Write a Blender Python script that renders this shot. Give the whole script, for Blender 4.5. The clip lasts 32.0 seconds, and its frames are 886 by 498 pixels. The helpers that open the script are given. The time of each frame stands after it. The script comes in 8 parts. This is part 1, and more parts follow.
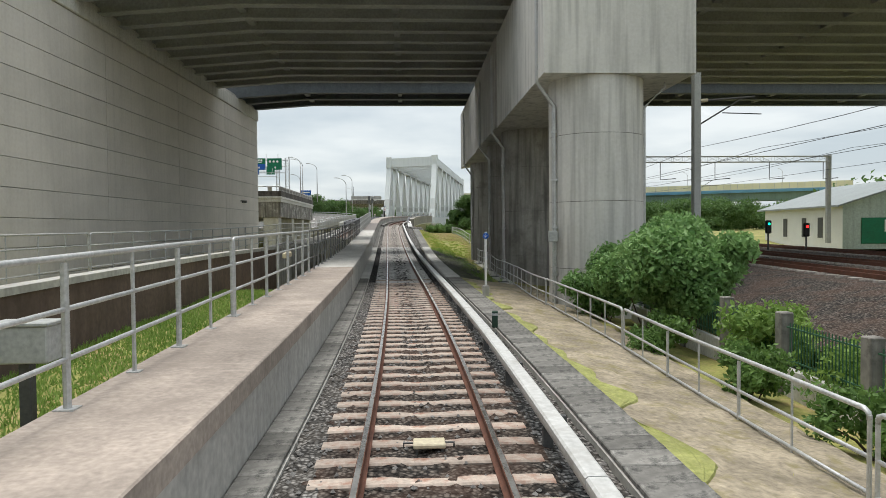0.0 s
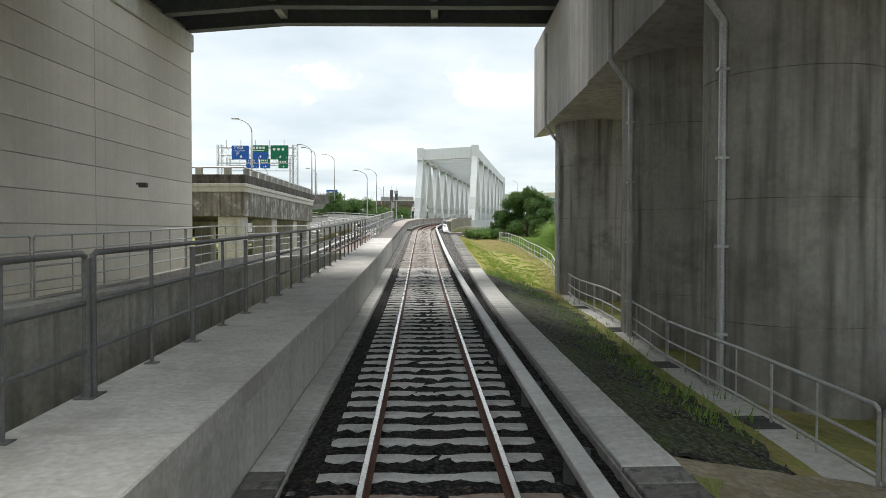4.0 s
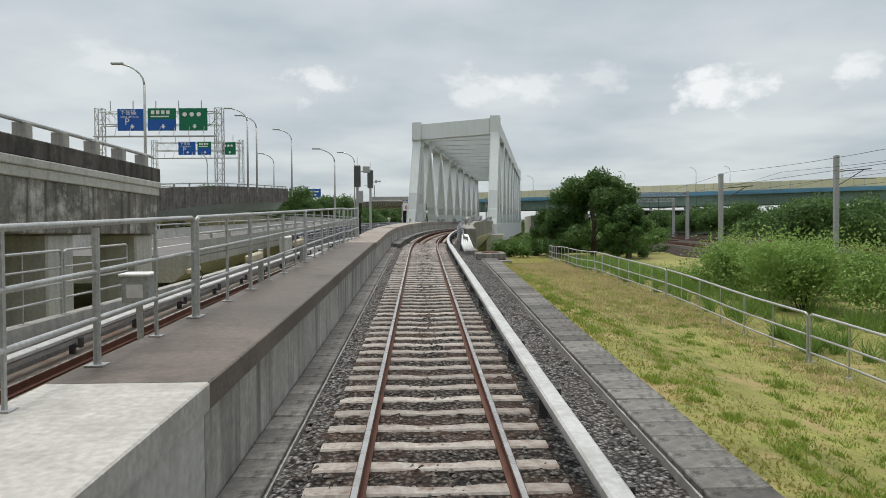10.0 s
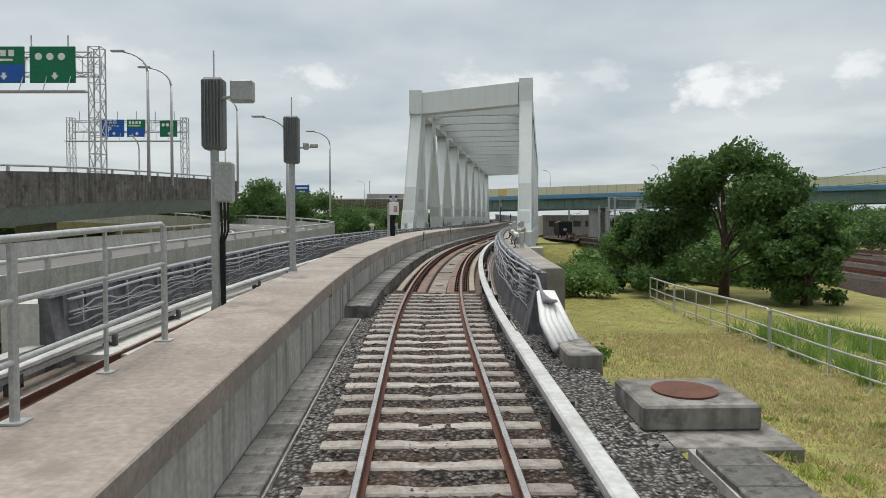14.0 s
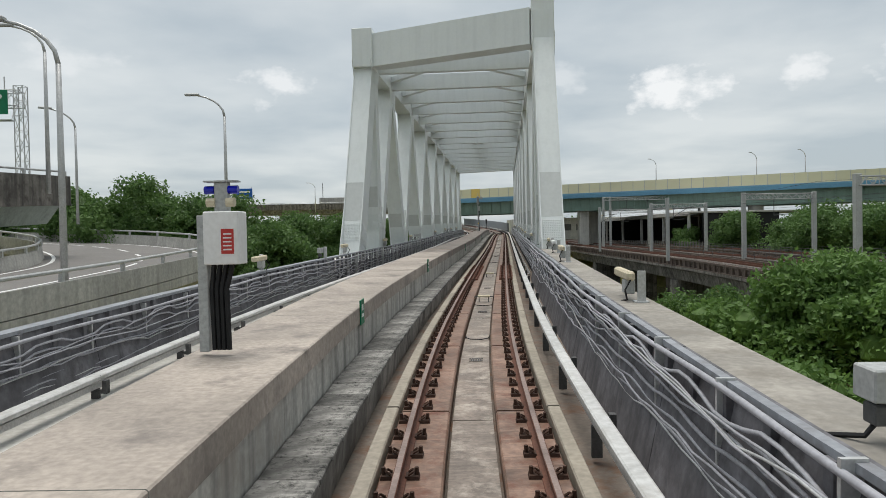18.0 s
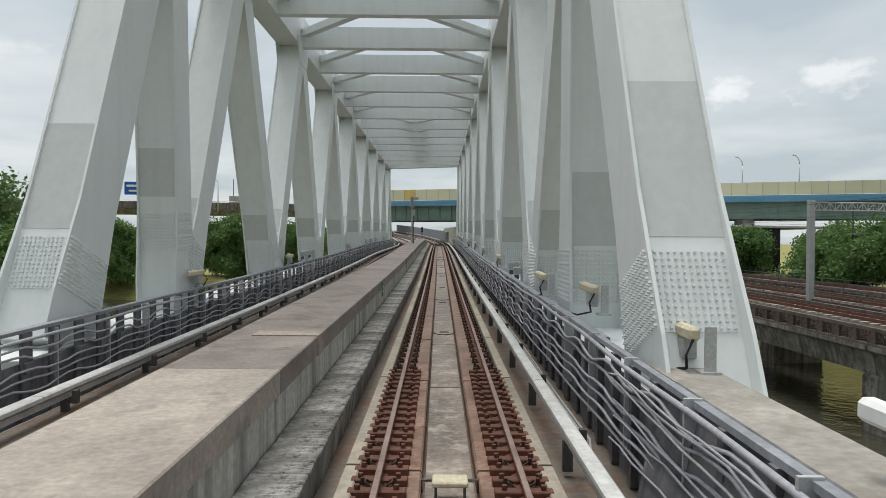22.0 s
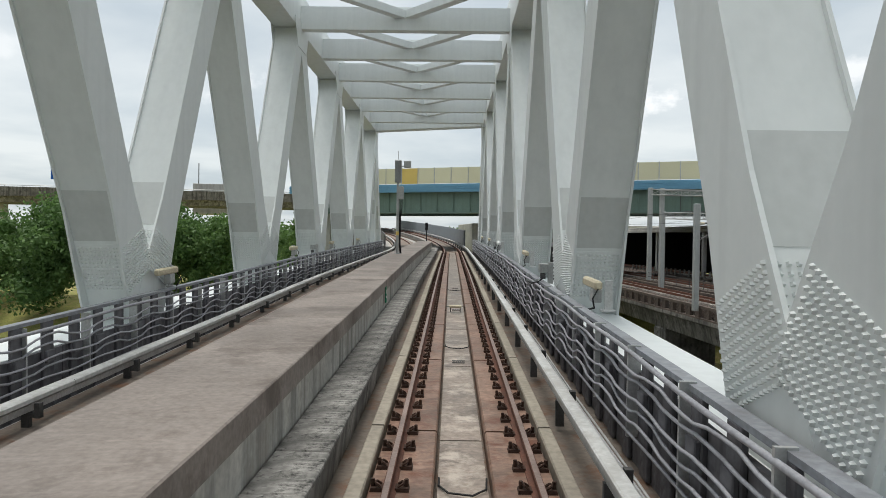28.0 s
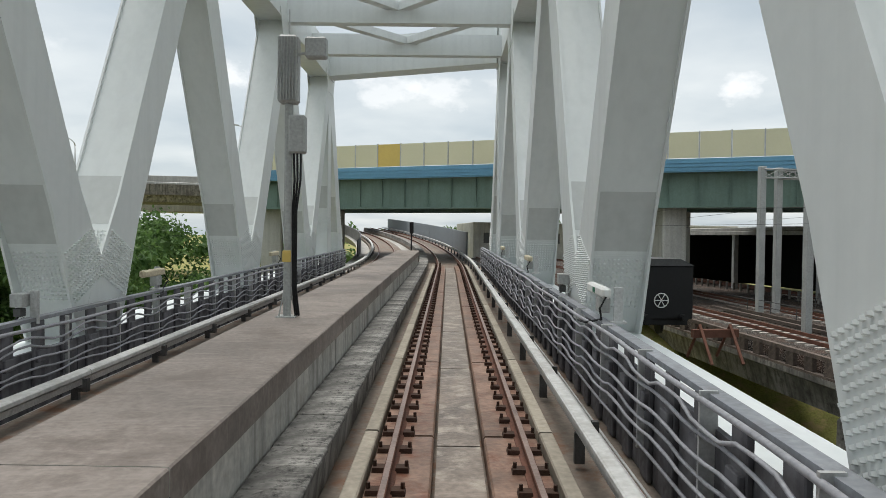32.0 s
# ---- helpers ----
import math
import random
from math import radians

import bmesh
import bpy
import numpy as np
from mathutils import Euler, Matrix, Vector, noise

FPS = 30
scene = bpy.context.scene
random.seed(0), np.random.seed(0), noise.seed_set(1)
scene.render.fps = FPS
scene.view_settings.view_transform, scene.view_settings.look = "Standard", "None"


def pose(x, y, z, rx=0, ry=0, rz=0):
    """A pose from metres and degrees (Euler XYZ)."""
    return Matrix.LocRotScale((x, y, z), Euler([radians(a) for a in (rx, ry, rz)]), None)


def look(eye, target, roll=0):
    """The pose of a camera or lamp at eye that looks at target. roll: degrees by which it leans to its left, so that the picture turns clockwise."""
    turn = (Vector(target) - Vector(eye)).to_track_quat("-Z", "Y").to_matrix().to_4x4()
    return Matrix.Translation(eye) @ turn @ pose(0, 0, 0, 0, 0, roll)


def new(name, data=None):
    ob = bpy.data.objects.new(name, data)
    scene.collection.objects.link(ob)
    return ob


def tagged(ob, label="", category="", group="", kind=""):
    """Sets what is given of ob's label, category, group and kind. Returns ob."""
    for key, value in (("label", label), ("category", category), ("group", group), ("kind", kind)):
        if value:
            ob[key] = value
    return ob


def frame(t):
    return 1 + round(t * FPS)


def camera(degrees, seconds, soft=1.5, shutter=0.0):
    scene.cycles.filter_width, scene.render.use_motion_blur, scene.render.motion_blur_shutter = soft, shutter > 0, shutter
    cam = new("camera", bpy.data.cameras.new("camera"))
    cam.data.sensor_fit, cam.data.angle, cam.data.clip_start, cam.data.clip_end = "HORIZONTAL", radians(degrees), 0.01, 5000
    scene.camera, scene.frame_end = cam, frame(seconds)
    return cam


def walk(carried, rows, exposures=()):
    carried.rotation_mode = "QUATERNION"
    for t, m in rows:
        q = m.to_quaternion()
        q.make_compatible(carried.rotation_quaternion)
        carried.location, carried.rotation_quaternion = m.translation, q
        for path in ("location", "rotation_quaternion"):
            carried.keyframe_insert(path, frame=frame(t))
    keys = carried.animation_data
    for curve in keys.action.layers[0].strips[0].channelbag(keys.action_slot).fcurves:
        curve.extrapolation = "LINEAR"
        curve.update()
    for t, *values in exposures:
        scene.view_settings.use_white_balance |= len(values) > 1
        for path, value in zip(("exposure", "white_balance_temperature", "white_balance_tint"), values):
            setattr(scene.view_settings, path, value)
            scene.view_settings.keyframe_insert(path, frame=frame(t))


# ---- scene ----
# The camera stands 2.55 m over the rails of a light metro line and follows it onto a truss bridge.
cam = camera(65.12, 32.0, soft=0.5)
PATH = [
    (0.0, pose(-0.200, 0.000, 2.616, 88.344, 0.527, -3.033)),
    (0.5, pose(-0.162, 3.193, 2.671, 88.563, 0.286, -2.403)),
    (1.0, pose(-0.133, 6.388, 2.723, 88.741, 0.037, -1.777)),
    (1.5, pose(-0.115, 9.585, 2.769, 88.841, -0.164, -1.214)),
    (2.0, pose(-0.115, 12.786, 2.806, 88.803, -0.285, -0.827)),
    (2.5, pose(-0.146, 15.999, 2.838, 88.713, -0.333, -0.500)),
    (3.0, pose(-0.200, 19.218, 2.864, 88.622, -0.288, -0.386)),
    (3.5, pose(-0.264, 22.438, 2.887, 88.609, -0.183, -0.349)),
    (4.0, pose(-0.338, 25.656, 2.910, 88.625, -0.070, -0.293)),
    (4.5, pose(-0.422, 28.873, 2.934, 88.662, 0.050, -0.237)),
    (5.0, pose(-0.509, 32.090, 2.962, 88.713, 0.176, -0.199)),
    (5.5, pose(-0.595, 35.308, 2.998, 88.771, 0.309, -0.200)),
    (6.0, pose(-0.680, 38.529, 3.046, 88.829, 0.445, -0.257)),
    (6.5, pose(-0.761, 41.751, 3.109, 88.891, 0.522, -0.341)),
    (7.0, pose(-0.843, 44.976, 3.184, 88.944, 0.534, -0.483)),
    (7.5, pose(-0.931, 48.206, 3.267, 88.934, 0.510, -0.602)),
    (8.0, pose(-1.022, 51.442, 3.357, 88.906, 0.453, -0.632)),
    (8.5, pose(-1.115, 54.679, 3.455, 88.915, 0.402, -0.642)),
    (9.0, pose(-1.210, 57.917, 3.564, 88.873, 0.337, -0.610)),
    (9.5, pose(-1.300, 61.154, 3.682, 88.848, 0.304, -0.580)),
    (10.0, pose(-1.383, 64.390, 3.810, 88.821, 0.329, -0.553)),
    (10.5, pose(-1.458, 67.620, 3.945, 88.808, 0.404, -0.506)),
    (11.0, pose(-1.529, 70.838, 4.087, 88.857, 0.508, -0.424)),
    (11.5, pose(-1.605, 74.045, 4.237, 88.864, 0.591, -0.326)),
    (12.0, pose(-1.683, 77.253, 4.391, 88.779, 0.576, -0.259)),
    (12.5, pose(-1.759, 80.460, 4.549, 88.687, 0.492, -0.248)),
    (13.0, pose(-1.831, 83.656, 4.707, 88.647, 0.360, -0.323)),
    (13.5, pose(-1.900, 86.819, 4.860, 88.633, 0.230, -0.421)),
    (14.0, pose(-1.962, 89.940, 5.007, 88.660, 0.171, -0.544)),
    (14.5, pose(-2.027, 93.045, 5.153, 88.667, 0.198, -0.731)),
    (15.0, pose(-2.102, 96.161, 5.302, 88.662, 0.374, -0.882)),
    (15.5, pose(-2.171, 99.286, 5.453, 88.657, 0.632, -1.047)),
    (16.0, pose(-2.219, 102.415, 5.604, 88.663, 0.904, -1.278)),
    (16.5, pose(-2.234, 105.544, 5.752, 88.692, 1.117, -1.627)),
    (17.0, pose(-2.198, 108.671, 5.893, 88.754, 1.192, -2.146)),
    (17.5, pose(-2.105, 111.791, 6.027, 88.804, 1.177, -2.869)),
    (18.0, pose(-1.951, 114.900, 6.152, 88.894, 1.127, -3.655)),
    (18.5, pose(-1.729, 117.997, 6.267, 89.019, 1.054, -4.444)),
    (19.0, pose(-1.459, 121.093, 6.378, 89.195, 0.988, -5.188)),
    (19.5, pose(-1.153, 124.187, 6.490, 89.356, 0.898, -5.924)),
    (20.0, pose(-0.801, 127.277, 6.595, 89.464, 0.715, -6.696)),
    (20.5, pose(-0.398, 130.352, 6.686, 89.445, 0.429, -7.426)),
    (21.0, pose(0.041, 133.415, 6.763, 89.384, 0.137, -8.054)),
    (21.5, pose(0.501, 136.467, 6.833, 89.351, -0.149, -8.623)),
    (22.0, pose(0.966, 139.510, 6.898, 89.364, -0.402, -9.084)),
    (22.5, pose(1.420, 142.543, 6.958, 89.373, -0.553, -9.250)),
    (23.0, pose(1.869, 145.556, 7.011, 89.375, -0.595, -9.166)),
    (23.5, pose(2.331, 148.535, 7.059, 89.357, -0.559, -9.026)),
    (24.0, pose(2.794, 151.509, 7.106, 89.273, -0.582, -8.778)),
    (24.5, pose(3.256, 154.477, 7.155, 89.242, -0.681, -8.569)),
    (25.0, pose(3.716, 157.439, 7.206, 89.246, -0.803, -8.435)),
    (25.5, pose(4.170, 160.397, 7.256, 89.257, -0.902, -8.362)),
    (26.0, pose(4.621, 163.349, 7.307, 89.236, -0.983, -8.324)),
    (26.5, pose(5.073, 166.296, 7.360, 89.197, -1.034, -8.295)),
    (27.0, pose(5.526, 169.236, 7.415, 89.152, -1.038, -8.251)),
    (27.5, pose(5.981, 172.171, 7.473, 89.114, -0.971, -8.169)),
    (28.0, pose(6.438, 175.099, 7.533, 89.097, -0.805, -8.023)),
    (28.5, pose(6.892, 178.030, 7.598, 89.098, -0.618, -7.981)),
    (29.0, pose(7.343, 180.961, 7.666, 89.089, -0.484, -7.973)),
    (29.5, pose(7.793, 183.891, 7.737, 89.015, -0.486, -7.960)),
    (30.0, pose(8.247, 186.815, 7.810, 88.954, -0.554, -8.024)),
    (30.5, pose(8.694, 189.737, 7.885, 88.940, -0.617, -8.053)),
    (31.0, pose(9.135, 192.657, 7.961, 88.939, -0.662, -8.131)),
    (31.5, pose(9.574, 195.576, 8.035, 88.954, -0.689, -8.214)),
    (32.0, pose(10.014, 198.492, 8.107, 88.984, -0.714, -8.249)),
]

EXPOSE = [(0.0, 0.42), (2.5, 0.52), (4.5, 0.72), (5.5, 0.72), (6.0, 0.58), (6.5, 0.5), (7.2, 0.4), (8.5, 0.2), (10.0, 0.1), (20.0, 0.1), (22.0, 0.18), (24.0, 0.32), (32.0, 0.36)]
walk(cam, PATH, EXPOSE)

# ---------------------------------------------------------------- world and sun
world = bpy.data.worlds.new("sky")
scene.world = world
world.use_nodes = True
SUN_EL, SUN_ROT = radians(77), radians(-25)


def build_sky():
    nt = world.node_tree
    n, l = nt.nodes, nt.links
    bg = n["Background"]
    sky = n.new("ShaderNodeTexSky")
    sky.sky_type = "NISHITA"
    sky.sun_disc = False
    sky.sun_elevation, sky.sun_rotation = SUN_EL, SUN_ROT
    sky.air_density, sky.dust_density = 1.0, 2.0
    co = n.new("ShaderNodeTexCoord")
    # flatten the directions onto a cloud deck, so that clouds crowd together towards the horizon
    sep = n.new("ShaderNodeSeparateXYZ")
    l.new(co.outputs["Generated"], sep.inputs[0])
    up = n.new("ShaderNodeMath"); up.operation = "MAXIMUM"; up.inputs[1].default_value = 0.0
    l.new(sep.outputs["Z"], up.inputs[0])
    lift = n.new("ShaderNodeMath"); lift.operation = "ADD"; lift.inputs[1].default_value = 0.12
    l.new(up.outputs[0], lift.inputs[0])
    dx = n.new("ShaderNodeMath"); dx.operation = "DIVIDE"
    dy = n.new("ShaderNodeMath"); dy.operation = "DIVIDE"
    l.new(sep.outputs["X"], dx.inputs[0]); l.new(lift.outputs[0], dx.inputs[1])
    l.new(sep.outputs["Y"], dy.inputs[0]); l.new(lift.outputs[0], dy.inputs[1])
    flat = n.new("ShaderNodeCombineXYZ")
    l.new(dx.outputs[0], flat.inputs["X"]); l.new(dy.outputs[0], flat.inputs["Y"])
    deck = n.new("ShaderNodeTexNoise")
    deck.inputs["Scale"].default_value = 0.9; deck.inputs["Detail"].default_value = 6; deck.inputs["Roughness"].default_value = 0.5
    l.new(flat.outputs[0], deck.inputs["Vector"])
    grey = n.new("ShaderNodeValToRGB")
    grey.color_ramp.elements[0].position, grey.color_ramp.elements[1].position = 0.36, 0.64
    grey.color_ramp.elements[0].color = (4.5, 5.1, 5.45, 1)
    grey.color_ramp.elements[1].color = (6.8, 7.15, 7.15, 1)
    l.new(deck.outputs["Fac"], grey.inputs[0])
    # heaped white clouds, low over the horizon ahead
    puff = n.new("ShaderNodeTexNoise")
    puff.inputs["Scale"].default_value = 24; puff.inputs["Detail"].default_value = 8; puff.inputs["Roughness"].default_value = 0.55
    mp = n.new("ShaderNodeMapping"); mp.inputs["Scale"].default_value = (1, 1, 1.6)
    l.new(co.outputs["Generated"], mp.inputs[0]); l.new(mp.outputs[0], puff.inputs["Vector"])
    last = grey.outputs[0]
    for az, el, rx, rz, white in ((-9.3, 13.4, 2.6, 1.5, 0.75), (3.2, 13.2, 2.9, 1.6, 0.6), (8.2, 12.8, 3.0, 1.3, 0.6), (13.6, 13.6, 2.2, 1.0, 0.35), (22.0, 12.4, 4.0, 1.9, 1.0), (31.5, 12.6, 2.2, 1.2, 0.8), (38.5, 13.0, 3.0, 1.6, 0.7), (-24, 14.5, 4, 1.3, 0.35), (52, 13, 4, 2, 0.7), (-48, 14, 5, 2, 0.6)):
        a, b = radians(az), radians(el - 1.3)
        rx, rz = rx * 1.3, rz * 1.35
        c = Vector((math.sin(a) * math.cos(b), math.cos(a) * math.cos(b), math.sin(b)))
        sb = n.new("ShaderNodeVectorMath"); sb.operation = "SUBTRACT"; sb.inputs[1].default_value = c
        l.new(co.outputs["Generated"], sb.inputs[0])
        ml = n.new("ShaderNodeVectorMath"); ml.operation = "MULTIPLY"; ml.inputs[1].default_value = (1 / radians(rx), 1 / radians(rx), 1 / radians(rz))
        l.new(sb.outputs[0], ml.inputs[0])
        ln = n.new("ShaderNodeVectorMath"); ln.operation = "LENGTH"
        l.new(ml.outputs[0], ln.inputs[0])
        fo = n.new("ShaderNodeMath"); fo.operation = "MULTIPLY_ADD"; fo.inputs[1].default_value = -0.42; fo.inputs[2].default_value = 0.3
        l.new(ln.outputs["Value"], fo.inputs[0])
        ad = n.new("ShaderNodeMath"); ad.operation = "ADD"
        l.new(fo.outputs[0], ad.inputs[0]); l.new(puff.outputs["Fac"], ad.inputs[1])
        rp = n.new("ShaderNodeMapRange"); rp.inputs["From Min"].default_value = 0.5; rp.inputs["From Max"].default_value = 0.7; rp.inputs["To Max"].default_value = white
        l.new(ad.outputs[0], rp.inputs["Value"])
        heap = n.new("ShaderNodeMix"); heap.data_type = "RGBA"
        heap.inputs["B"].default_value = (8.9, 8.95, 8.85, 1)
        l.new(rp.outputs[0], heap.inputs["Factor"]); l.new(last, heap.inputs["A"])
        last = heap.outputs["Result"]
    mix = n.new("ShaderNodeMix"); mix.data_type = "RGBA"; mix.inputs["Factor"].default_value = 0.86
    l.new(sky.outputs[0], mix.inputs["A"]); l.new(last, mix.inputs["B"])
    l.new(mix.outputs["Result"], bg.inputs["Color"])
    bg.inputs["Strength"].default_value = 0.103


build_sky()
sun = new("sun", bpy.data.lights.new("sun", "SUN"))
sun.data.energy, sun.data.angle, sun.data.color = 2.45, radians(30), (1.0, 0.97, 0.92)
sun.matrix_world = look((0, 0, 120), (-math.sin(SUN_ROT) * math.cos(SUN_EL) * 60, -math.cos(SUN_ROT) * math.cos(SUN_EL) * 60, 120 - 60 * math.sin(SUN_EL)))


# ---------------------------------------------------------------- materials
def mat(name, col, rough=0.8, metal=0.0, dark=0.7, big=0.6, fine=14.0, bump=0.15, vary=0.0, stain=None, streak=0.0, spec=0.35, detail=5, grain=0.4, scuff=0.0):
    """A surface of colour col with blotches at scale big, grain at scale fine, relief, upright streaks, cross scuffs and a second colour stain."""
    m = bpy.data.materials.new(name)
    m.use_nodes = True
    nt = m.node_tree
    n, l = nt.nodes, nt.links
    b = n["Principled BSDF"]
    b.inputs["Metallic"].default_value = metal
    b.inputs["Specular IOR Level"].default_value = spec
    co = n.new("ShaderNodeTexCoord")
    n1 = n.new("ShaderNodeTexNoise"); n1.inputs["Scale"].default_value = big; n1.inputs["Detail"].default_value = detail; n1.inputs["Roughness"].default_value = 0.62
    n2 = n.new("ShaderNodeTexNoise"); n2.inputs["Scale"].default_value = fine; n2.inputs["Detail"].default_value = 4
    l.new(co.outputs["Object"], n1.inputs["Vector"]); l.new(co.outputs["Object"], n2.inputs["Vector"])
    r1 = n.new("ShaderNodeValToRGB")
    r1.color_ramp.elements[0].position, r1.color_ramp.elements[1].position = 0.32, 0.68
    d = [c * dark for c in col]
    r1.color_ramp.elements[0].color = (*d, 1); r1.color_ramp.elements[1].color = (*col, 1)
    l.new(n1.outputs["Fac"], r1.inputs[0])
    last = r1.outputs[0]
    mx = n.new("ShaderNodeMix"); mx.data_type = "RGBA"; mx.blend_type = "OVERLAY"; mx.inputs["Factor"].default_value = grain
    l.new(last, mx.inputs["A"]); l.new(n2.outputs["Fac"], mx.inputs["B"]); last = mx.outputs["Result"]
    if stain:
        n3 = n.new("ShaderNodeTexNoise"); n3.inputs["Scale"].default_value = big * 2.3; n3.inputs["Detail"].default_value = 7; n3.inputs["Roughness"].default_value = 0.7
        l.new(co.outputs["Object"], n3.inputs["Vector"])
        r3 = n.new("ShaderNodeValToRGB"); r3.color_ramp.elements[0].position, r3.color_ramp.elements[1].position = 0.5, 0.66
        l.new(n3.outputs["Fac"], r3.inputs[0])
        m3 = n.new("ShaderNodeMix"); m3.data_type = "RGBA"; m3.inputs["B"].default_value = (*stain, 1)
        l.new(r3.outputs[0], m3.inputs["Factor"]); l.new(last, m3.inputs["A"]); last = m3.outputs["Result"]
    if streak:
        mp = n.new("ShaderNodeMapping"); mp.inputs["Scale"].default_value = (2.2, 2.2, 0.12)
        l.new(co.outputs["Object"], mp.inputs[0])
        n4 = n.new("ShaderNodeTexNoise"); n4.inputs["Scale"].default_value = 1.6; n4.inputs["Detail"].default_value = 6
        l.new(mp.outputs[0], n4.inputs["Vector"])
        r4 = n.new("ShaderNodeValToRGB"); r4.color_ramp.elements[0].position, r4.color_ramp.elements[1].position = 0.46, 0.7
        l.new(n4.outputs["Fac"], r4.inputs[0])
        sc = n.new("ShaderNodeMath"); sc.operation = "MULTIPLY"; sc.inputs[1].default_value = streak
        l.new(r4.outputs[0], sc.inputs[0])
        m4 = n.new("ShaderNodeMix"); m4.data_type = "RGBA"; m4.inputs["B"].default_value = (*[c * 0.22 for c in col], 1)
        l.new(sc.outputs[0], m4.inputs["Factor"]); l.new(last, m4.inputs["A"]); last = m4.outputs["Result"]
    if scuff:
        # pale scuffs and worn lines running across the line of travel
        mp = n.new("ShaderNodeMapping"); mp.inputs["Scale"].default_value = (0.9, 7.0, 2.0)
        l.new(co.outputs["Object"], mp.inputs[0])
        n5 = n.new("ShaderNodeTexNoise"); n5.inputs["Scale"].default_value = 1.7; n5.inputs["Detail"].default_value = 7; n5.inputs["Roughness"].default_value = 0.65
        l.new(mp.outputs[0], n5.inputs["Vector"])
        r5 = n.new("ShaderNodeMapRange"); r5.inputs["From Min"].default_value = 0.54; r5.inputs["From Max"].default_value = 0.72; r5.inputs["To Max"].default_value = scuff
        l.new(n5.outputs["Fac"], r5.inputs["Value"])
        m5 = n.new("ShaderNodeMix"); m5.data_type = "RGBA"; m5.inputs["B"].default_value = (*[min(0.75, c * 1.55) for c in col], 1)
        l.new(r5.outputs[0], m5.inputs["Factor"]); l.new(last, m5.inputs["A"]); last = m5.outputs["Result"]
    if vary:
        oi = n.new("ShaderNodeObjectInfo")
        rm = n.new("ShaderNodeMapRange"); rm.inputs["To Min"].default_value = 1 - vary; rm.inputs["To Max"].default_value = 1 + vary
        l.new(oi.outputs["Random"], rm.inputs["Value"])
        hs = n.new("ShaderNodeHueSaturation")
        l.new(rm.outputs[0], hs.inputs["Value"]); l.new(last, hs.inputs["Color"]); last = hs.outputs[0]
    l.new(last, b.inputs["Base Color"])
    rr = n.new("ShaderNodeMapRange"); rr.inputs["To Min"].default_value = max(0.02, rough - 0.12); rr.inputs["To Max"].default_value = min(1, rough + 0.12)
    l.new(n1.outputs["Fac"], rr.inputs["Value"]); l.new(rr.outputs[0], b.inputs["Roughness"])
    if bump:
        bp = n.new("ShaderNodeBump"); bp.inputs["Strength"].default_value = bump; bp.inputs["Distance"].default_value = 0.02
        l.new(n2.outputs["Fac"], bp.inputs["Height"]); l.new(bp.outputs[0], b.inputs["Normal"])
    return m


def leaf_mat(name, c0, c1):
    m = bpy.data.materials.new(name)
    m.use_nodes = True
    n, l = m.node_tree.nodes, m.node_tree.links
    b = n["Principled BSDF"]
    b.inputs["Roughness"].default_value = 0.55
    b.inputs["Specular IOR Level"].default_value = 0.3
    b.inputs["Transmission Weight"].default_value = 0.0
    g = n.new("ShaderNodeNewGeometry")
    r = n.new("ShaderNodeValToRGB")
    r.color_ramp.elements[0].color = (*c0, 1); r.color_ramp.elements[1].color = (*c1, 1)
    co = n.new("ShaderNodeTexCoord")
    nz = n.new("ShaderNodeTexNoise"); nz.inputs["Scale"].default_value = 0.35; nz.inputs["Detail"].default_value = 3
    l.new(co.outputs["Object"], nz.inputs["Vector"])
    ad = n.new("ShaderNodeMath"); ad.operation = "MULTIPLY_ADD"; ad.inputs[1].default_value = 0.5
    l.new(g.outputs["Random Per Island"], ad.inputs[0]); 
    sb = n.new("ShaderNodeMath"); sb.operation = "SUBTRACT"; sb.inputs[1].default_value = 0.25
    l.new(nz.outputs["Fac"], sb.inputs[0]); l.new(sb.outputs[0], ad.inputs[2])
    l.new(ad.outputs[0], r.inputs[0]); l.new(r.outputs[0], b.inputs["Base Color"])
    tr = n.new("ShaderNodeBsdfTranslucent")
    l.new(r.outputs[0], tr.inputs["Color"])
    mx = n.new("ShaderNodeMixShader"); mx.inputs[0].default_value = 0.38
    l.new(b.outputs[0], mx.inputs[1]); l.new(tr.outputs[0], mx.inputs[2])
    l.new(mx.outputs[0], n["Material Output"].inputs["Surface"])
    return m


CONC = mat("concrete", (0.5, 0.485, 0.45), 0.85, dark=0.72, big=0.5, fine=9, bump=0.2, streak=0.3, stain=(0.38, 0.365, 0.335))
CONC_LIGHT = mat("pale_concrete", (0.64, 0.625, 0.58), 0.85, dark=0.78, big=0.4, fine=11, bump=0.15, streak=0.25)
CONC_OLD = mat("weathered_concrete", (0.36, 0.34, 0.31), 0.9, dark=0.4, big=0.6, fine=7, bump=0.3, streak=0.9, stain=(0.075, 0.068, 0.06))
CONC_PIER = mat("pale_pier_concrete", (0.7, 0.685, 0.645), 0.85, dark=0.8, big=0.3, fine=9, bump=0.1, streak=0.45, grain=0.2)
# darker copies for beneath the deck: real streaks, plus its shade painted in
CONC_PIER_DIM = mat("streaked_shaded_pier", (0.45, 0.43, 0.39), 0.85, dark=0.6, big=0.25, fine=9, bump=0.15, streak=0.75, stain=(0.22, 0.205, 0.185), grain=0.2)
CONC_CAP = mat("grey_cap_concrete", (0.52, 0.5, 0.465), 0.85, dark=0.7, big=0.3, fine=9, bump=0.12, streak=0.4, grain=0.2)
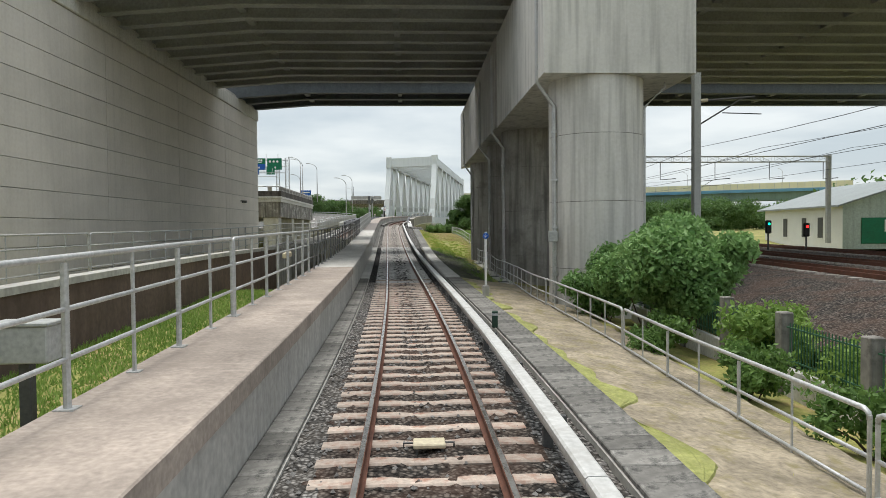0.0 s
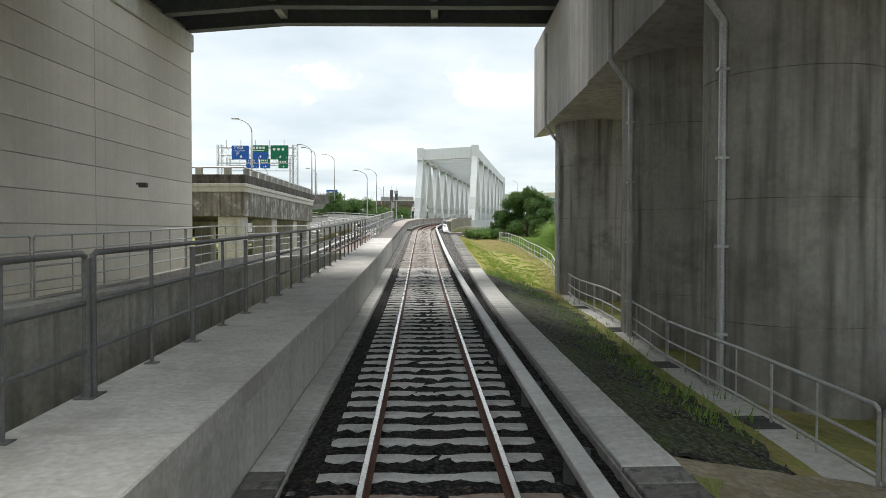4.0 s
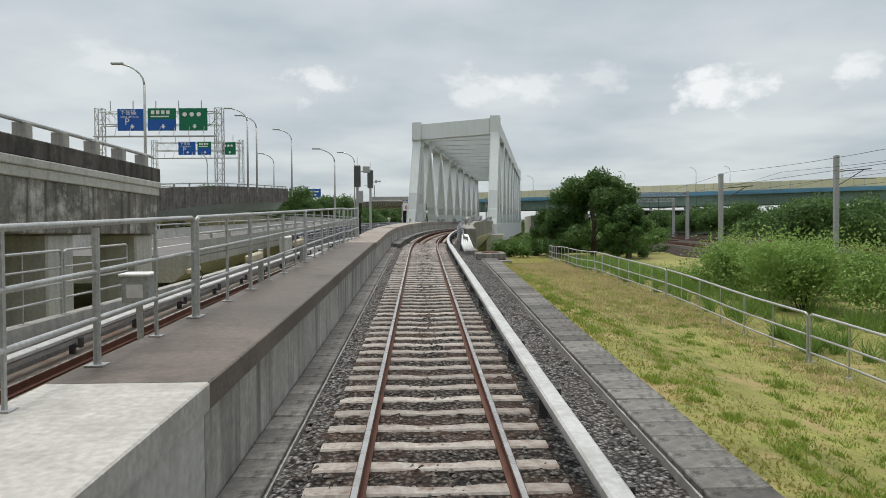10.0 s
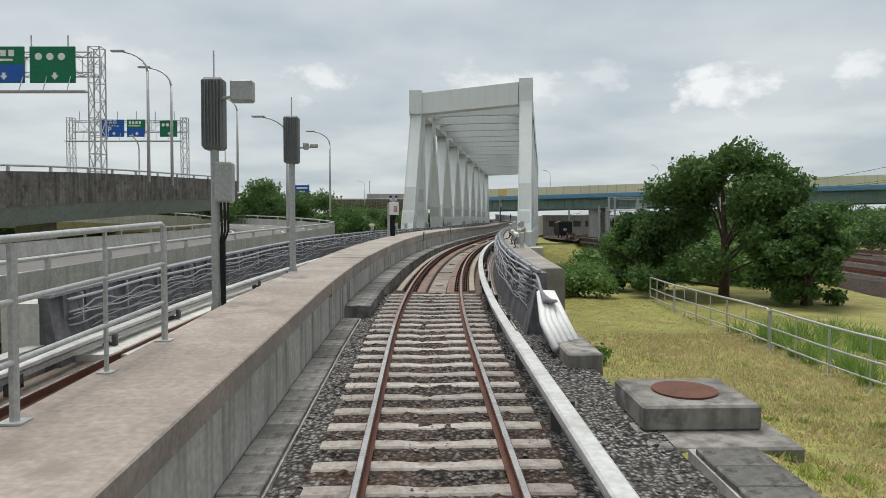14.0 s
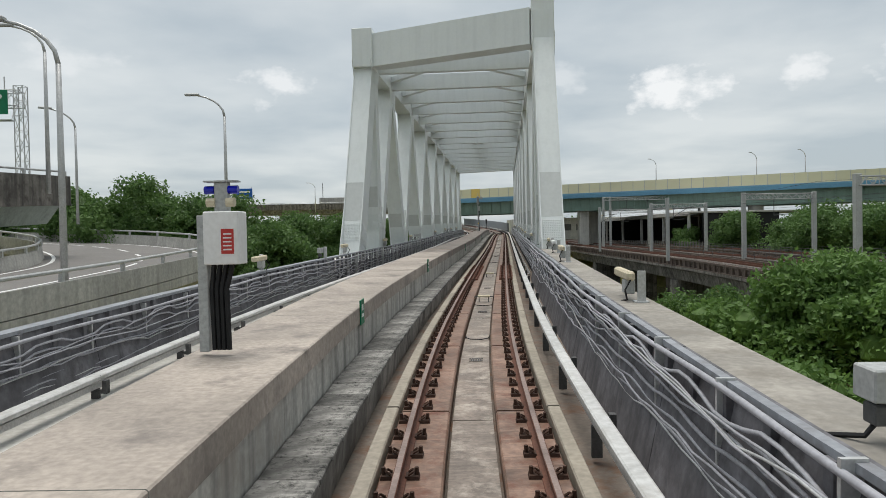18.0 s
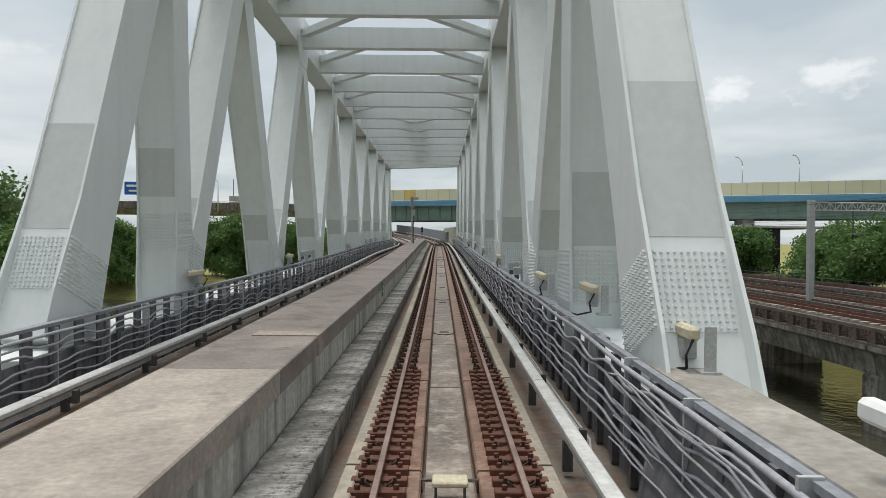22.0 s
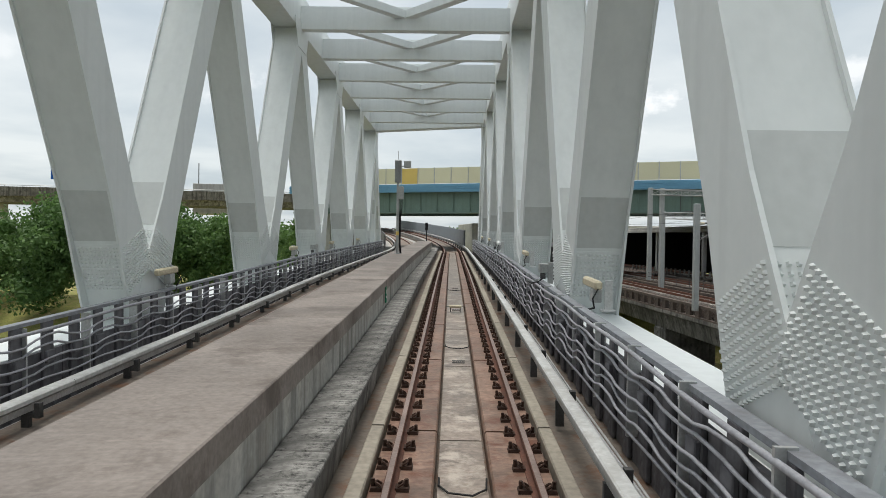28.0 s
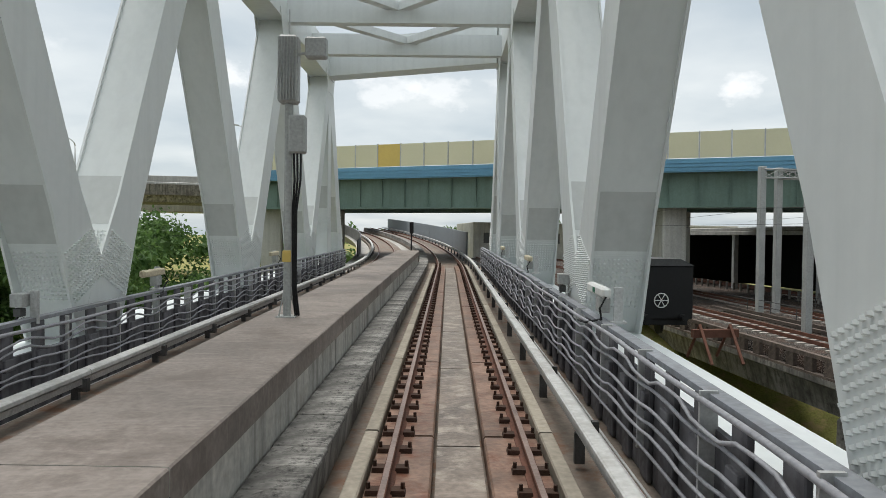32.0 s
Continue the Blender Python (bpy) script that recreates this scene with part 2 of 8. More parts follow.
CONC_RAMP = mat("soot_streaked_ramp", (0.3, 0.28, 0.25), 0.9, dark=0.45, big=0.5, fine=7, bump=0.3, streak=0.95, stain=(0.62, 0.6, 0.55))
CONC_FASCIA = mat("stained_edge_beam", (0.24, 0.22, 0.195), 0.9, dark=0.4, big=0.7, fine=7, bump=0.3, streak=0.9, stain=(0.07, 0.06, 0.052))
CONC_BLACK = mat("soot_dark_concrete", (0.15, 0.135, 0.12), 0.9, dark=0.5, big=0.9, fine=7, bump=0.3, streak=0.8, stain=(0.05, 0.045, 0.04))
RAIL_DULL = mat("dull_dark_pipe", (0.2, 0.2, 0.2), 0.5, 0.4, dark=0.7, big=2, fine=25, bump=0.04)
CONC_WALK = mat("walkway_concrete", (0.31, 0.265, 0.235), 0.6, dark=0.5, big=0.4, fine=16, bump=0.15, stain=(0.13, 0.105, 0.09), scuff=0.22)
CONC_SLAB = mat("mossy_slab", (0.26, 0.25, 0.23), 0.9, dark=0.45, big=1.6, fine=10, bump=0.3, vary=0.35, stain=(0.05, 0.05, 0.047))
WALK_PALE = mat("pale_walkway", (0.62, 0.6, 0.56), 0.8, dark=0.7, big=0.5, fine=16, bump=0.12, stain=(0.4, 0.375, 0.34), scuff=0.3)
WALK_DARK = mat("dark_stained_walkway", (0.19, 0.155, 0.13), 0.5, dark=0.5, big=0.4, fine=16, bump=0.15, stain=(0.085, 0.068, 0.056), scuff=0.2)
WALK_MID = mat("brownish_walkway", (0.42, 0.355, 0.305), 0.75, dark=0.55, big=0.5, fine=16, bump=0.12, stain=(0.25, 0.21, 0.18), scuff=0.2)
BALUSTER = mat("brown_stained_concrete", (0.16, 0.125, 0.105), 0.9, dark=0.55, big=1.2, fine=14, bump=0.2, vary=0.2, stain=(0.07, 0.055, 0.047))
COPING = mat("blue_grey_coping", (0.3, 0.315, 0.34), 0.5, dark=0.7, big=1.4, fine=12, bump=0.1, stain=(0.2, 0.2, 0.21))
WALK_BEIGE = mat("beige_walkway", (0.45, 0.39, 0.335), 0.7, dark=0.55, big=0.45, fine=16, bump=0.12, stain=(0.2, 0.175, 0.155), scuff=0.22)
LEDGE = mat("black_streaked_slab", (0.3, 0.29, 0.27), 0.9, dark=0.25, big=2.6, fine=9, bump=0.3, vary=0.45, stain=(0.028, 0.028, 0.026), scuff=0.6)


def stony(name, c0, c1, stain, amount, scale=17.0):
    """Loose angular stones: each cell its own grey, dark gaps between them, and a blotchy second colour."""
    m = bpy.data.materials.new(name)
    m.use_nodes = True
    n, l = m.node_tree.nodes, m.node_tree.links
    b = n["Principled BSDF"]
    b.inputs["Roughness"].default_value = 0.92
    b.inputs["Specular IOR Level"].default_value = 0.25
    co = n.new("ShaderNodeTexCoord")
    v = n.new("ShaderNodeTexVoronoi"); v.inputs["Scale"].default_value = scale
    l.new(co.outputs["Object"], v.inputs["Vector"])
    bw = n.new("ShaderNodeSeparateColor")
    l.new(v.outputs["Color"], bw.inputs[0])
    mx = n.new("ShaderNodeMix"); mx.data_type = "RGBA"
    mx.inputs["A"].default_value = (*c0, 1); mx.inputs["B"].default_value = (*c1, 1)
    l.new(bw.outputs[0], mx.inputs["Factor"])
    ed = n.new("ShaderNodeMapRange"); ed.inputs["From Min"].default_value = 0.3; ed.inputs["From Max"].default_value = 0.62; ed.inputs["To Min"].default_value = 1.0; ed.inputs["To Max"].default_value = 0.18
    l.new(v.outputs["Distance"], ed.inputs["Value"])
    gp = n.new("ShaderNodeMix"); gp.data_type = "RGBA"; gp.blend_type = "MULTIPLY"; gp.inputs["Factor"].default_value = 1
    l.new(mx.outputs["Result"], gp.inputs["A"]); l.new(ed.outputs[0], gp.inputs["B"])
    nz = n.new("ShaderNodeTexNoise"); nz.inputs["Scale"].default_value = 1.1; nz.inputs["Detail"].default_value = 6
    l.new(co.outputs["Object"], nz.inputs["Vector"])
    rp = n.new("ShaderNodeMapRange"); rp.inputs["From Min"].default_value = 0.42; rp.inputs["From Max"].default_value = 0.62; rp.inputs["To Max"].default_value = amount
    l.new(nz.outputs["Fac"], rp.inputs["Value"])
    st = n.new("ShaderNodeMix"); st.data_type = "RGBA"; st.inputs["B"].default_value = (*stain, 1)
    l.new(rp.outputs[0], st.inputs["Factor"]); l.new(gp.outputs["Result"], st.inputs["A"])
    l.new(st.outputs["Result"], b.inputs["Base Color"])
    bp = n.new("ShaderNodeBump"); bp.inputs["Strength"].default_value = 1.0; bp.inputs["Distance"].default_value = 0.05; bp.invert = True
    l.new(v.outputs["Distance"], bp.inputs["Height"]); l.new(bp.outputs[0], b.inputs["Normal"])
    return m


GRAVEL = stony("dark_gravel", (0.04, 0.038, 0.034), (0.22, 0.21, 0.19), (0.09, 0.12, 0.04), 0.6, 14)
CONC_WET = mat("stained_plinth", (0.24, 0.2, 0.165), 0.75, dark=0.6, big=0.8, fine=12, bump=0.25, stain=(0.19, 0.105, 0.065))
CONC_RUST = mat("rusty_deck", (0.33, 0.21, 0.155), 0.42, dark=0.36, big=1.3, fine=12, bump=0.25, stain=(0.15, 0.06, 0.036), scuff=0.35, grain=0.6)
CONC_MID = mat("grimy_middle_slab", (0.3, 0.245, 0.205), 0.4, dark=0.45, big=1.1, fine=14, bump=0.25, stain=(0.46, 0.4, 0.34), scuff=0.4, vary=0.15, grain=0.6)
WALK_SIDE = mat("drip_streaked_side", (0.55, 0.53, 0.48), 0.85, dark=0.7, big=0.6, fine=11, bump=0.15, streak=0.8, stain=(0.36, 0.33, 0.29))
EDGE_TOP = mat("beige_edge_concrete", (0.36, 0.335, 0.295), 0.85, dark=0.6, big=0.7, fine=11, bump=0.15, stain=(0.22, 0.2, 0.17))
CONC_EDGE = mat("plinth_edge", (0.36, 0.32, 0.26), 0.85, dark=0.7, big=0.8, fine=12, bump=0.2, vary=0.12)
SLEEPER = mat("sleeper_concrete", (0.45, 0.41, 0.37), 0.85, dark=0.65, big=2.2, fine=18, bump=0.25, vary=0.22, stain=(0.22, 0.165, 0.135))
# dry covers under the road bridge, painted lighter still to offset its shade
SLAB_PALE = mat("dry_brightened_slab", (0.62, 0.61, 0.58), 0.9, dark=0.75, big=1.3, fine=10, bump=0.2, vary=0.1, stain=(0.42, 0.41, 0.39))
RUST = mat("rail_rust", (0.17, 0.075, 0.05), 0.75, 0.2, dark=0.6, big=3, fine=30, bump=0.15)
RAILTOP = mat("rail_head", (0.72, 0.69, 0.66), 0.28, 0.95, dark=0.7, big=2, fine=30, bump=0.05)
RAILTOP_DULL = mat("dull_rail_head", (0.4, 0.3, 0.265), 0.42, 0.6, dark=0.6, big=2, fine=30, bump=0.05)
IRON = mat("fastener_iron", (0.085, 0.048, 0.034), 0.7, 0.4, dark=0.6, big=6, fine=40, bump=0.1, vary=0.2)
WHITE_COVER = mat("white_cover", (0.6, 0.6, 0.585), 0.5, dark=0.8, big=0.9, fine=12, bump=0.04, stain=(0.42, 0.41, 0.39))
GALV = mat("galvanised_steel", (0.56, 0.565, 0.56), 0.45, 0.35, dark=0.75, big=2, fine=25, bump=0.04)
MAST_GREY = mat("mid_grey_housing", (0.2, 0.205, 0.205), 0.6, 0.1, dark=0.75, big=2, fine=25, bump=0.05)
DARKSTEEL = mat("dark_steel", (0.11, 0.11, 0.11), 0.6, 0.3, dark=0.7, big=2, fine=25, bump=0.05)
TRUSS = mat("pale_grey_paint", (0.73, 0.76, 0.75), 0.5, dark=0.95, big=0.25, fine=6, bump=0.0, grain=0.12, streak=0.07)
TRUSS_FAIR = mat("fresh_grey_paint", (0.55, 0.57, 0.555), 0.5, dark=0.95, big=0.3, fine=6, bump=0.0, grain=0.12, streak=0.07)
CABLE = mat("grey_cable_sheath", (0.38, 0.38, 0.41), 0.5, dark=0.75, big=2, fine=20, bump=0.05)
PARAPET = mat("dirty_parapet", (0.21, 0.205, 0.22), 0.75, dark=0.5, big=1.2, fine=9, bump=0.25, streak=0.7, stain=(0.1, 0.095, 0.1))
BEIGE = mat("beige_plastic", (0.6, 0.53, 0.38), 0.5, dark=0.85, big=1.5, fine=20, bump=0.05)
GREYBOX = mat("grey_enamel", (0.42, 0.43, 0.42), 0.45, dark=0.85, big=1.5, fine=20, bump=0.03)
GREEN_SIGN = mat("green_enamel", (0.0, 0.16, 0.075), 0.45, dark=0.85, big=1, fine=10, bump=0.0)
BLUE_SIGN = mat("blue_enamel", (0.01, 0.1, 0.42), 0.45, dark=0.9, big=1, fine=10, bump=0.0)
WHITE = mat("white_paint", (0.78, 0.78, 0.76), 0.5, dark=0.92, big=1, fine=14, bump=0.02)
YELLOW_PANEL = mat("cream_noise_panel", (0.76, 0.72, 0.5), 0.5, dark=0.95, big=0.3, fine=8, bump=0.0, vary=0.04, grain=0.08)
YELLOW = mat("yellow_panel", (0.75, 0.55, 0.16), 0.5, dark=0.9, big=0.5, fine=8, bump=0.0, grain=0.08)
BLUE_GIRDER = mat("blue_fascia", (0.17, 0.38, 0.54), 0.5, dark=0.85, big=0.3, fine=8, bump=0.0, grain=0.15)
NOISE_GREY = mat("blue_grey_panel", (0.26, 0.29, 0.31), 0.5, dark=0.8, big=0.4, fine=8, bump=0.02, grain=0.2)
GREEN_GIRDER = mat("green_girder", (0.2, 0.29, 0.245), 0.55, dark=0.75, big=0.3, fine=8, bump=0.0, grain=0.2, streak=0.2)
ASPHALT = mat("road_asphalt", (0.2, 0.19, 0.18), 0.9, dark=0.8, big=0.25, fine=30, bump=0.1)
BALLAST = stony("ballast_stone", (0.02, 0.017, 0.015), (0.22, 0.19, 0.165), (0.12, 0.07, 0.05), 0.4)
BALLAST_BLACK = stony("near_black_ballast", (0.012, 0.012, 0.012), (0.07, 0.066, 0.062), (0.03, 0.026, 0.024), 0.3)
BALLAST_GREY = stony("grey_ballast", (0.035, 0.034, 0.033), (0.42, 0.4, 0.38), (0.14, 0.12, 0.1), 0.25)
SLEEPER_RED = mat("rust_stained_sleeper", (0.48, 0.4, 0.34), 0.85, dark=0.7, big=2.2, fine=18, bump=0.25, vary=0.18, stain=(0.3, 0.17, 0.125))
SLEEPER_WHITE = mat("dry_pale_sleeper", (0.6, 0.59, 0.57), 0.85, dark=0.8, big=2.2, fine=18, bump=0.2, vary=0.12, stain=(0.4, 0.385, 0.37))
STONE = mat("crushed_stone", (0.27, 0.26, 0.25), 0.9, dark=0.55, big=8, fine=40, bump=0.2)
SOIL = mat("bare_soil", (0.4, 0.34, 0.25), 0.95, dark=0.45, big=0.9, fine=11, bump=0.6, stain=(0.22, 0.19, 0.09), grain=0.7)
CONC_TROUGH = mat("stained_grey_wall", (0.54, 0.52, 0.48), 0.9, dark=0.6, big=0.6, fine=9, bump=0.2, streak=0.5, stain=(0.34, 0.32, 0.29))
MOSS = mat("dry_moss", (0.36, 0.37, 0.13), 0.95, dark=0.55, big=1.4, fine=14, bump=0.6, stain=(0.2, 0.22, 0.06))
BROWN_WALL = mat("brown_wall", (0.15, 0.105, 0.085), 0.9, dark=0.6, big=0.5, fine=9, bump=0.2, streak=0.3)
WALLPANEL = mat("wall_panel", (0.75, 0.705, 0.65), 0.85, dark=0.84, big=0.35, fine=8, bump=0.1, streak=0.08, vary=0.06, grain=0.2)
STEEL_DARK = mat("dark_slate_girder", (0.13, 0.145, 0.155), 0.6, dark=0.75, big=0.4, fine=8, bump=0.05, streak=0.2)
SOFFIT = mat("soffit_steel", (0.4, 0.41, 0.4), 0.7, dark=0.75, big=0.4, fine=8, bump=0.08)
PALE_CLAD = mat("grey_green_cladding", (0.45, 0.52, 0.48), 0.6, dark=0.85, big=0.4, fine=8, bump=0.04, streak=0.2)
ROOF = mat("grey_roof", (0.3, 0.33, 0.33), 0.6, dark=0.8, big=0.5, fine=8, bump=0.05)
BLACK = mat("plain_black", (0.012, 0.012, 0.013), 0.6, dark=0.7, big=1, fine=10, bump=0.05)
BARK = mat("bark", (0.12, 0.09, 0.065), 0.95, dark=0.6, big=4, fine=20, bump=0.6)
LEAF_DARK = leaf_mat("tree_leaves", (0.04, 0.095, 0.025), (0.17, 0.28, 0.085))
LEAF_SHRUB = leaf_mat("shrub_leaves", (0.08, 0.19, 0.05), (0.34, 0.52, 0.2))
LEAF_MID = leaf_mat("bush_leaves", (0.07, 0.14, 0.035), (0.2, 0.33, 0.09))
LEAF_FEATHER = leaf_mat("feathery_leaves", (0.15, 0.28, 0.05), (0.42, 0.55, 0.18))
LEAF_LIGHT = leaf_mat("bright_leaves", (0.09, 0.19, 0.03), (0.32, 0.45, 0.12))
GRASS = leaf_mat("grass_blades", (0.25, 0.27, 0.06), (0.56, 0.5, 0.17))
TUFT = leaf_mat("tuft_blades", (0.16, 0.24, 0.035), (0.42, 0.52, 0.11))
STRAW = leaf_mat("dry_blades", (0.38, 0.31, 0.15), (0.72, 0.6, 0.36))


# ---------------------------------------------------------------- the line's own measure: y along, u to the right, h over the rails
HEAD = [(-60, -1.2), (0, -1.2), (15, 0.71), (30, 1.569), (60, 1.546), (80, 1.244), (92, 1.278), (102, 1.056), (112, -2.481), (122, -5.614), (132, -8.34), (142, -8.652), (155, -8.822), (200, -8.665), (238, -8.7), (325, 8.0), (420, 24.0)]
GRADE = [(-60, 0.02023), (0, 0.02022), (20, 0.0048), (40, 0.01714), (60, 0.03861), (80, 0.0494), (100, 0.0478), (120, 0.03761), (140, 0.01822), (160, 0.01647), (200, 0.02896), (212, 0.016), (240, 0.014), (268, 0.035), (330, 0.05), (420, 0.03)]
YS = np.arange(-60, 421, 0.5)
_hd = np.interp(YS, [k for k, _ in HEAD], [a for _, a in HEAD])
_gr = np.interp(YS, [k for k, _ in GRADE], [a for _, a in GRADE])
_dx = -np.tan(np.radians(_hd)) * 0.5
_X = np.concatenate([[0], np.cumsum((_dx[1:] + _dx[:-1]) / 2)])
_Z = np.concatenate([[0], np.cumsum((_gr[1:] + _gr[:-1]) / 4)])
_i0 = int(np.searchsorted(YS, 0))
_X += -0.0540 - _X[_i0]
_Z += 0.0648 - _Z[_i0]


def line(y):
    return float(np.interp(y, YS, _X)), float(np.interp(y, YS, _Z)), math.radians(float(np.interp(y, YS, _hd)))


def T(y, u, h):
    x, z, a = line(y)
    return Vector((x + u * math.cos(a), y + u * math.sin(a), z + h))


def TM(y, u=0.0, h=0.0):
    """Frame on the line: x to the right, y ahead, z up."""
    a = line(y)[2]
    g = math.atan(float(np.interp(y, [k for k, _ in GRADE], [v for _, v in GRADE])))
    return Matrix.Translation(T(y, u, h)) @ Matrix.Rotation(a, 4, "Z") @ Matrix.Rotation(g, 4, "X")


def steps(y0, y1, d):
    n = max(1, int(math.ceil((y1 - y0) / d)))
    return [y0 + (y1 - y0) * i / n for i in range(n + 1)]


# ---------------------------------------------------------------- mesh building
class MB:
    """Gathers vertices and faces for one mesh."""

    def __init__(self):
        self.v, self.f, self.mi = [], [], []

    def add(self, vs, fs, mi=0):
        o = len(self.v)
        self.v.extend([tuple(p) for p in vs])
        self.f.extend([tuple(i + o for i in f) for f in fs])
        self.mi.extend([mi] * len(fs))
        return self

    def box(self, x0, x1, y0, y1, z0, z1, m=None, mi=0, top=0.0):
        """A box; top draws its upper face in by that much."""
        vs = [Vector((x, y, z)) for z, t in ((z0, 0), (z1, top)) for x, y in ((x0 + t, y0 + t), (x1 - t, y0 + t), (x1 - t, y1 - t), (x0 + t, y1 - t))]
        if m is not None:
            vs = [m @ p for p in vs]
        return self.add(vs, [(3, 2, 1, 0), (4, 5, 6, 7), (0, 1, 5, 4), (1, 2, 6, 5), (2, 3, 7, 6), (3, 0, 4, 7)], mi)

    def bevbox(self, x0, x1, y0, y1, z0, z1, b, m=None, mi=0):
        """A box with chamfered edges."""
        bm = bmesh.new()
        bmesh.ops.create_cube(bm, size=1)
        for p in bm.verts:
            p.co = Vector(((x0 + x1) / 2 + p.co.x * (x1 - x0), (y0 + y1) / 2 + p.co.y * (y1 - y0), (z0 + z1) / 2 + p.co.z * (z1 - z0)))
        bmesh.ops.bevel(bm, geom=bm.edges[:], offset=b, segments=1, affect="EDGES")
        bm.verts.index_update()
        vs = [m @ p.co if m is not None else p.co.copy() for p in bm.verts]
        fs = [tuple(q.index for q in f.verts) for f in bm.faces]
        bm.free()
        return self.add(vs, fs, mi)

    def prism(self, pts, z0, z1, m=None, mi=0):
        """An upright prism over the outline pts (x, y), counter-clockwise."""
        n = len(pts)
        vs = [Vector((x, y, z0)) for x, y in pts] + [Vector((x, y, z1)) for x, y in pts]
        if m is not None:
            vs = [m @ p for p in vs]
        fs = [tuple(range(n - 1, -1, -1)), tuple(range(n, 2 * n))] + [(i, (i + 1) % n, n + (i + 1) % n, n + i) for i in range(n)]
        return self.add(vs, fs, mi)

    def tube(self, pts, r, n=8, mi=0, r1=None, cap=True):
        """A round bar along pts, tapering from r to r1."""
        pts = [Vector(p) for p in pts]
        r1 = r if r1 is None else r1
        k = len(pts)
        vs, fs = [], []
        for i, p in enumerate(pts):
            d = (pts[min(i + 1, k - 1)] - pts[max(i - 1, 0)]).normalized()
            s = Vector((0, 0, 1)) if abs(d.z) < 0.9 else Vector((1, 0, 0))
            a = d.cross(s).normalized()
            b = a.cross(d)
            rr = r + (r1 - r) * i / max(1, k - 1)
            for j in range(n):
                t = 2 * math.pi * (j + 0.5) / n
                vs.append(p + a * (rr * math.cos(t)) + b * (rr * math.sin(t)))
        for i in range(k - 1):
            for j in range(n):
                q = (j + 1) % n
                fs.append((i * n + j, i * n + q, (i + 1) * n + q, (i + 1) * n + j))
        if cap:
            fs.append(tuple(range(n - 1, -1, -1)))
            fs.append(tuple((k - 1) * n + j for j in range(n)))
        return self.add(vs, fs, mi)

    def beam(self, p0, p1, w, d, side=Vector((1, 0, 0)), mi=0, w1=None, d1=None):
        """A box beam from p0 to p1: w wide along side, d deep across."""
        p0, p1 = Vector(p0), Vector(p1)
        ax = (p1 - p0).normalized()
        s = (side - ax * side.dot(ax)).normalized()
        t = ax.cross(s)
        vs = []
        for p, ww, dd in ((p0, w, d), (p1, w1 or w, d1 or d)):
            for a, b in ((-1, -1), (1, -1), (1, 1), (-1, 1)):
                vs.append(p + s * (a * ww / 2) + t * (b * dd / 2))
        return self.add(vs, [(3, 2, 1, 0), (4, 5, 6, 7), (0, 1, 5, 4), (1, 2, 6, 5), (2, 3, 7, 6), (3, 0, 4, 7)], mi)

    def sweep(self, prof, ys, closed=True, mi=0, du=None, dh=None):
        """A profile of (u, h) corners carried along the line over the places ys."""
        n, k = len(prof), len(ys)
        vs = [T(y, u + (du(y) if du else 0), h + (dh(y) if dh else 0)) for y in ys for u, h in prof]
        fs = []
        for i in range(k - 1):
            for j in range(n if closed else n - 1):
                q = (j + 1) % n
                fs.append((i * n + j, (i + 1) * n + j, (i + 1) * n + q, i * n + q))
        if closed:
            fs.append(tuple(range(n)))
            fs.append(tuple((k - 1) * n + j for j in range(n - 1, -1, -1)))
        return self.add(vs, fs, mi)

    def mesh(self, name, mats, smooth=False):
        me = bpy.data.meshes.new(name)
        me.from_pydata(self.v, [], self.f)
        for m in (mats if isinstance(mats, (list, tuple)) else [mats]):
            me.materials.append(m)
        if len(set(self.mi)) > 1:
            me.polygons.foreach_set("material_index", self.mi)
        me.update()
        bm = bmesh.new()
        bm.from_mesh(me)
        bmesh.ops.recalc_face_normals(bm, faces=bm.faces[:])
        bm.to_mesh(me)
        bm.free()
        if smooth:
            me.polygons.foreach_set("use_smooth", [True] * len(me.polygons))
        return me


def empty(name, m=None, label="", category="", group="", kind=""):
    ob = new(name)
    ob.empty_display_size = 0.2
    if m is not None:
        ob.matrix_basis = m
    return tagged(ob, label, category, group, kind)


def part(name, mb, mats, parent, label="", smooth=False, m=None, local=False):
    """One mesh under a thing or part. Its corners are in the world's measure, or in the thing's own if local."""
    me = mb if isinstance(mb, bpy.types.Mesh) else mb.mesh(name, mats, smooth)
    ob = new(name, me)
    ob.parent = parent
    if not local and parent.parent is None:
        ob.matrix_parent_inverse = parent.matrix_basis.inverted()
    if m is not None:
        ob.matrix_basis = m
    return tagged(ob, label)


def thing(name, mb, mats, label="", category="", group="", kind="", smooth=False, m=None):
    me = mb if isinstance(mb, bpy.types.Mesh) else mb.mesh(name, mats, smooth)
    ob = new(name, me)
    if m is not None:
        ob.matrix_basis = m
    return tagged(ob, label, category, group, kind)


# ---------------------------------------------------------------- ground, river
def river(x, y):
    """Distance across the river from its middle."""
    return (y - 197) * 0.9 + (x - 9) * 0.42


def smooth(a, b, v):
    t = min(1.0, max(0.0, (v - a) / (b - a)))
    return t * t * (3 - 2 * t)


def rail_z(y):
    """Rail level of the older railway to the right."""
    return float(np.interp(y, [-60, 0, 60, 120, 180, 250, 420], [0.6, 0.8, 1.3, 2.6, 3.5, 4.1, 4.5]))


def rail_x(y, o=0.0):
    """Middle of the older railway's track that lies o metres from its first one; the tracks part towards the river."""
    return 16.0 + (y - 25) * 0.055 + 3.4 * smooth(90, 185, y) + o * (1 + 0.4 * smooth(100, 160, y))


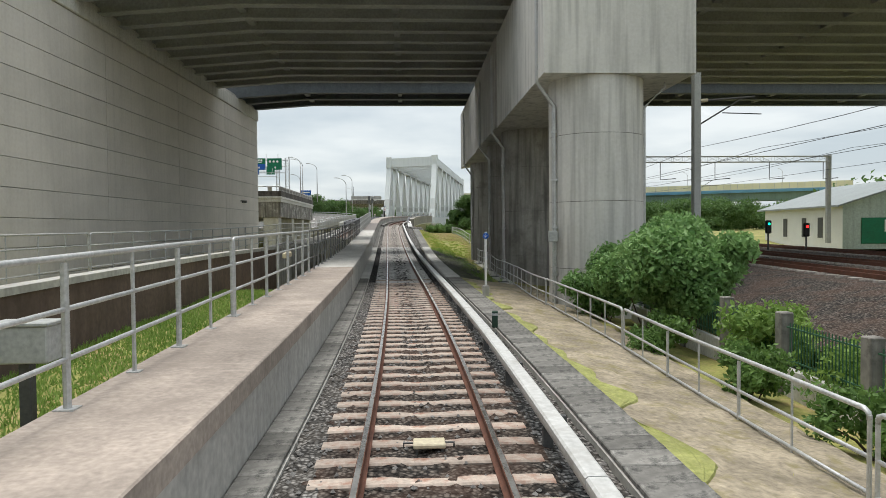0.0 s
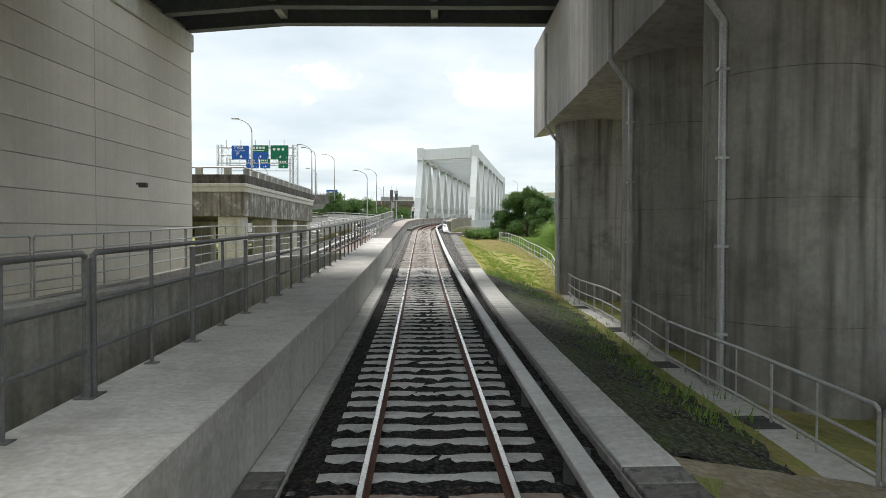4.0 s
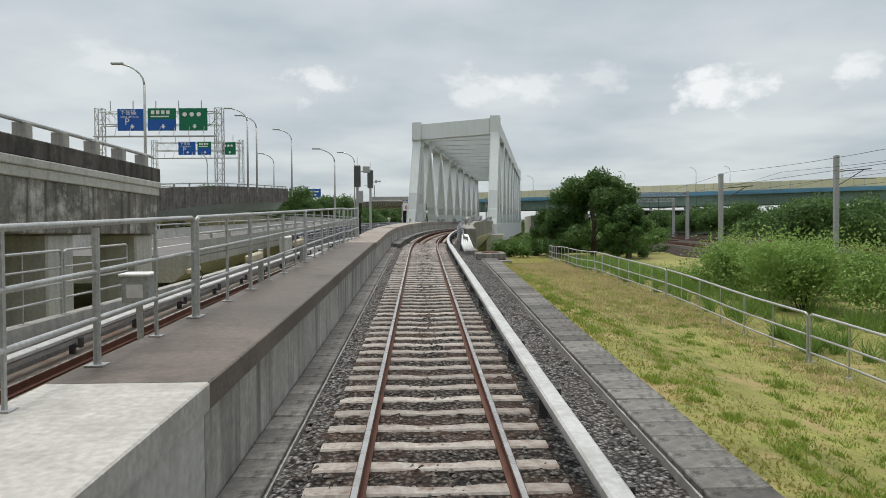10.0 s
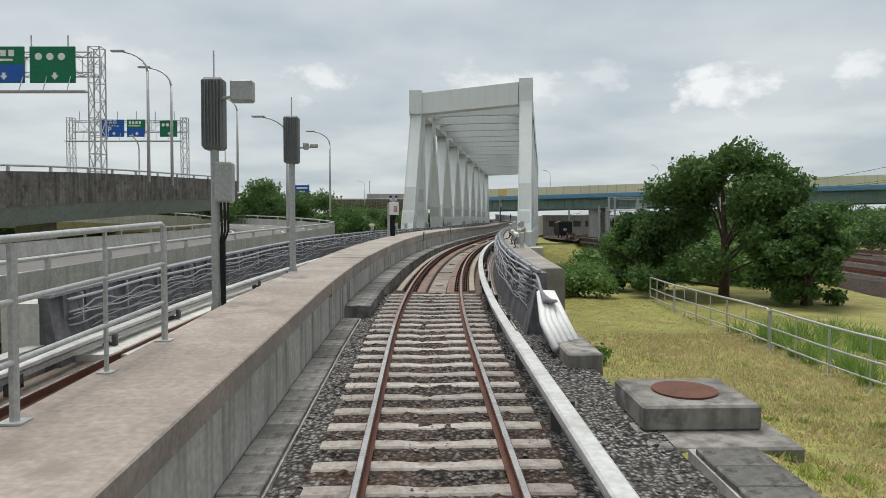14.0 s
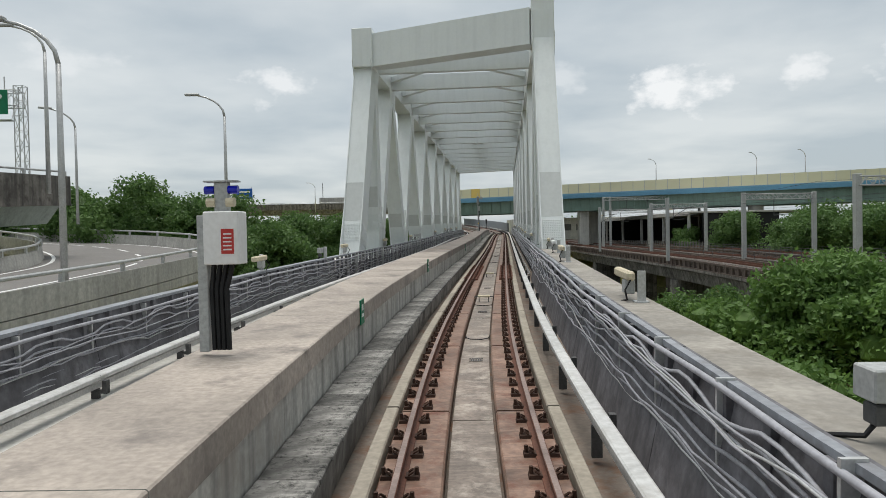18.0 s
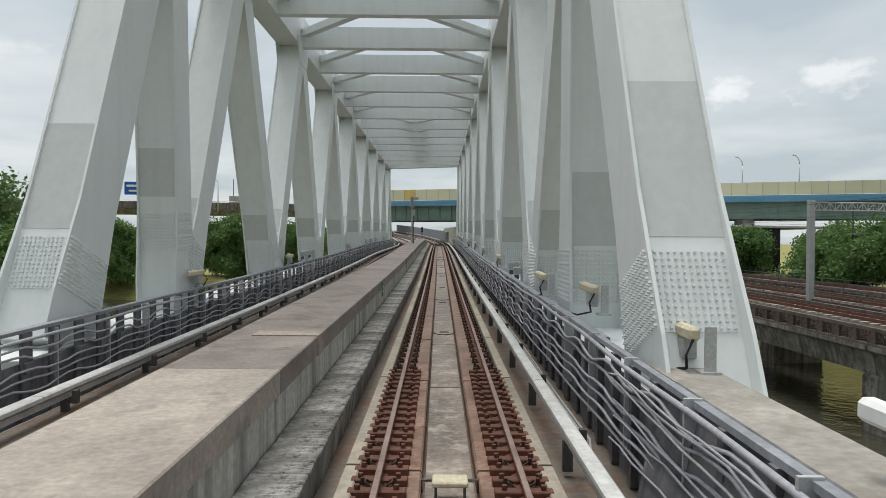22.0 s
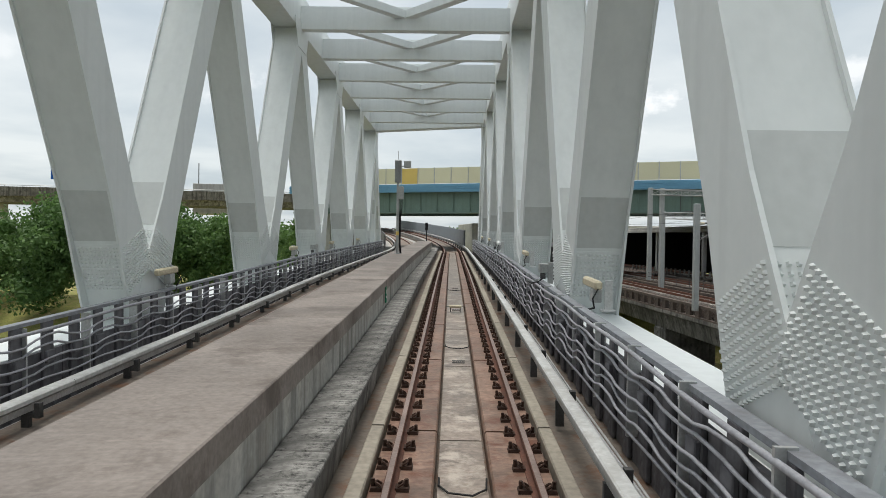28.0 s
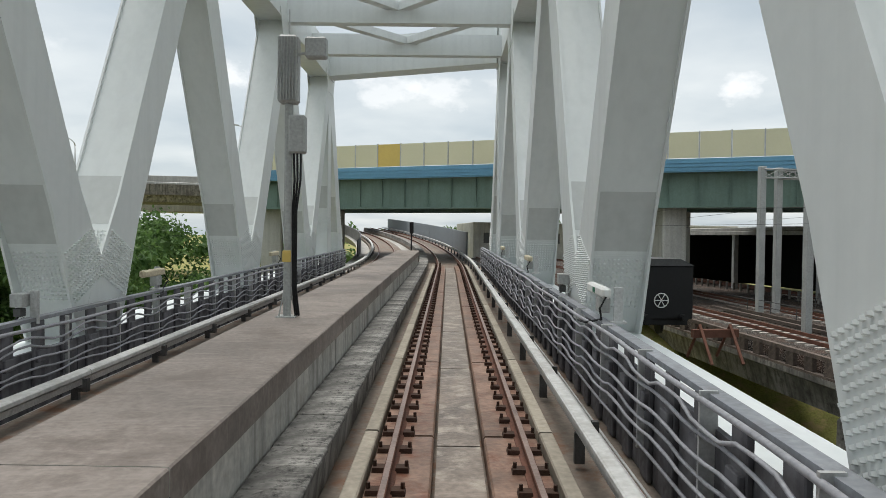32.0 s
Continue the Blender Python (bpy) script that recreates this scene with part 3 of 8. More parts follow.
def ground_z(x, y):
    u = x - line(min(max(y, -59), 419))[0]
    z = float(np.interp(y, [-60, 0, 40, 60, 80, 100, 140, 250, 420], [-0.7, -0.45, -0.15, 0.25, 1.0, 1.75, 1.9, 2.3, 2.5]))
    z -= 0.55 * smooth(3.5, 9, u) * (1 - smooth(60, 90, y))
    z -= (0.5 * smooth(-3, -5, u) - 0.45 * smooth(-3.2, -3.7, u) * (1 - smooth(26, 34, y))) + 0.8 * smooth(-5, -9, u) * smooth(40, 80, y)
    bank = line(min(max(y, -59), 419))[1] - 0.32
    z += (bank - z) * smooth(0, 3.0, u) * (1 - smooth(3.4, 6.2, u)) * smooth(52, 64, y) * (1 - smooth(98.5, 100, y))
    lawn = line(min(max(y, -59), 419))[1] + 0.3
    z += (lawn - z) * smooth(-6.6, -6.3, u) * smooth(-3.0, -3.3, u) * (1 - smooth(23, 25, y))
    z = z + (rail_z(y) - 0.75 - z) * smooth(10.8, 13.2, u) * (1 - smooth(33, 44, u))
    z += 0.12 * noise.noise(Vector((x * 0.15, y * 0.15, 0))) * smooth(3.0, 6.0, abs(u))
    d = abs(river(x, y))
    if river(x, y) > 0:
        d += 15 * smooth(16, -2, x)
    else:
        d += 14 * smooth(2, -14, x)
    d += 50 * smooth(33, 40, x)
    if abs(x) > 300 or y > 700:
        d = 99
    return z + (-3.4 - z) * (1 - smooth(34, 48, d))


def axis(cuts):
    out = []
    for a, b, d in cuts:
        out += [a + (b - a) * i / max(1, round((b - a) / d)) for i in range(max(1, round((b - a) / d)))]
    return out + [cuts[-1][1]]


def build_ground():
    xs = axis([(-2500, -300, 550), (-300, -60, 20), (-60, -14, 3), (-14, 16, 0.75), (16, 60, 3), (60, 300, 20), (300, 2500, 550)])
    ys = axis([(-400, -60, 60), (-60, 0, 6), (0, 150, 1.0), (150, 270, 3), (270, 420, 15), (420, 4500, 680)])
    mb = MB()
    vs = [(x, y, ground_z(x, y)) for y in ys for x in xs]
    n = len(xs)
    mb.add(vs, [(j * n + i, j * n + i + 1, (j + 1) * n + i + 1, (j + 1) * n + i) for j in range(len(ys) - 1) for i in range(n - 1)])
    m = mat("ground_grass", (0.31, 0.31, 0.09), 0.95, dark=0.5, big=0.5, fine=11, bump=0.7, stain=(0.36, 0.27, 0.13), detail=9, grain=0.6)
    thing("ground", mb, m, "uneven ground with green and dry grass", "ground", kind="structure", smooth=True)
    w = bpy.data.materials.new("river_water")
    w.use_nodes = True
    nn, ll = w.node_tree.nodes, w.node_tree.links
    b = nn["Principled BSDF"]
    b.inputs["Base Color"].default_value = (0.055, 0.055, 0.04, 1)
    b.inputs["Roughness"].default_value = 0.08
    nz = nn.new("ShaderNodeTexNoise"); nz.inputs["Scale"].default_value = 1.6; nz.inputs["Detail"].default_value = 4
    bp = nn.new("ShaderNodeBump"); bp.inputs["Strength"].default_value = 0.35; bp.inputs["Distance"].default_value = 0.15
    co = nn.new("ShaderNodeTexCoord")
    ll.new(co.outputs["Object"], nz.inputs["Vector"]); ll.new(nz.outputs["Fac"], bp.inputs["Height"]); ll.new(bp.outputs[0], b.inputs["Normal"])
    mb = MB()
    d, s = Vector((0.906, -0.423, 0)), Vector((0.423, 0.906, 0))
    c = Vector((9, 197, -1.6))
    mb.add([c - d * 320 - s * 52, c + d * 320 - s * 52, c + d * 320 + s * 52, c - d * 320 + s * 52], [(0, 1, 2, 3)])
    thing("water", mb, w, "dull brown-green river water with small ripples", "river", kind="structure")


build_ground()

# ---------------------------------------------------------------- own track
BALLAST_END = 110.4
RAIL_PROF = [(-0.07, -0.172), (0.07, -0.172), (0.07, -0.158), (0.012, -0.135), (0.012, -0.045), (0.036, -0.035), (0.036, -0.004), (0.03, 0.0), (-0.03, 0.0), (-0.036, -0.004), (-0.036, -0.035), (-0.012, -0.045), (-0.012, -0.135), (-0.07, -0.158)]


def build_track(name, label, y0, y1, off, drop, bright=True):
    tr = empty(name, TM(y0, off(y0), drop(y0)), label, "railway track", kind="structure")
    for s in (-0.75, 0.75):
        mb = MB()
        mb.sweep([(s + u, h) for u, h in RAIL_PROF], steps(y0, y1, 1.5), du=off, dh=drop)
        part("rail", mb, RUST, tr, "rusty steel rail")
        for a, b, m in ((y0, 104, RAILTOP), (104, y1, RAILTOP_DULL)):
            mb = MB().sweep([(s - 0.033, -0.003), (s + 0.033, -0.003), (s + 0.027, 0.003), (s - 0.027, 0.003)], steps(a, b, 1.5), du=off, dh=drop)
            part("rail_head", mb, m, tr, "worn running surface")
    return tr


track = build_track("railway_track", "rusty standard gauge rails on pale concrete sleepers and ballast", -30, 330, lambda y: 0.0, lambda y: 0.0)


def sleeper_mesh():
    """A monoblock sleeper, 2.56 m, thinner and narrower in the middle."""
    xs = [-1.28, -1.1, -0.45, -0.2, 0.2, 0.45, 1.1, 1.28]
    zt = [-0.18, -0.172, -0.17, -0.184, -0.184, -0.17, -0.172, -0.18]
    wd = [0.12, 0.125, 0.12, 0.1, 0.1, 0.12, 0.125, 0.12]
    mb = MB()
    vs = []
    for x, z, w in zip(xs, zt, wd):
        vs += [(x, -w - 0.02, -0.38), (x, -w, z - 0.02), (x, -w + 0.025, z), (x, w - 0.025, z), (x, w, z - 0.02), (x, w + 0.02, -0.38)]
    fs = []
    for i in range(len(xs) - 1):
        for j in range(5):
            fs.append((i * 6 + j, (i + 1) * 6 + j, (i + 1) * 6 + j + 1, i * 6 + j + 1))
    fs += [tuple(range(5, -1, -1)), tuple(len(vs) - 6 + j for j in range(6))]
    return mb.add(vs, fs).mesh("sleeper", SLEEPER)


def clip_mesh(slab):
    """A rail clip with its base plate and bolt, both sides of one rail."""
    mb = MB()
    for s in (-1, 1):
        mb.box(min(s * 0.05, s * 0.2), max(s * 0.05, s * 0.2), -0.075, 0.075, -0.172, -0.135, top=0.008)
        mb.tube([(s * 0.085, -0.05, -0.13), (s * 0.13, -0.045, -0.1), (s * 0.15, 0.0, -0.095), (s * 0.13, 0.045, -0.1), (s * 0.085, 0.05, -0.13)], 0.014, 5)
        if slab:
            mb.tube([(s * 0.17, 0, -0.15), (s * 0.17, 0, -0.06)], 0.022, 6)
    return mb.mesh("rail_clip", IRON)


SL, CL, CS = sleeper_mesh(), clip_mesh(False), clip_mesh(True)
SLEEPER_YS = [y for y in np.arange(0.3, BALLAST_END - 0.3, 0.62)]

# ballast bed: a rough shoulder of stone
def build_ballast():
    mb = MB()
    us = list(np.linspace(-1.75, 2.75, 46))
    ys = list(np.arange(-30, BALLAST_END + 0.1, 0.16))
    rng = np.random.default_rng(3)
    J = rng.normal(0, 0.014, (len(ys), len(us)))
    vs = []
    for j, y in enumerate(ys):
        x, z, a = line(y)
        ca, sa = math.cos(a), math.sin(a)
        for i, u in enumerate(us):
            h = -0.2 if abs(u) < 1.3 else -0.2 - 0.1 * min(1, (abs(u) - 1.3) / 0.8)
            jj = J[j, i] - 0.015 * math.exp(-((abs(u) - 0.75) / 0.15) ** 2)
            vs.append((x + u * ca, y + u * sa, z + h + jj))
    n = len(us)
    mb.add(vs, [(j * n + i, j * n + i + 1, (j + 1) * n + i + 1, (j + 1) * n + i) for j in range(len(ys) - 1) for i in range(n - 1)])
    # near-black under the road bridge, greyer on the shoulders beyond it
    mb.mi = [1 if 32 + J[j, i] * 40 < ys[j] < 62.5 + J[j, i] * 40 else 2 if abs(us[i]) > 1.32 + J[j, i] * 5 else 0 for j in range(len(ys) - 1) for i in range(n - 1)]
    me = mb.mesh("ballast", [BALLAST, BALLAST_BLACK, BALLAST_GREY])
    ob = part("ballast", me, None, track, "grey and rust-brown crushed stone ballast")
    ob["kind"] = "stuff"
    # loose stones on top
    rng = np.random.default_rng(5)
    k = 9000
    yy = rng.uniform(4, BALLAST_END, k)
    uu = np.where(rng.random(k) < 0.45, rng.uniform(-1.75, -0.9, k), rng.uniform(0.9, 2.6, k))
    mid = rng.random(k) < 0.3
    uu = np.where(mid, rng.uniform(-0.62, 0.62, k), uu)
    mb = MB()
    base = np.array([(1, 0, 0), (-1, 0, 0), (0, 1, 0), (0, -1, 0), (0, 0, 1), (0, 0, -1)], float)
    fs = [(0, 2, 4), (2, 1, 4), (1, 3, 4), (3, 0, 4), (2, 0, 5), (1, 2, 5), (3, 1, 5), (0, 3, 5)]
    for y, u in zip(yy, uu):
        if 31.5 < y < 63:
            continue
        r = rng.uniform(0.018, 0.042)
        t = rng.uniform(0, 6.28)
        h = -0.2 if abs(u) < 1.3 else -0.2 - 0.1 * min(1, (abs(u) - 1.3) / 0.8)
        p = np.array(T(y, u, h + 0.008))
        b = base * rng.uniform(0.6, 1.25, (6, 1)) * r
        c, s = math.cos(t), math.sin(t)
        b = np.stack([b[:, 0] * c - b[:, 1] * s, b[:, 0] * s + b[:, 1] * c, b[:, 2] * 0.8], 1)
        mb.add(b + p, fs)
    ob = part("loose_stones", mb, STONE, track, "loose crushed stones")
    ob["kind"] = "stuff"


build_ballast()


# third rail with its white cover
def third_rail(y0, y1, u0, drop, label, off=lambda y: 0.0):
    tr = empty("third_rail", TM(y0, u0 + off(y0), drop(y0)), label, "conductor rail", kind="structure")
    y = y0
    mb = MB()
    wide_cover = [(u0 - 0.13, 0.13), (u0 - 0.13, 0.22), (u0 - 0.1, 0.25), (u0 + 0.1, 0.25), (u0 + 0.13, 0.22), (u0 + 0.13, 0.13), (u0 + 0.11, 0.13), (u0 + 0.11, 0.215), (u0 - 0.11, 0.215), (u0 - 0.11, 0.13)]
    while y < y1 - 1:
        e = min(y1, y + 12)
        mb = MB()
        k = 0.66 if y > 100 and u0 > 0 else 0.84
        cover = [(u0 - 0.02 * (k < 0.7) + (u - u0) * k, 0.25 + (h - 0.25) * (0.5 if k < 0.7 else 0.7)) for u, h in wide_cover]
        mb.sweep(cover, steps(y, e - 0.02, 1.5), du=off, dh=drop)
        part("cover", mb, WHITE_COVER, tr, "white plastic cover")
        y = e
    mb = MB()
    mb.sweep([(u0 - 0.04, 0.02), (u0 + 0.04, 0.02), (u0 + 0.04, 0.12), (u0 - 0.04, 0.12)], steps(y0, y1, 1.5), du=off, dh=drop)
    part("conductor", mb, GALV, tr, "bare conductor bar")
    b = MB()
    b.box(-0.06, 0.06, -0.04, 0.04, -0.35, 0.02)
    b.box(-0.06, 0.22, -0.03, 0.03, -0.06, 0.0)
    b.box(0.14, 0.22, -0.05, 0.05, -0.06, 0.16)
    me = b.mesh("bracket", DARKSTEEL)
    for y in np.arange(y0 + 1, y1, 3.1):
        part("bracket", me, None, tr, m=tr.matrix_basis.inverted() @ TM(y, u0 + off(y), drop(y)), local=True)
    return tr


third_rail(-30, 330, 1.43, lambda y: 0.0, "conductor rail under a dirty white cover beside the track")

# ---------------------------------------------------------------- walkway between the tracks
WALK_H = lambda y: float(np.interp(y, [-30, 0, 20, 45, 66, 80, 92, 93.5, 112, 150, 182, 400], [0.8, 0.82, 0.86, 0.95, 1.02, 0.98, 0.94, 0.88, 0.9, 0.88, 0.86, 0.8]))
WALK_OUT = lambda y: float(np.interp(y, [-30, 10, 24, 46, 64, 90, 105, 112, 150, 400], [-3.46, -3.46, -3.48, -3.5, -3.45, -3.36, -3.3, -3.35, -3.43, -3.43]))


def build_walkway():
    wk = empty("walkway", TM(-20, -2.5, 0), "raised concrete walkway with a rust-stained top beside the track", "walkway", kind="structure")
    cuts = [-20, 2, 14, 26, 38, 50, 62, 70.5, 82, 93.5, 104, 112, 119, 126, 133, 140, 147.6, 155, 163, 171, 179, 187, 195, 203, 211, 219, 227, 235, 243]
    for a, b in zip(cuts[:-1], cuts[1:]):
        mb = MB()
        ys = steps(a + 0.008, b - 0.008, 1.5)
        k, vs = len(ys), []
        for y in ys:
            t, o = WALK_H(y), WALK_OUT(y)
            lip = 0.3 if a > 100 else 0.24
            prof = [(-2.05, -0.45), (-2.05, t - lip - 0.02), (-2.0, t - lip), (-2.0, t - 0.015), (-2.015, t), (o + 0.015, t), (o, t - 0.015), (o, t - 0.2), (o + 0.08, t - 0.2), (o + 0.08, -0.45)]
            vs += [T(y, u, h) for u, h in prof]
        n = 10
        fs = [(i * n + j, (i + 1) * n + j, (i + 1) * n + (j + 1) % n, i * n + (j + 1) % n) for i in range(k - 1) for j in range(n)]
        fs += [tuple(range(n)), tuple((k - 1) * n + j for j in range(n - 1, -1, -1))]
        mis = []
        for i in range(k - 1):
            mis += [0 if j in (2, 3, 4, 5) else 1 for j in range(n)]
        mb.add(vs, fs)
        mb.mi = mis + [1, 1]
        # sides from 26 to 70 are lightened too, against the bridge's shade
        part("walkway_slab", mb, [CONC_WALK if a < 2 or a > 147 else WALK_MID if a < 26 else WALK_PALE if a < 70 else WALK_DARK if a < 93 else WALK_MID if a < 104 else WALK_BEIGE, CONC_LIGHT if 26 <= a < 70 else WALK_SIDE if a >= 70 else CONC], wk)
    return wk


walkway = build_walkway()


def railing(name, ys, u, h, height, label, mats=GALV, group="", rails=(1.0, 0.66, 0.33), r=0.025, wide=True, bay=6):
    """Lengths of pipe railing: stout posts at both ends, thin ones between, the top rail bent down at its ends."""
    rl = empty(name, TM(ys[0], u(ys[0]), h(ys[0])), label, "railing", group)
    mbig, msm = MB(), MB()
    mbig.tube([(0, 0, 0), (0, 0, height - 0.05)], 0.036 if wide else 0.026, 8)
    mbig.box(-0.09, 0.09, -0.09, 0.09, 0.0, 0.014)
    msm.tube([(0, 0, 0), (0, 0, height)], 0.024 if wide else 0.018, 6)
    msm.box(-0.07, 0.07, -0.07, 0.07, 0.0, 0.012)
    big, sm = mbig.mesh("post", mats), msm.mesh("post", mats)
    inv = rl.matrix_basis.inverted()
    up = lambda y: Matrix.Translation(T(y, u(y), h(y))) @ Matrix.Rotation(line(y)[2], 4, "Z")
    for b0 in range(0, len(ys) - 1, bay):
        run = list(ys[b0:b0 + bay + 1])
        if b0 + bay < len(ys) - 1:
            run[-1] -= 0.13
        for i, y in enumerate(run):
            part("post", big if i % 2 == 0 or i == len(run) - 1 else sm, None, rl, m=inv @ up(y), local=True)
        a, b = run[0], run[-1]
        for k, f in enumerate(rails):
            yy = steps(a, b, 1.5)
            pts = [T(y, u(y), h(y) + height * f) for y in yy]
            if k == 0:
                at = lambda y, d: T(y, u(y), h(y) + height - d)
                pts = [at(a, 0.1), at(a + 0.02, 0.03), at(a + 0.09, 0)] + pts[1:-1] + [at(b - 0.09, 0), at(b - 0.02, 0.03), at(b, 0.1)]
            part("rail", MB().tube(pts, r * (1.25 if k == 0 else 1.0), 8), mats, rl, smooth=True)
    return rl


railing("railing", list(np.arange(-6, 24.8, 1.55)), lambda y: WALK_OUT(y) + 0.14, WALK_H, 1.38, "galvanised pipe railing with three rails on the walkway edge", group="walkway railings")
railing("railing", list(np.arange(23.6, 65.5, 1.48)), lambda y: WALK_OUT(y) + 0.14, WALK_H, 1.38, "dull dark pipe railing with three rails on the walkway edge", mats=RAIL_DULL, group="walkway railings")
railing("railing", list(np.arange(65.2, 99.5, 1.5)), lambda y: WALK_OUT(y) + 0.14, WALK_H, 1.38, "galvanised pipe railing with three rails on the walkway edge", group="walkway railings")


# the ledge between ballast and walkway: a drain with loose cover slabs
def build_left_drain():
    dr = empty("drain", TM(-20, -1.9, -0.2), "mossy concrete cover slabs over a drain at the foot of the walkway", "drain cover", kind="structure")
    mb = MB()
    mb.sweep([(-2.06, -0.5), (-1.62, -0.5), (-1.62, -0.2), (-2.06, -0.2)], steps(-20, 106, 2))
    part("drain_wall", mb, CONC, dr)
    me = MB().bevbox(-0.2, 0.2, -0.245, 0.245, -0.03, 0.035, 0.012).mesh("cover_slab", CONC_SLAB)
    inv = dr.matrix_basis.inverted()
    random.seed(4)
    pale = me.copy()
    pale.materials[0] = SLAB_PALE
    for y in np.arange(2, 106, 0.5):
        part("cover_slab", pale if 33 < y < 62 else me, None, dr, m=inv @ TM(y, -1.84, -0.17 + random.uniform(-0.006, 0.006)) @ Matrix.Rotation(random.uniform(-0.02, 0.02), 4, "Z"), local=True)
    # on the structure: a raised ledge of slabs
    lg = empty("ledge", TM(106, -1.9, 0.1), "dirty concrete ledge of short slabs along the walkway", "ledge", kind="structure")
    mb = MB()
    mb.sweep([(-2.06, -0.5), (-1.5, -0.5), (-1.45, 0.01), (-2.06, 0.01)], steps(106.2, 330, 2))
    part("ledge_wall", mb, CONC_OLD, lg)
    me = MB().bevbox(-0.3, 0.3, -0.295, 0.295, -0.02, 0.05, 0.014).mesh("ledge_slab", LEDGE)
    inv = lg.matrix_basis.inverted()
    for y in np.arange(106.5, 245, 0.6):
        part("ledge_slab", me, None, lg, m=inv @ TM(y, -1.73, 0.03 + random.uniform(-0.008, 0.008)) @ Matrix.Rotation(random.uniform(-0.03, 0.03), 4, "Z"), local=True)


# right side: cover slabs of a cable trough beside the ballast
def build_right_trough():
    dr = empty("cable_trough", TM(0, 2.8, -0.2), "row of dirty concrete trough covers beside the ballast", "cable trough", kind="structure")
    off = lambda y: float(np.interp(y, [-30, 30, 50, 70, 95, 110], [2.35, 2.4, 2.48, 2.8, 3.1, 3.2]))
    mb = MB()
    mb.sweep([(-0.36, -0.7), (0.36, -0.7), (0.36, -0.19), (-0.36, -0.19)], steps(-30, 97.4, 2), du=off)
    part("trough", mb, CONC, dr)
    me = MB().bevbox(-0.34, 0.34, -0.245, 0.245, -0.03, 0.04, 0.012).mesh("trough_cover", CONC_SLAB)
    inv = dr.matrix_basis.inverted()
    random.seed(6)
    pale = me.copy()
    pale.materials[0] = SLAB_PALE
    for y in np.arange(0, 97.2, 0.5):
        part("trough_cover", pale if 33 < y < 62 else me, None, dr, m=inv @ TM(y, off(y), -0.16 + random.uniform(-0.006, 0.006)) @ Matrix.Rotation(random.uniform(-0.015, 0.015), 4, "Z"), local=True)
    M = TM(98.9, 3.3, 0)
    bl = empty("concrete_chamber", M, "low weathered concrete chamber in the grass with a rusty round cover", "chamber")
    part("footing", MB().bevbox(-0.85, 0.95, -1.2, 0.85, -1.4, -0.3, 0.03), CONC_OLD, bl, local=True)
    part("chamber_body", MB().bevbox(-0.75, 0.72, -0.62, 0.7, -0.3, 0.02, 0.03), CONC_OLD, bl, local=True)
    part("cover", MB().tube([(0, 0.05, 0.02), (0, 0.05, 0.045)], 0.42, 24), RUST, bl, "rusty round iron cover", local=True)


# ---------------------------------------------------------------- slab track on the structure
def build_slab_track():
    sb = empty("slab_track", TM(BALLAST_END, 0, -0.4), "rust-stained concrete slab track with plinths under the rails", "track slab", kind="structure")
    mb = MB()
    mb.sweep([(-2.1, -0.7), (2.25, -0.7), (2.25, -0.42), (-2.1, -0.42)], steps(BALLAST_END - 8, 330, 2))
    part("deck", mb, CONC_WET, sb)
    cuts = list(np.arange(BALLAST_END, 246, 4.6))
    for a, b in zip(cuts[:-1], cuts[1:]):
        mb = MB()
        mb.sweep([(-0.27, -0.43), (0.27, -0.43), (0.27, -0.3), (-0.27, -0.3)], steps(a + 0.02, b - 0.02, 1.6))
        part("centre_slab", mb, CONC_MID, sb)
        for s in (-1, 1):
            mb = MB()
            pr = [(s * 0.31, -0.43), (s * 0.31, -0.2), (s * 0.33, -0.175), (s * 0.95, -0.175), (s * 0.97, -0.2), (s * 0.97, -0.43)]
            mb.sweep(pr, steps(a + 0.03, b - 0.03, 1.6))
            part("plinth", mb, CONC_RUST, sb)
            mb = MB()
            pr = [(s * 1.0, -0.43), (s * 1.0, -0.13), (s * 1.015, -0.11), (s * 1.16, -0.11), (s * 1.175, -0.13), (s * 1.175, -0.43)]
            mb.sweep(pr, steps(a + 0.03, b - 0.03, 1.6))
            part("guard_kerb", mb, CONC_EDGE, sb)
    return sb


slab = build_slab_track()


# ---------------------------------------------------------------- second track, lower and to the left
U2 = lambda y: float(np.interp(y, [-30, 22, 45, 60, 85, 100, 118, 400], [-8.1, -8.1, -6.9, -6.6, -6.1, -5.4, -4.85, -4.85]))
H2 = lambda y: float(np.interp(y, [-30, 60, 100, 120, 400], [-0.5, -0.5, -0.4, -0.3, -0.3]))


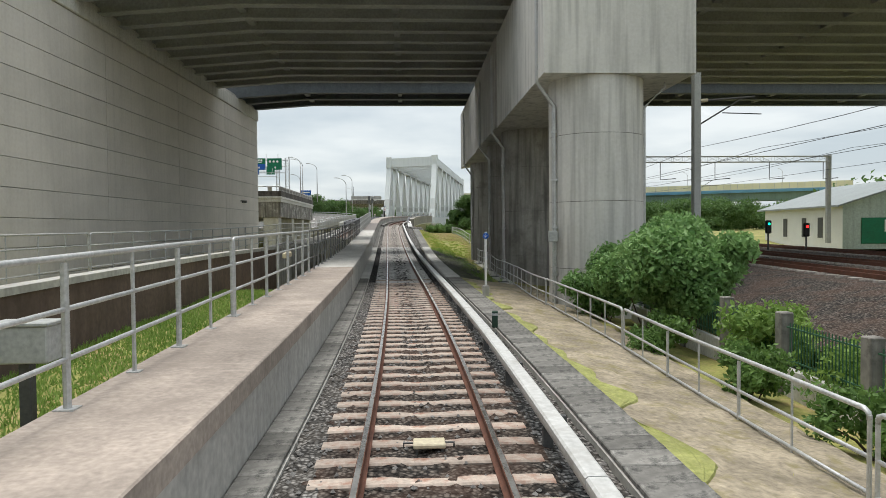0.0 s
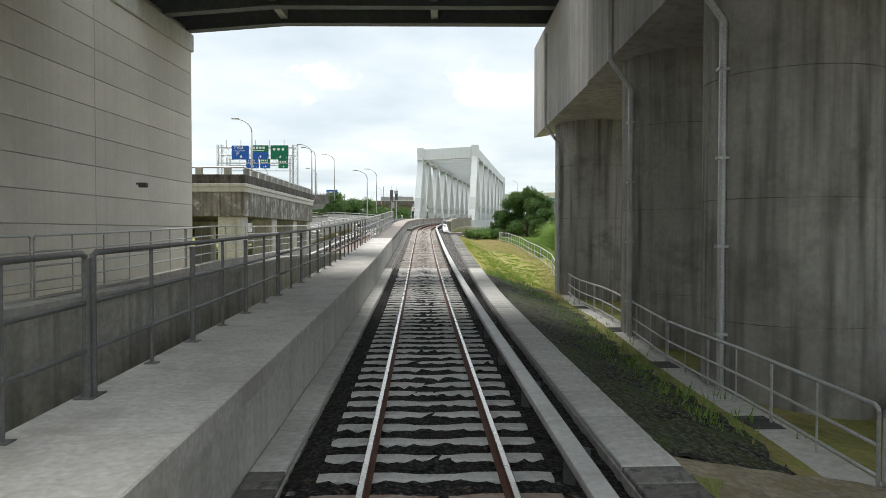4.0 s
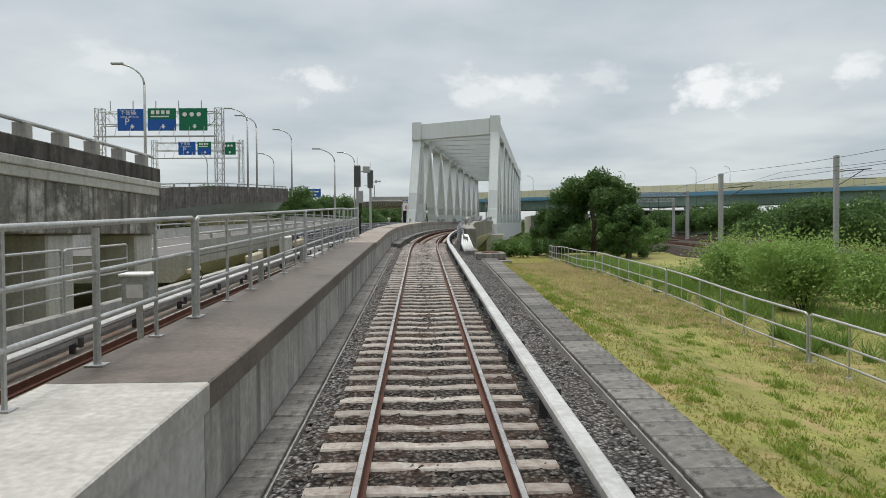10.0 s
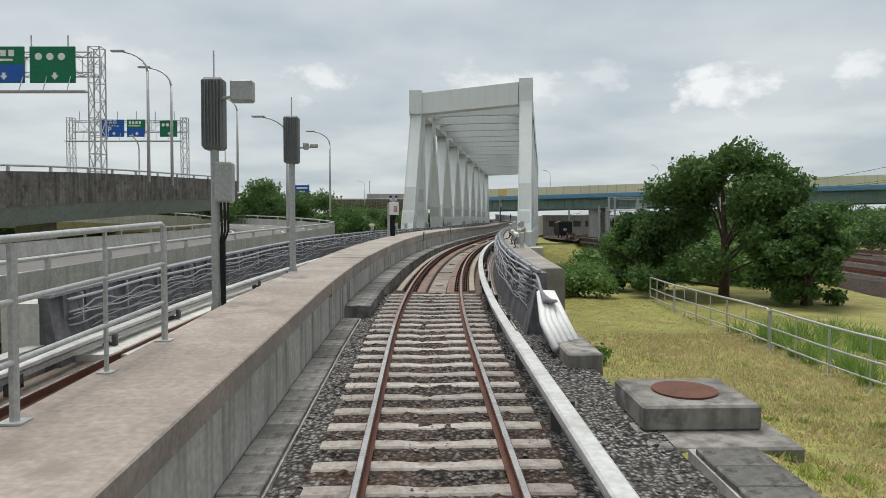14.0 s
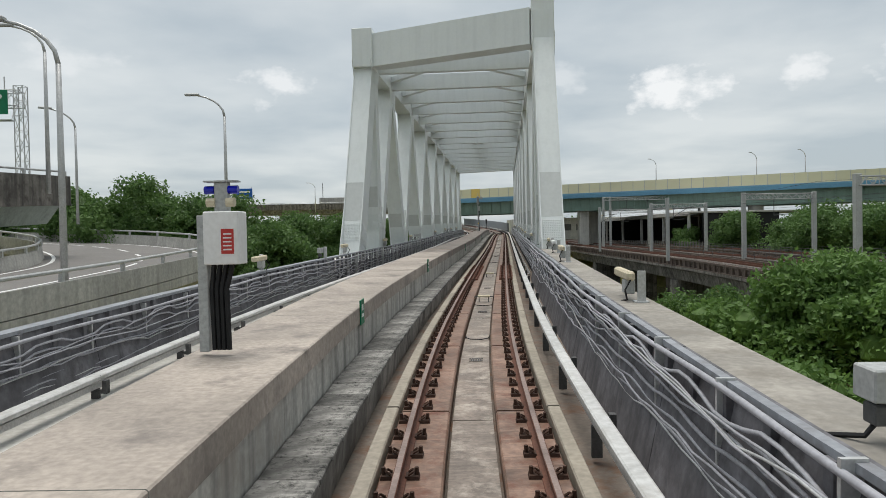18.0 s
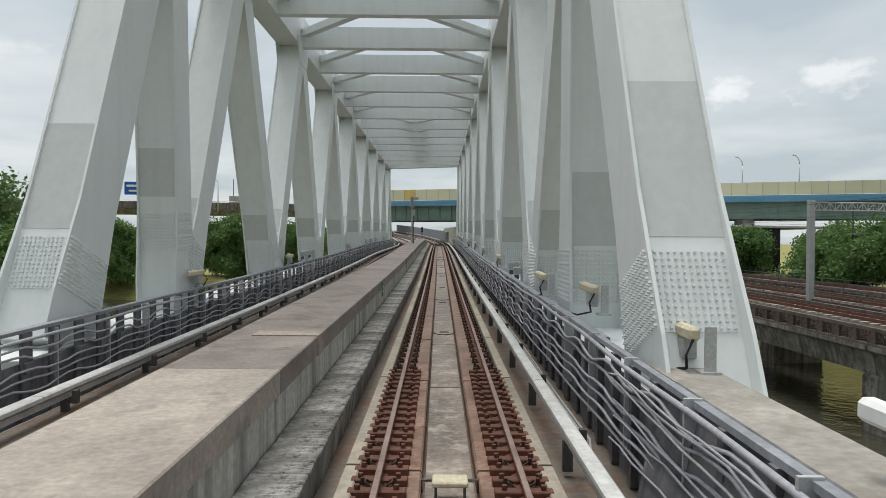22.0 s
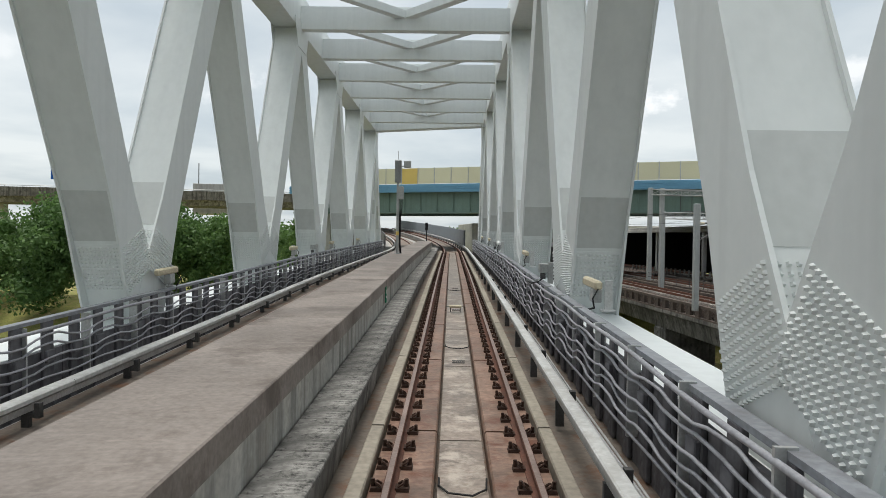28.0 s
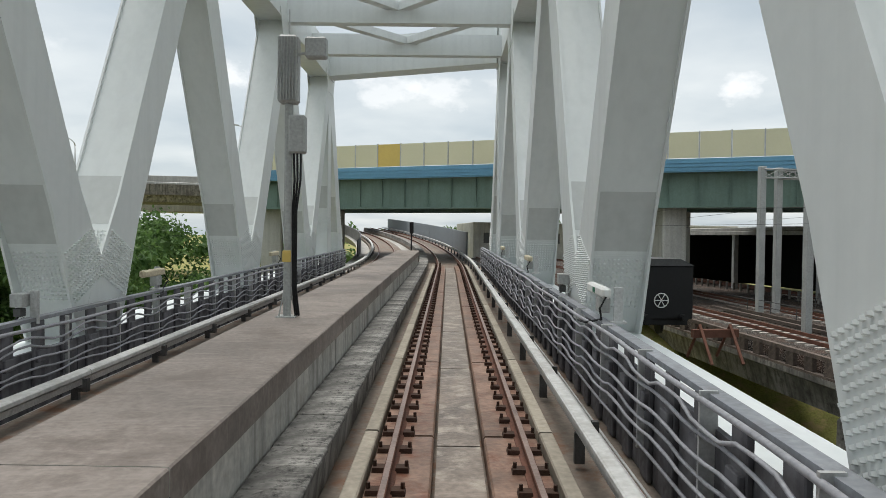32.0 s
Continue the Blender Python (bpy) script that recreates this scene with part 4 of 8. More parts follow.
def build_second():
    tr = build_track("railway_track", "second pair of rusty rails on a lower concrete bed", -30, 330, U2, H2)
    mb = MB()
    mb.sweep([(-1.7, -0.7), (1.6, -0.7), (1.6, -0.2), (-1.7, -0.2)], steps(-30, 330, 2), du=U2, dh=H2)
    part("track_bed", mb, CONC_WET, tr)
    third_rail(-30, 330, -1.43, H2, "conductor rail of the second track under a white cover", off=U2)
    w = empty("trough_wall", TM(-30, -4.6, 0), "dark brown-stained concrete wall of the second track's trough", "wall", kind="structure")
    mb = MB()
    wall_top = lambda y: float(np.interp(y, [-30, 25, 50, 60, 69, 76, 100], [1.5, 1.45, 1.2, 0.68, 0.1, -0.6, -0.9]))
    for y0, y1, face in ((-30, 31, BROWN_WALL), (31, 97, CONC_TROUGH)):
        ys = steps(y0, y1, 2)
        for hh, m, nm in ((0.0, face, "near_wall"), (1.0, CONC, "coping")):
            vs = []
            for y in ys:
                t = wall_top(y)
                pr = [(1.75, -1.5), (2.0, -1.5), (2.0, t), (1.75, t)] if hh == 0 else [(1.7, t), (2.05, t), (2.05, t + 0.12), (1.7, t + 0.12)]
                vs += [T(y, U2(y) + a, b) for a, b in pr]
            mb = MB()
            mb.add(vs, [(i * 4 + j, (i + 1) * 4 + j, (i + 1) * 4 + (j + 1) % 4, i * 4 + (j + 1) % 4) for i in range(len(ys) - 1) for j in range(4)] + [(0, 1, 2, 3), tuple((len(ys) - 1) * 4 + j for j in (3, 2, 1, 0))])
            part(nm, mb, m, w)
    mb = MB()
    far_top = lambda y: float(np.interp(y, [-30, 55, 65, 76, 86, 103], [0.8, 0.8, 0.5, 0.16, -0.05, -0.15]))
    ys = steps(-30, 103, 2)
    vs = [T(y, U2(y) + a, b) for y in ys for a, b in ((-2.2, -1.7), (-1.9, -1.7), (-1.9, far_top(y)), (-2.2, far_top(y)))]
    mb.add(vs, [(i * 4 + j, (i + 1) * 4 + j, (i + 1) * 4 + (j + 1) % 4, i * 4 + (j + 1) % 4) for i in range(len(ys) - 1) for j in range(4)] + [(0, 1, 2, 3), tuple((len(ys) - 1) * 4 + j for j in (3, 2, 1, 0))])
    part("far_wall", mb, CONC, w)
    railing("railing", list(np.arange(-6, 84, 1.6)), lambda y: U2(y) - 2.05, far_top, 1.45, "thin grey railing on the far wall of the second track", mats=GALV, group="far railings", wide=False, rails=(1.0, 0.74, 0.5, 0.26))


build_second()


# ---------------------------------------------------------------- parapets of the structure, with cable runs
def parapet(side, y0, y1, u, h0, top, label):
    s = 1 if side > 0 else -1
    pp = empty("parapet", TM(y0, u(y0), h0(y0)), label, "parapet", kind="structure")
    y = y0
    while y < y1 - 0.5:
        e = min(y1, y + 6)
        mb = MB()
        closed_wall = e <= 149
        t = top if closed_wall else top - (0.25 if s > 0 else 0.5)
        mb.sweep([(-s * (0.3 if closed_wall else 0), -0.45), (s * 0.16, -0.9), (s * (0.16 if closed_wall else 0.06), t), (0, t)], steps(y + 0.01, e - 0.01, 1.5), du=u, dh=h0)
        part("wall_panel", mb, PARAPET, pp)
        y = e
    mb = MB()
    mb.box(-0.05, 0.05, -0.06, 0.06, -0.4, top)
    rib = mb.mesh("rib", PARAPET)
    inv = pp.matrix_basis.inverted()
    broad = MB().bevbox(-0.02, 0.04, -0.15, 0.15, -0.4, top, 0.012).bevbox(-0.075, -0.015, -0.13, 0.13, 0.42, 0.62, 0.012).mesh("post", PARAPET)
    for y in np.arange(y0 + 0.5, y1, 0.83):
        part("rib" if y < 149 else "post", rib if y < 149 else broad, None, pp, m=inv @ TM(y, u(y) - s * 0.04, h0(y)) @ Matrix.Rotation(0 if s > 0 else math.pi, 4, "Z"), local=True)
    for a, b, w in ((y0, 149, 0.03 if s > 0 else 0.2), (149.01, y1, 0.1)):
        part("coping", MB().sweep([(-s * 0.06, top), (s * w, top), (s * w, top + 0.06), (-s * 0.06, top + 0.06)], steps(a, b, 1.5), du=u, dh=h0), COPING, pp)
    return pp


def cables(side, y0, y1, u, h0, label):
    s = 1 if side > 0 else -1
    rng = np.random.default_rng(11 + (side > 0))
    ob = empty("cable_run", TM(y0, u(y0), h0(y0)), label, "cables", kind="")
    for k, hh in enumerate((0.99, 0.84, 0.7, 0.49, 0.33, 0.2, 0.02)):
        pts = []
        ph = rng.uniform(0, 6)
        for y in np.arange(y0, y1, 0.316):
            sag = (0.04 + 0.022 * math.sin(y * 0.23 + ph)) * max(-1, min(1, 1.7 * math.sin(2 * math.pi * y / 1.9 + ph * 0.3))) if 0 < k < 6 else 0.015 * math.sin(y * 1.3 + ph)
            pts.append(T(y, u(y) - s * (0.13 + 0.02 * (k % 2)), h0(y) + hh + sag + 0.02 * math.sin(y * 0.37 + ph)))
        mb = MB()
        mb.tube(pts, 0.02 if k else 0.032, 6)
        part("cable", mb, CABLE, ob, smooth=True)
    # thinner, tangled lines among them on the approach
    for k in range(6):
        pts, hh = [], rng.uniform(0.1, 0.85)
        for y in np.arange(y0, min(y1, 148), 0.475):
            hh = min(0.9, max(0.05, hh + rng.normal(0, 0.035)))
            pts.append(T(y, u(y) - s * (0.17 + 0.012 * k), h0(y) + hh))
        part("cable", MB().tube(pts, 0.013, 5), CABLE if k % 3 else GALV, ob, smooth=True)
    for k in range(2):
        part("cable", MB().tube([T(y, u(y) - s * (0.42 + 0.07 * k if y < 148 else 0.24 + 0.05 * k), h0(y) - 0.28 + 0.01 * math.sin(y * 0.9 + k)) for y in np.arange(y0, y1, 0.95)], 0.018, 6), GALV, ob, smooth=True)
    hk = MB()
    hk.box(-0.02, 0.14, -0.02, 0.02, -0.05, 1.08)
    me = hk.mesh("cable_hanger", GALV)
    inv = ob.matrix_basis.inverted()
    for y in np.arange(y0 + 0.6, y1, 1.9):
        part("cable_hanger", me, None, ob, m=inv @ TM(y, u(y) - (0.12 if s > 0 else 0.02), h0(y)), local=True)
    return ob


PR = lambda y: float(np.interp(y, [100, 104, 110, 148, 400], [2.5, 2.3, 2.2, 2.16, 2.16]))
PL = lambda y: float(np.interp(y, [100, 112, 118, 400], [-7.2, -7.05, -6.95, -6.95]))
parapet(1, 104.5, 244, PR, lambda y: 0.0, 1.0, "stained grey parapet with ribs beside the track")
cables(1, 105, 244, PR, lambda y: 0.0, "bundle of sagging grey cables on the parapet")
parapet(-1, 103, 244, PL, H2, 1.1, "stained grey parapet with ribs beside the second track")
cables(-1, 103.5, 244, PL, H2, "bundle of sagging grey cables on the parapet")


# ---------------------------------------------------------------- approach viaduct body
def build_viaduct_body():
    vb = empty("approach_viaduct", TM(106, -2.4, -2), "pale concrete approach viaduct carrying both tracks", "viaduct", kind="structure")
    mb = MB()
    mb.sweep([(-8.0, -0.55), (-6.4, -2.2), (1.6, -2.2), (3.1, -0.55), (3.1, -0.45), (-8.0, -0.45)], steps(103.5, 147.5, 2))
    part("girder", mb, CONC_LIGHT, vb)
    mb = MB()
    mb.sweep([(2.38, -0.45), (3.1, -0.45), (3.1, 0.92), (3.05, 0.95), (2.38, 0.95)], steps(106, 147.6, 2))
    part("edge_wall", mb, EDGE_TOP, vb, "broad beige concrete edge wall")
    mb = MB()
    mb.sweep([(-8.0, -0.45), (-7.3, -0.45), (-7.3, 0.62), (-8.0, 0.62)], steps(103, 150, 2))
    part("edge_wall", mb, CONC_LIGHT, vb)
    for y, u in ((145.5, 3.5), (145.5, -8.2)):
        mb = MB()
        mb.bevbox(-1.0, 1.0, -1.0, 1.0, -7, -0.6, 0.05, TM(y, u, 0))
        part("bearing_pier", mb, CONC_LIGHT, vb)
    mb = MB()
    mb.bevbox(-4, 4, -0.9, 0.9, -9, -2.2, 0.1, TM(125, -2.4, 0))
    part("pier", mb, CONC, vb)


build_viaduct_body()


# ---------------------------------------------------------------- truss bridge
NODE = 10.67
ZC = lambda y: float(np.interp(y, [150, 250], [16.55, 17.45]))  # underside of the top chords
UL, URR = -7.78, 2.98  # middle planes of the two trusses
MW = 1.1


def truss_member(br, p0, p1, w, mw, s, inner, name, coat=(2.0, 3.05), stud0=0.95):
    """An H-shaped member: two side plates flared at the foot, a web set back between them, repainted low down, with stud plates."""
    ax = (p1 - p0).normalized()
    tt = ax.cross(s).normalized()
    ln = (p1 - p0).length
    rise = ax.z
    at = lambda a, b, c: p0 + ax * a + tt * b + s * c
    web = part(name, MB().beam(p0, p1, mw - 0.1, w - 0.12, s), TRUSS, br)
    fl = 0.2
    out = [(0, -w / 2 - fl), (0.9, -w / 2 - fl), (2.9, -w / 2), (ln, -w / 2), (ln, w / 2), (2.9, w / 2), (0.9, w / 2 + fl), (0, w / 2 + fl)]
    n = len(out)
    for f in (-1, 1):
        vs = [at(a, b, f * mw / 2) for a, b in out] + [at(a, b, f * (mw / 2 - 0.05)) for a, b in out]
        part("side_plate", MB().add(vs, [tuple(range(n)), tuple(range(2 * n - 1, n - 1, -1))] + [(i, (i + 1) % n, n + (i + 1) % n, n + i) for i in range(n)]), TRUSS, web)
    # a duller coat between the studs and head height
    part("repainted_area", MB().beam(at(coat[0] / rise, 0, 0), at(coat[1] / rise, 0, 0), mw - 0.104, w - 0.108, s), TRUSS_FAIR, web)
    # blunt studs against climbing: on the web's two faces and on the inner side plate
    st = MB()
    r0, rows = stud0 / rise, 12
    for face in (-1, 1):
        st.beam(at(r0 - 0.05, face * (w / 2 - 0.055), 0), at(r0 + rows * 0.09, face * (w / 2 - 0.055), 0), mw - 0.2, 0.012, s)
        k = int((mw - 0.24) / 0.085)
        for i in range(rows):
            for j in range(k + 1):
                c = at(r0 + i * 0.09, face * (w / 2 - 0.055), (j - k / 2) * 0.085)
                st.beam(c, c + tt * (face * 0.045), 0.042, 0.042, ax, w1=0.026, d1=0.026)
    k = int((w + 0.1) / 0.085)
    for i in range(rows):
        half = w / 2 + fl * min(1, max(0, (2.9 - (r0 + i * 0.09)) / 2.0)) - 0.06
        for j in range(-int(half / 0.085), int(half / 0.085) + 1):
            c = at(r0 + i * 0.09, j * 0.085, inner * (mw / 2 - 0.004))
            st.beam(c, c + s * (inner * 0.042), 0.042, 0.042, ax, w1=0.026, d1=0.026)
    part("stud_plate", st, TRUSS, web, "plate of blunt studs")["kind"] = "stuff"


def truss_bridge():
    br = empty("truss_bridge", TM(195, -2.4, -1), "pale grey painted steel truss bridge with braced portal ends", "bridge")
    side = lambda y: Vector((math.cos(line(y)[2]), math.sin(line(y)[2]), 0))

    def P(y, u, z):
        p = T(y, u, 0)
        return Vector((p.x, p.y, z))

    deckz = lambda y: line(y)[1]
    for u, foot0, top0, foot1, top1 in ((URR, 147.7, 153.3, 240.9, 235.4), (UL, 152.7, 157.7, 244.4, 239.1)):
        # top chord
        mb = MB()
        mb.beam(P(top0 - 0.6, u, ZC(top0) + 0.85), P(top1 + 0.6, u, ZC(top1) + 0.85), MW, 1.7, side(200))
        part("top_chord", mb, TRUSS, br)
        mb = MB()
        low = 0.57 if u > 0 else 0.24
        mb.beam(P(foot0 - 1.6, u, deckz(foot0) + low - 1.25), P(foot1 + 1.6, u, deckz(foot1) + low - 1.25), MW + 0.1, 2.5, side(200))
        part("bottom_chord", mb, TRUSS, br)
        nodes = [159.05 + NODE * k for k in range(8)]
        mids = [164.38 + NODE * k for k in range(7)]
        if u > 0:
            bots, tops = nodes[:-1] + [234.6], [top0] + mids + [top1]
            uprights = [(153.55, 153.55), (234.8, top1)]
        else:
            bots, tops = [158.9] + nodes[1:], [top0] + mids + [top1]
            uprights = [(158.8, top0 + 0.4), (top1, top1)]
        mem = [(foot0, top0, False), (foot1, top1, False)] + [(b, t, True) for b, t in uprights]
        for b in bots:
            near = [t for t in tops if 2.5 < abs(t - b) < 7.4]
            for t in near:
                mem.append((b, t, False))
        for b, t, upright in mem:
            zb, zt = deckz(b) + 0.2, ZC(t) + 0.2
            w = (1.22 if u > 0 else 1.5) if (b, t) in ((foot0, top0), (foot1, top1)) else 1.06
            mw = MW if t > b else MW - 0.008
            truss_member(br, P(b, u, zb), P(t, u, zt), w, mw, side(b), -1 if u > 0 else 1, "post" if upright else "diagonal", *(((3.2, 4.5), 1.75) if upright and u < 0 else ((1.95, 3.5), 0.95) if upright else ((2.05, 4.25), 0.95) if w > 1.1 else ()))
        for t in tops:
            mb = MB()
            for f in (-1, 1):
                a = T(t, u, 0)
                m = Matrix.Translation((a.x, a.y, ZC(t))) @ Matrix.Rotation(line(t)[2], 4, "Z")
                x0 = f * MW * 0.5
                pts = [(-1.5, 0.3), (-0.9, -0.9), (0.9, -0.9), (1.5, 0.3)]
                vs = [m @ Vector((x0, y, z)) for y, z in pts] + [m @ Vector((x0 + f * 0.025, y, z)) for y, z in pts]
                n = len(pts)
                mb.add(vs, [tuple(range(n)), tuple(range(2 * n - 1, n - 1, -1))] + [(i, (i + 1) % n, n + (i + 1) % n, n + i) for i in range(n)])
            part("top_gusset", mb, TRUSS, br)
    # portals, askew to the line
    for (ya, yb) in ((157.4, 153.7), (239.1, 235.4)):
        mb = MB()
        pa, pb = P(ya, UL + 0.5, ZC(ya) + 1.0), P(yb, URR - 0.5, ZC(yb) + 1.0)
        mb.beam(pa, pb, 1.2, 2.0, Vector((0, 1, 0)))
        part("portal_beam", mb, TRUSS, br)
        for p, u in ((ya, UL), (yb, URR)):
            mb = MB()
            c = P(p, u, ZC(p) + 1.0)
            m = Matrix.Translation(c) @ Matrix.Rotation(line(p)[2], 4, "Z")
            mb.bevbox(-0.62, 0.62, -0.9, 0.9, -1.05, 1.3, 0.02, m)
            part("portal_corner", mb, TRUSS, br)
    # cross beams between the top chords, with K bracing
    ys = list(np.arange(159.05, 236, NODE / 2))
    for i, y in enumerate(ys):
        mb = MB()
        mb.beam(P(y, UL + 0.4, ZC(y) + 0.55), P(y, URR - 0.4, ZC(y) + 0.55), 0.5, 1.05, Vector((0, 1, 0)))
        part("cross_beam", mb, TRUSS, br)
        if i + 1 < len(ys):
            y1 = ys[i + 1]
            flip = y > 196
            for u in (UL + 0.5, URR - 0.5):
                mid = (UL + URR) / 2
                a, b = (P(y, u, ZC(y) + 0.75), P(y1, mid, ZC(y1) + 0.75)) if flip else (P(y1, u, ZC(y1) + 0.75), P(y, mid, ZC(y) + 0.75))
                mb = MB()
                mb.beam(a, b, 0.4, 0.35, Vector((0, 1, 0)))
                part("lateral_brace", mb, TRUSS, br)
    # deck under the tracks
    mb = MB()
    mb.sweep([(-7.0, -1.3), (2.2, -1.3), (2.2, -0.7), (-7.0, -0.7)], steps(147.5, 247, 3))
    part("deck_plate", mb, TRUSS_FAIR, br)
    return br


truss_bridge()


# ---------------------------------------------------------------- road bridge over the line, with its piers and wall
def empty_part(name, parent):
    """A part that only holds pieces."""
    ob = new(name)
    ob.empty_display_size = 0.2
    ob.parent = parent
    ob.matrix_parent_inverse = parent.matrix_basis.inverted()
    return ob


def build_overbridge():
    ob = empty("road_overbridge", Matrix.Translation((0, 40, 8)), "dark steel-girder road bridge on broad concrete pier caps", "bridge")
    # two decks side by side with an open gap between them
    def girder(y, z0, z1):
        low = [(-16.5, z0 - 0.65), (-8.2, z0), (44, z0)]
        mb = MB()
        for dy, lo, hi in ((0.02, 0.05, None), (0.28, 0.0, 0.05)):
            bot = [(x, z + lo) for x, z in low]
            topl = [(x, z1 if hi is None else z + hi) for x, z in low]
            ring = bot + topl[::-1]
            n = len(ring)
            vs = [(x, y - dy, z) for x, z in ring] + [(x, y + dy, z) for x, z in ring]
            mb.add(vs, [(0, 1, 4, 5), (1, 2, 3, 4), (11, 10, 7, 6), (10, 9, 8, 7)] + [(i, n + i, n + (i + 1) % n, (i + 1) % n) for i in range(n)])
        # the far deck's girders get a darker slate than the near deck's
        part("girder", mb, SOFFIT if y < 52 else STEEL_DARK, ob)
    for y0, y1 in ((31.0, 50.6), (55.4, 61.5)):
        part("deck_slab", MB().box(-17, 44, y0, y1, 14.4, 14.8), SOFFIT, ob)
        for y in (y0, y1 - 0.35):
            part("parapet", MB().bevbox(-17, 44, y, y + 0.35, 14.81, 15.85, 0.03), CONC_LIGHT, ob)
    for y in list(np.arange(31.3, 50.6, 2.12)) + [55.8, 58.5, 61.2]:
        girder(y, 13.2 if y < 52 else 13.45, 14.39)
    for x in (-8.2, -0.6, 7.5, 15, 23, 31, 39):
        part("cross_frame", MB().box(x - 0.18, x + 0.18, 31.4, 50.1, 13.5, 14.2).box(x - 0.18, x + 0.18, 55.9, 61.1, 13.7, 14.2), SOFFIT, ob)
    # pier cap, in three lengths with open joints, its far end askew
    for a, b in ((24.9, 38.4), (38.5, 50.4), (50.5, 0)):
        mb = MB()
        pts = [(4.8, a), (10.4, a), (10.5, b), (4.88, b)] if b else [(4.95, a), (10.7, a), (10.7, 56.0), (4.95, 64.6)]
        inn = [(x + (0.0 if x < 7 else 0), y) for x, y in pts]
        mb.prism(inn, 8.2, 13.18)
        # caps under the deck take the darker copy, the open first one the pale
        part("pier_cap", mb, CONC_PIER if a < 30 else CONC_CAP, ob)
    for y, w, d, rd in ((26.8, 3.6, 3.6, 1.8), (40.5, 3.6, 3.6, 1.8), (47.3, 3.6, 3.6, 1.8), (60.0, 3.6, 3.6, 1.8)):
        mb = MB()
        pts = []
        for cx, cy, a0 in ((w / 2 - rd, d / 2 - rd, 0), (-w / 2 + rd, d / 2 - rd, 90), (-w / 2 + rd, -d / 2 + rd, 180), (w / 2 - rd, -d / 2 + rd, 270)):
            k = 14 if rd > 1 else 4
            pts += [(7.2 + cx + rd * math.cos(radians(a0 + 90 * i / k)), y + cy + rd * math.sin(radians(a0 + 90 * i / k))) for i in range(k + (0 if rd > 1 else 1))]
        pr = empty_part("pier", ob)
        for z0, z1 in ((-1.5, 1.08), (1.1, 3.58), (3.6, 6.08), (6.1, 8.2)):
            # same for the piers: deck shade is in the colour, drips are stains
            part("pier_lift", MB().prism(pts, z0, z1), CONC_PIER if y < 30 else CONC_PIER_DIM, pr)
        core = MB().prism([(7.2 + (px - 7.2) * 0.99, y + (py - y) * 0.99) for px, py in pts], -1.5, 8.2)
        part("core", core, CONC_OLD, pr)
        mb = MB()
        x = 7.2 - w / 2 + 0.02
        mb.tube([(4.78, y - 0.7, 12.5), (4.78, y - 0.7, 8.1), (x, y - 0.7, 7.2), (x, y - 0.7, -0.3)], 0.08, 8)
        for z in (0.8, 2.6, 4.4, 6.2):
            mb.box(x - 0.11, x + 0.11, y - 0.8, y - 0.6, z, z + 0.06)
        part("drain_pipe", mb, GALV, ob)
        x = 7.2 + w / 2 - 0.02
        mb = MB().tube([(9.8, y - 0.4, 8.4), (9.8, y - 0.4, 8.0), (x, y - 0.4, 7.2), (x, y - 0.4, -0.3)], 0.07, 8)
        part("drain_pipe", mb, GALV, ob)
    # more piers on the far side of the railway
    for x in (40,):
        for y in (20, 48):
            mb = MB()
            mb.box(x - 1.3, x + 1.3, y - 1.3, y + 1.3, 0, 13)
            part("pier", mb, CONC, ob)


def build_left_wall():
    W = Matrix.Translation((-13.1, 61.6, 0)) @ Matrix.Rotation(-0.047, 4, "Z")
    w = empty("wall_abutment", W, "tall pale concrete retaining wall of large panels", "wall", kind="structure")
    part("wall_core", MB().box(-7, -0.09, -92, -0.06, -1.5, 13.3), CONC, w, local=True)
    H, L = 1.12, 9.2
    me = MB().bevbox(-0.06, 0.0, -L / 2 + 0.012, L / 2 - 0.012, 0.012, H - 0.012, 0.012).mesh("panel", WALLPANEL)
    for j in range(12):
        for i in range(9):
            part("panel", me, None, w, m=Matrix.Translation((0, -L / 2 - i * L, -1.3 + H * j)), local=True)
    me2 = MB().bevbox(-3.4, 3.4, 0.0, 0.06, 0.012, H - 0.012, 0.012).mesh("panel", WALLPANEL)
    for j in range(12):
        part("panel", me2, None, w, m=Matrix.Translation((-3.47, -0.058, -1.3 + H * j)), local=True)
    part("coping", MB().bevbox(-0.5, 0.1, -78, 0.12, 12.15, 13.05, 0.04), CONC_LIGHT, w, "projecting pale coping", local=True)


build_overbridge()
build_left_wall()


# ---------------------------------------------------------------- highway ramps to the left
def along(pts, d):
    """Points every d metres on the smooth curve through pts."""
    pts = [Vector(p) for p in pts]
    out = []
    for i in range(len(pts) - 1):
        p0, p1, p2, p3 = pts[max(i - 1, 0)], pts[i], pts[i + 1], pts[min(i + 2, len(pts) - 1)]
        n = max(1, int((p2 - p1).length / d))
        for k in range(n):
            t = k / n
            out.append(0.5 * ((2 * p1) + (p2 - p0) * t + (2 * p0 - 5 * p1 + 4 * p2 - p3) * t * t + (3 * p1 - p0 - 3 * p2 + p3) * t ** 3))
    return out + [pts[-1]]


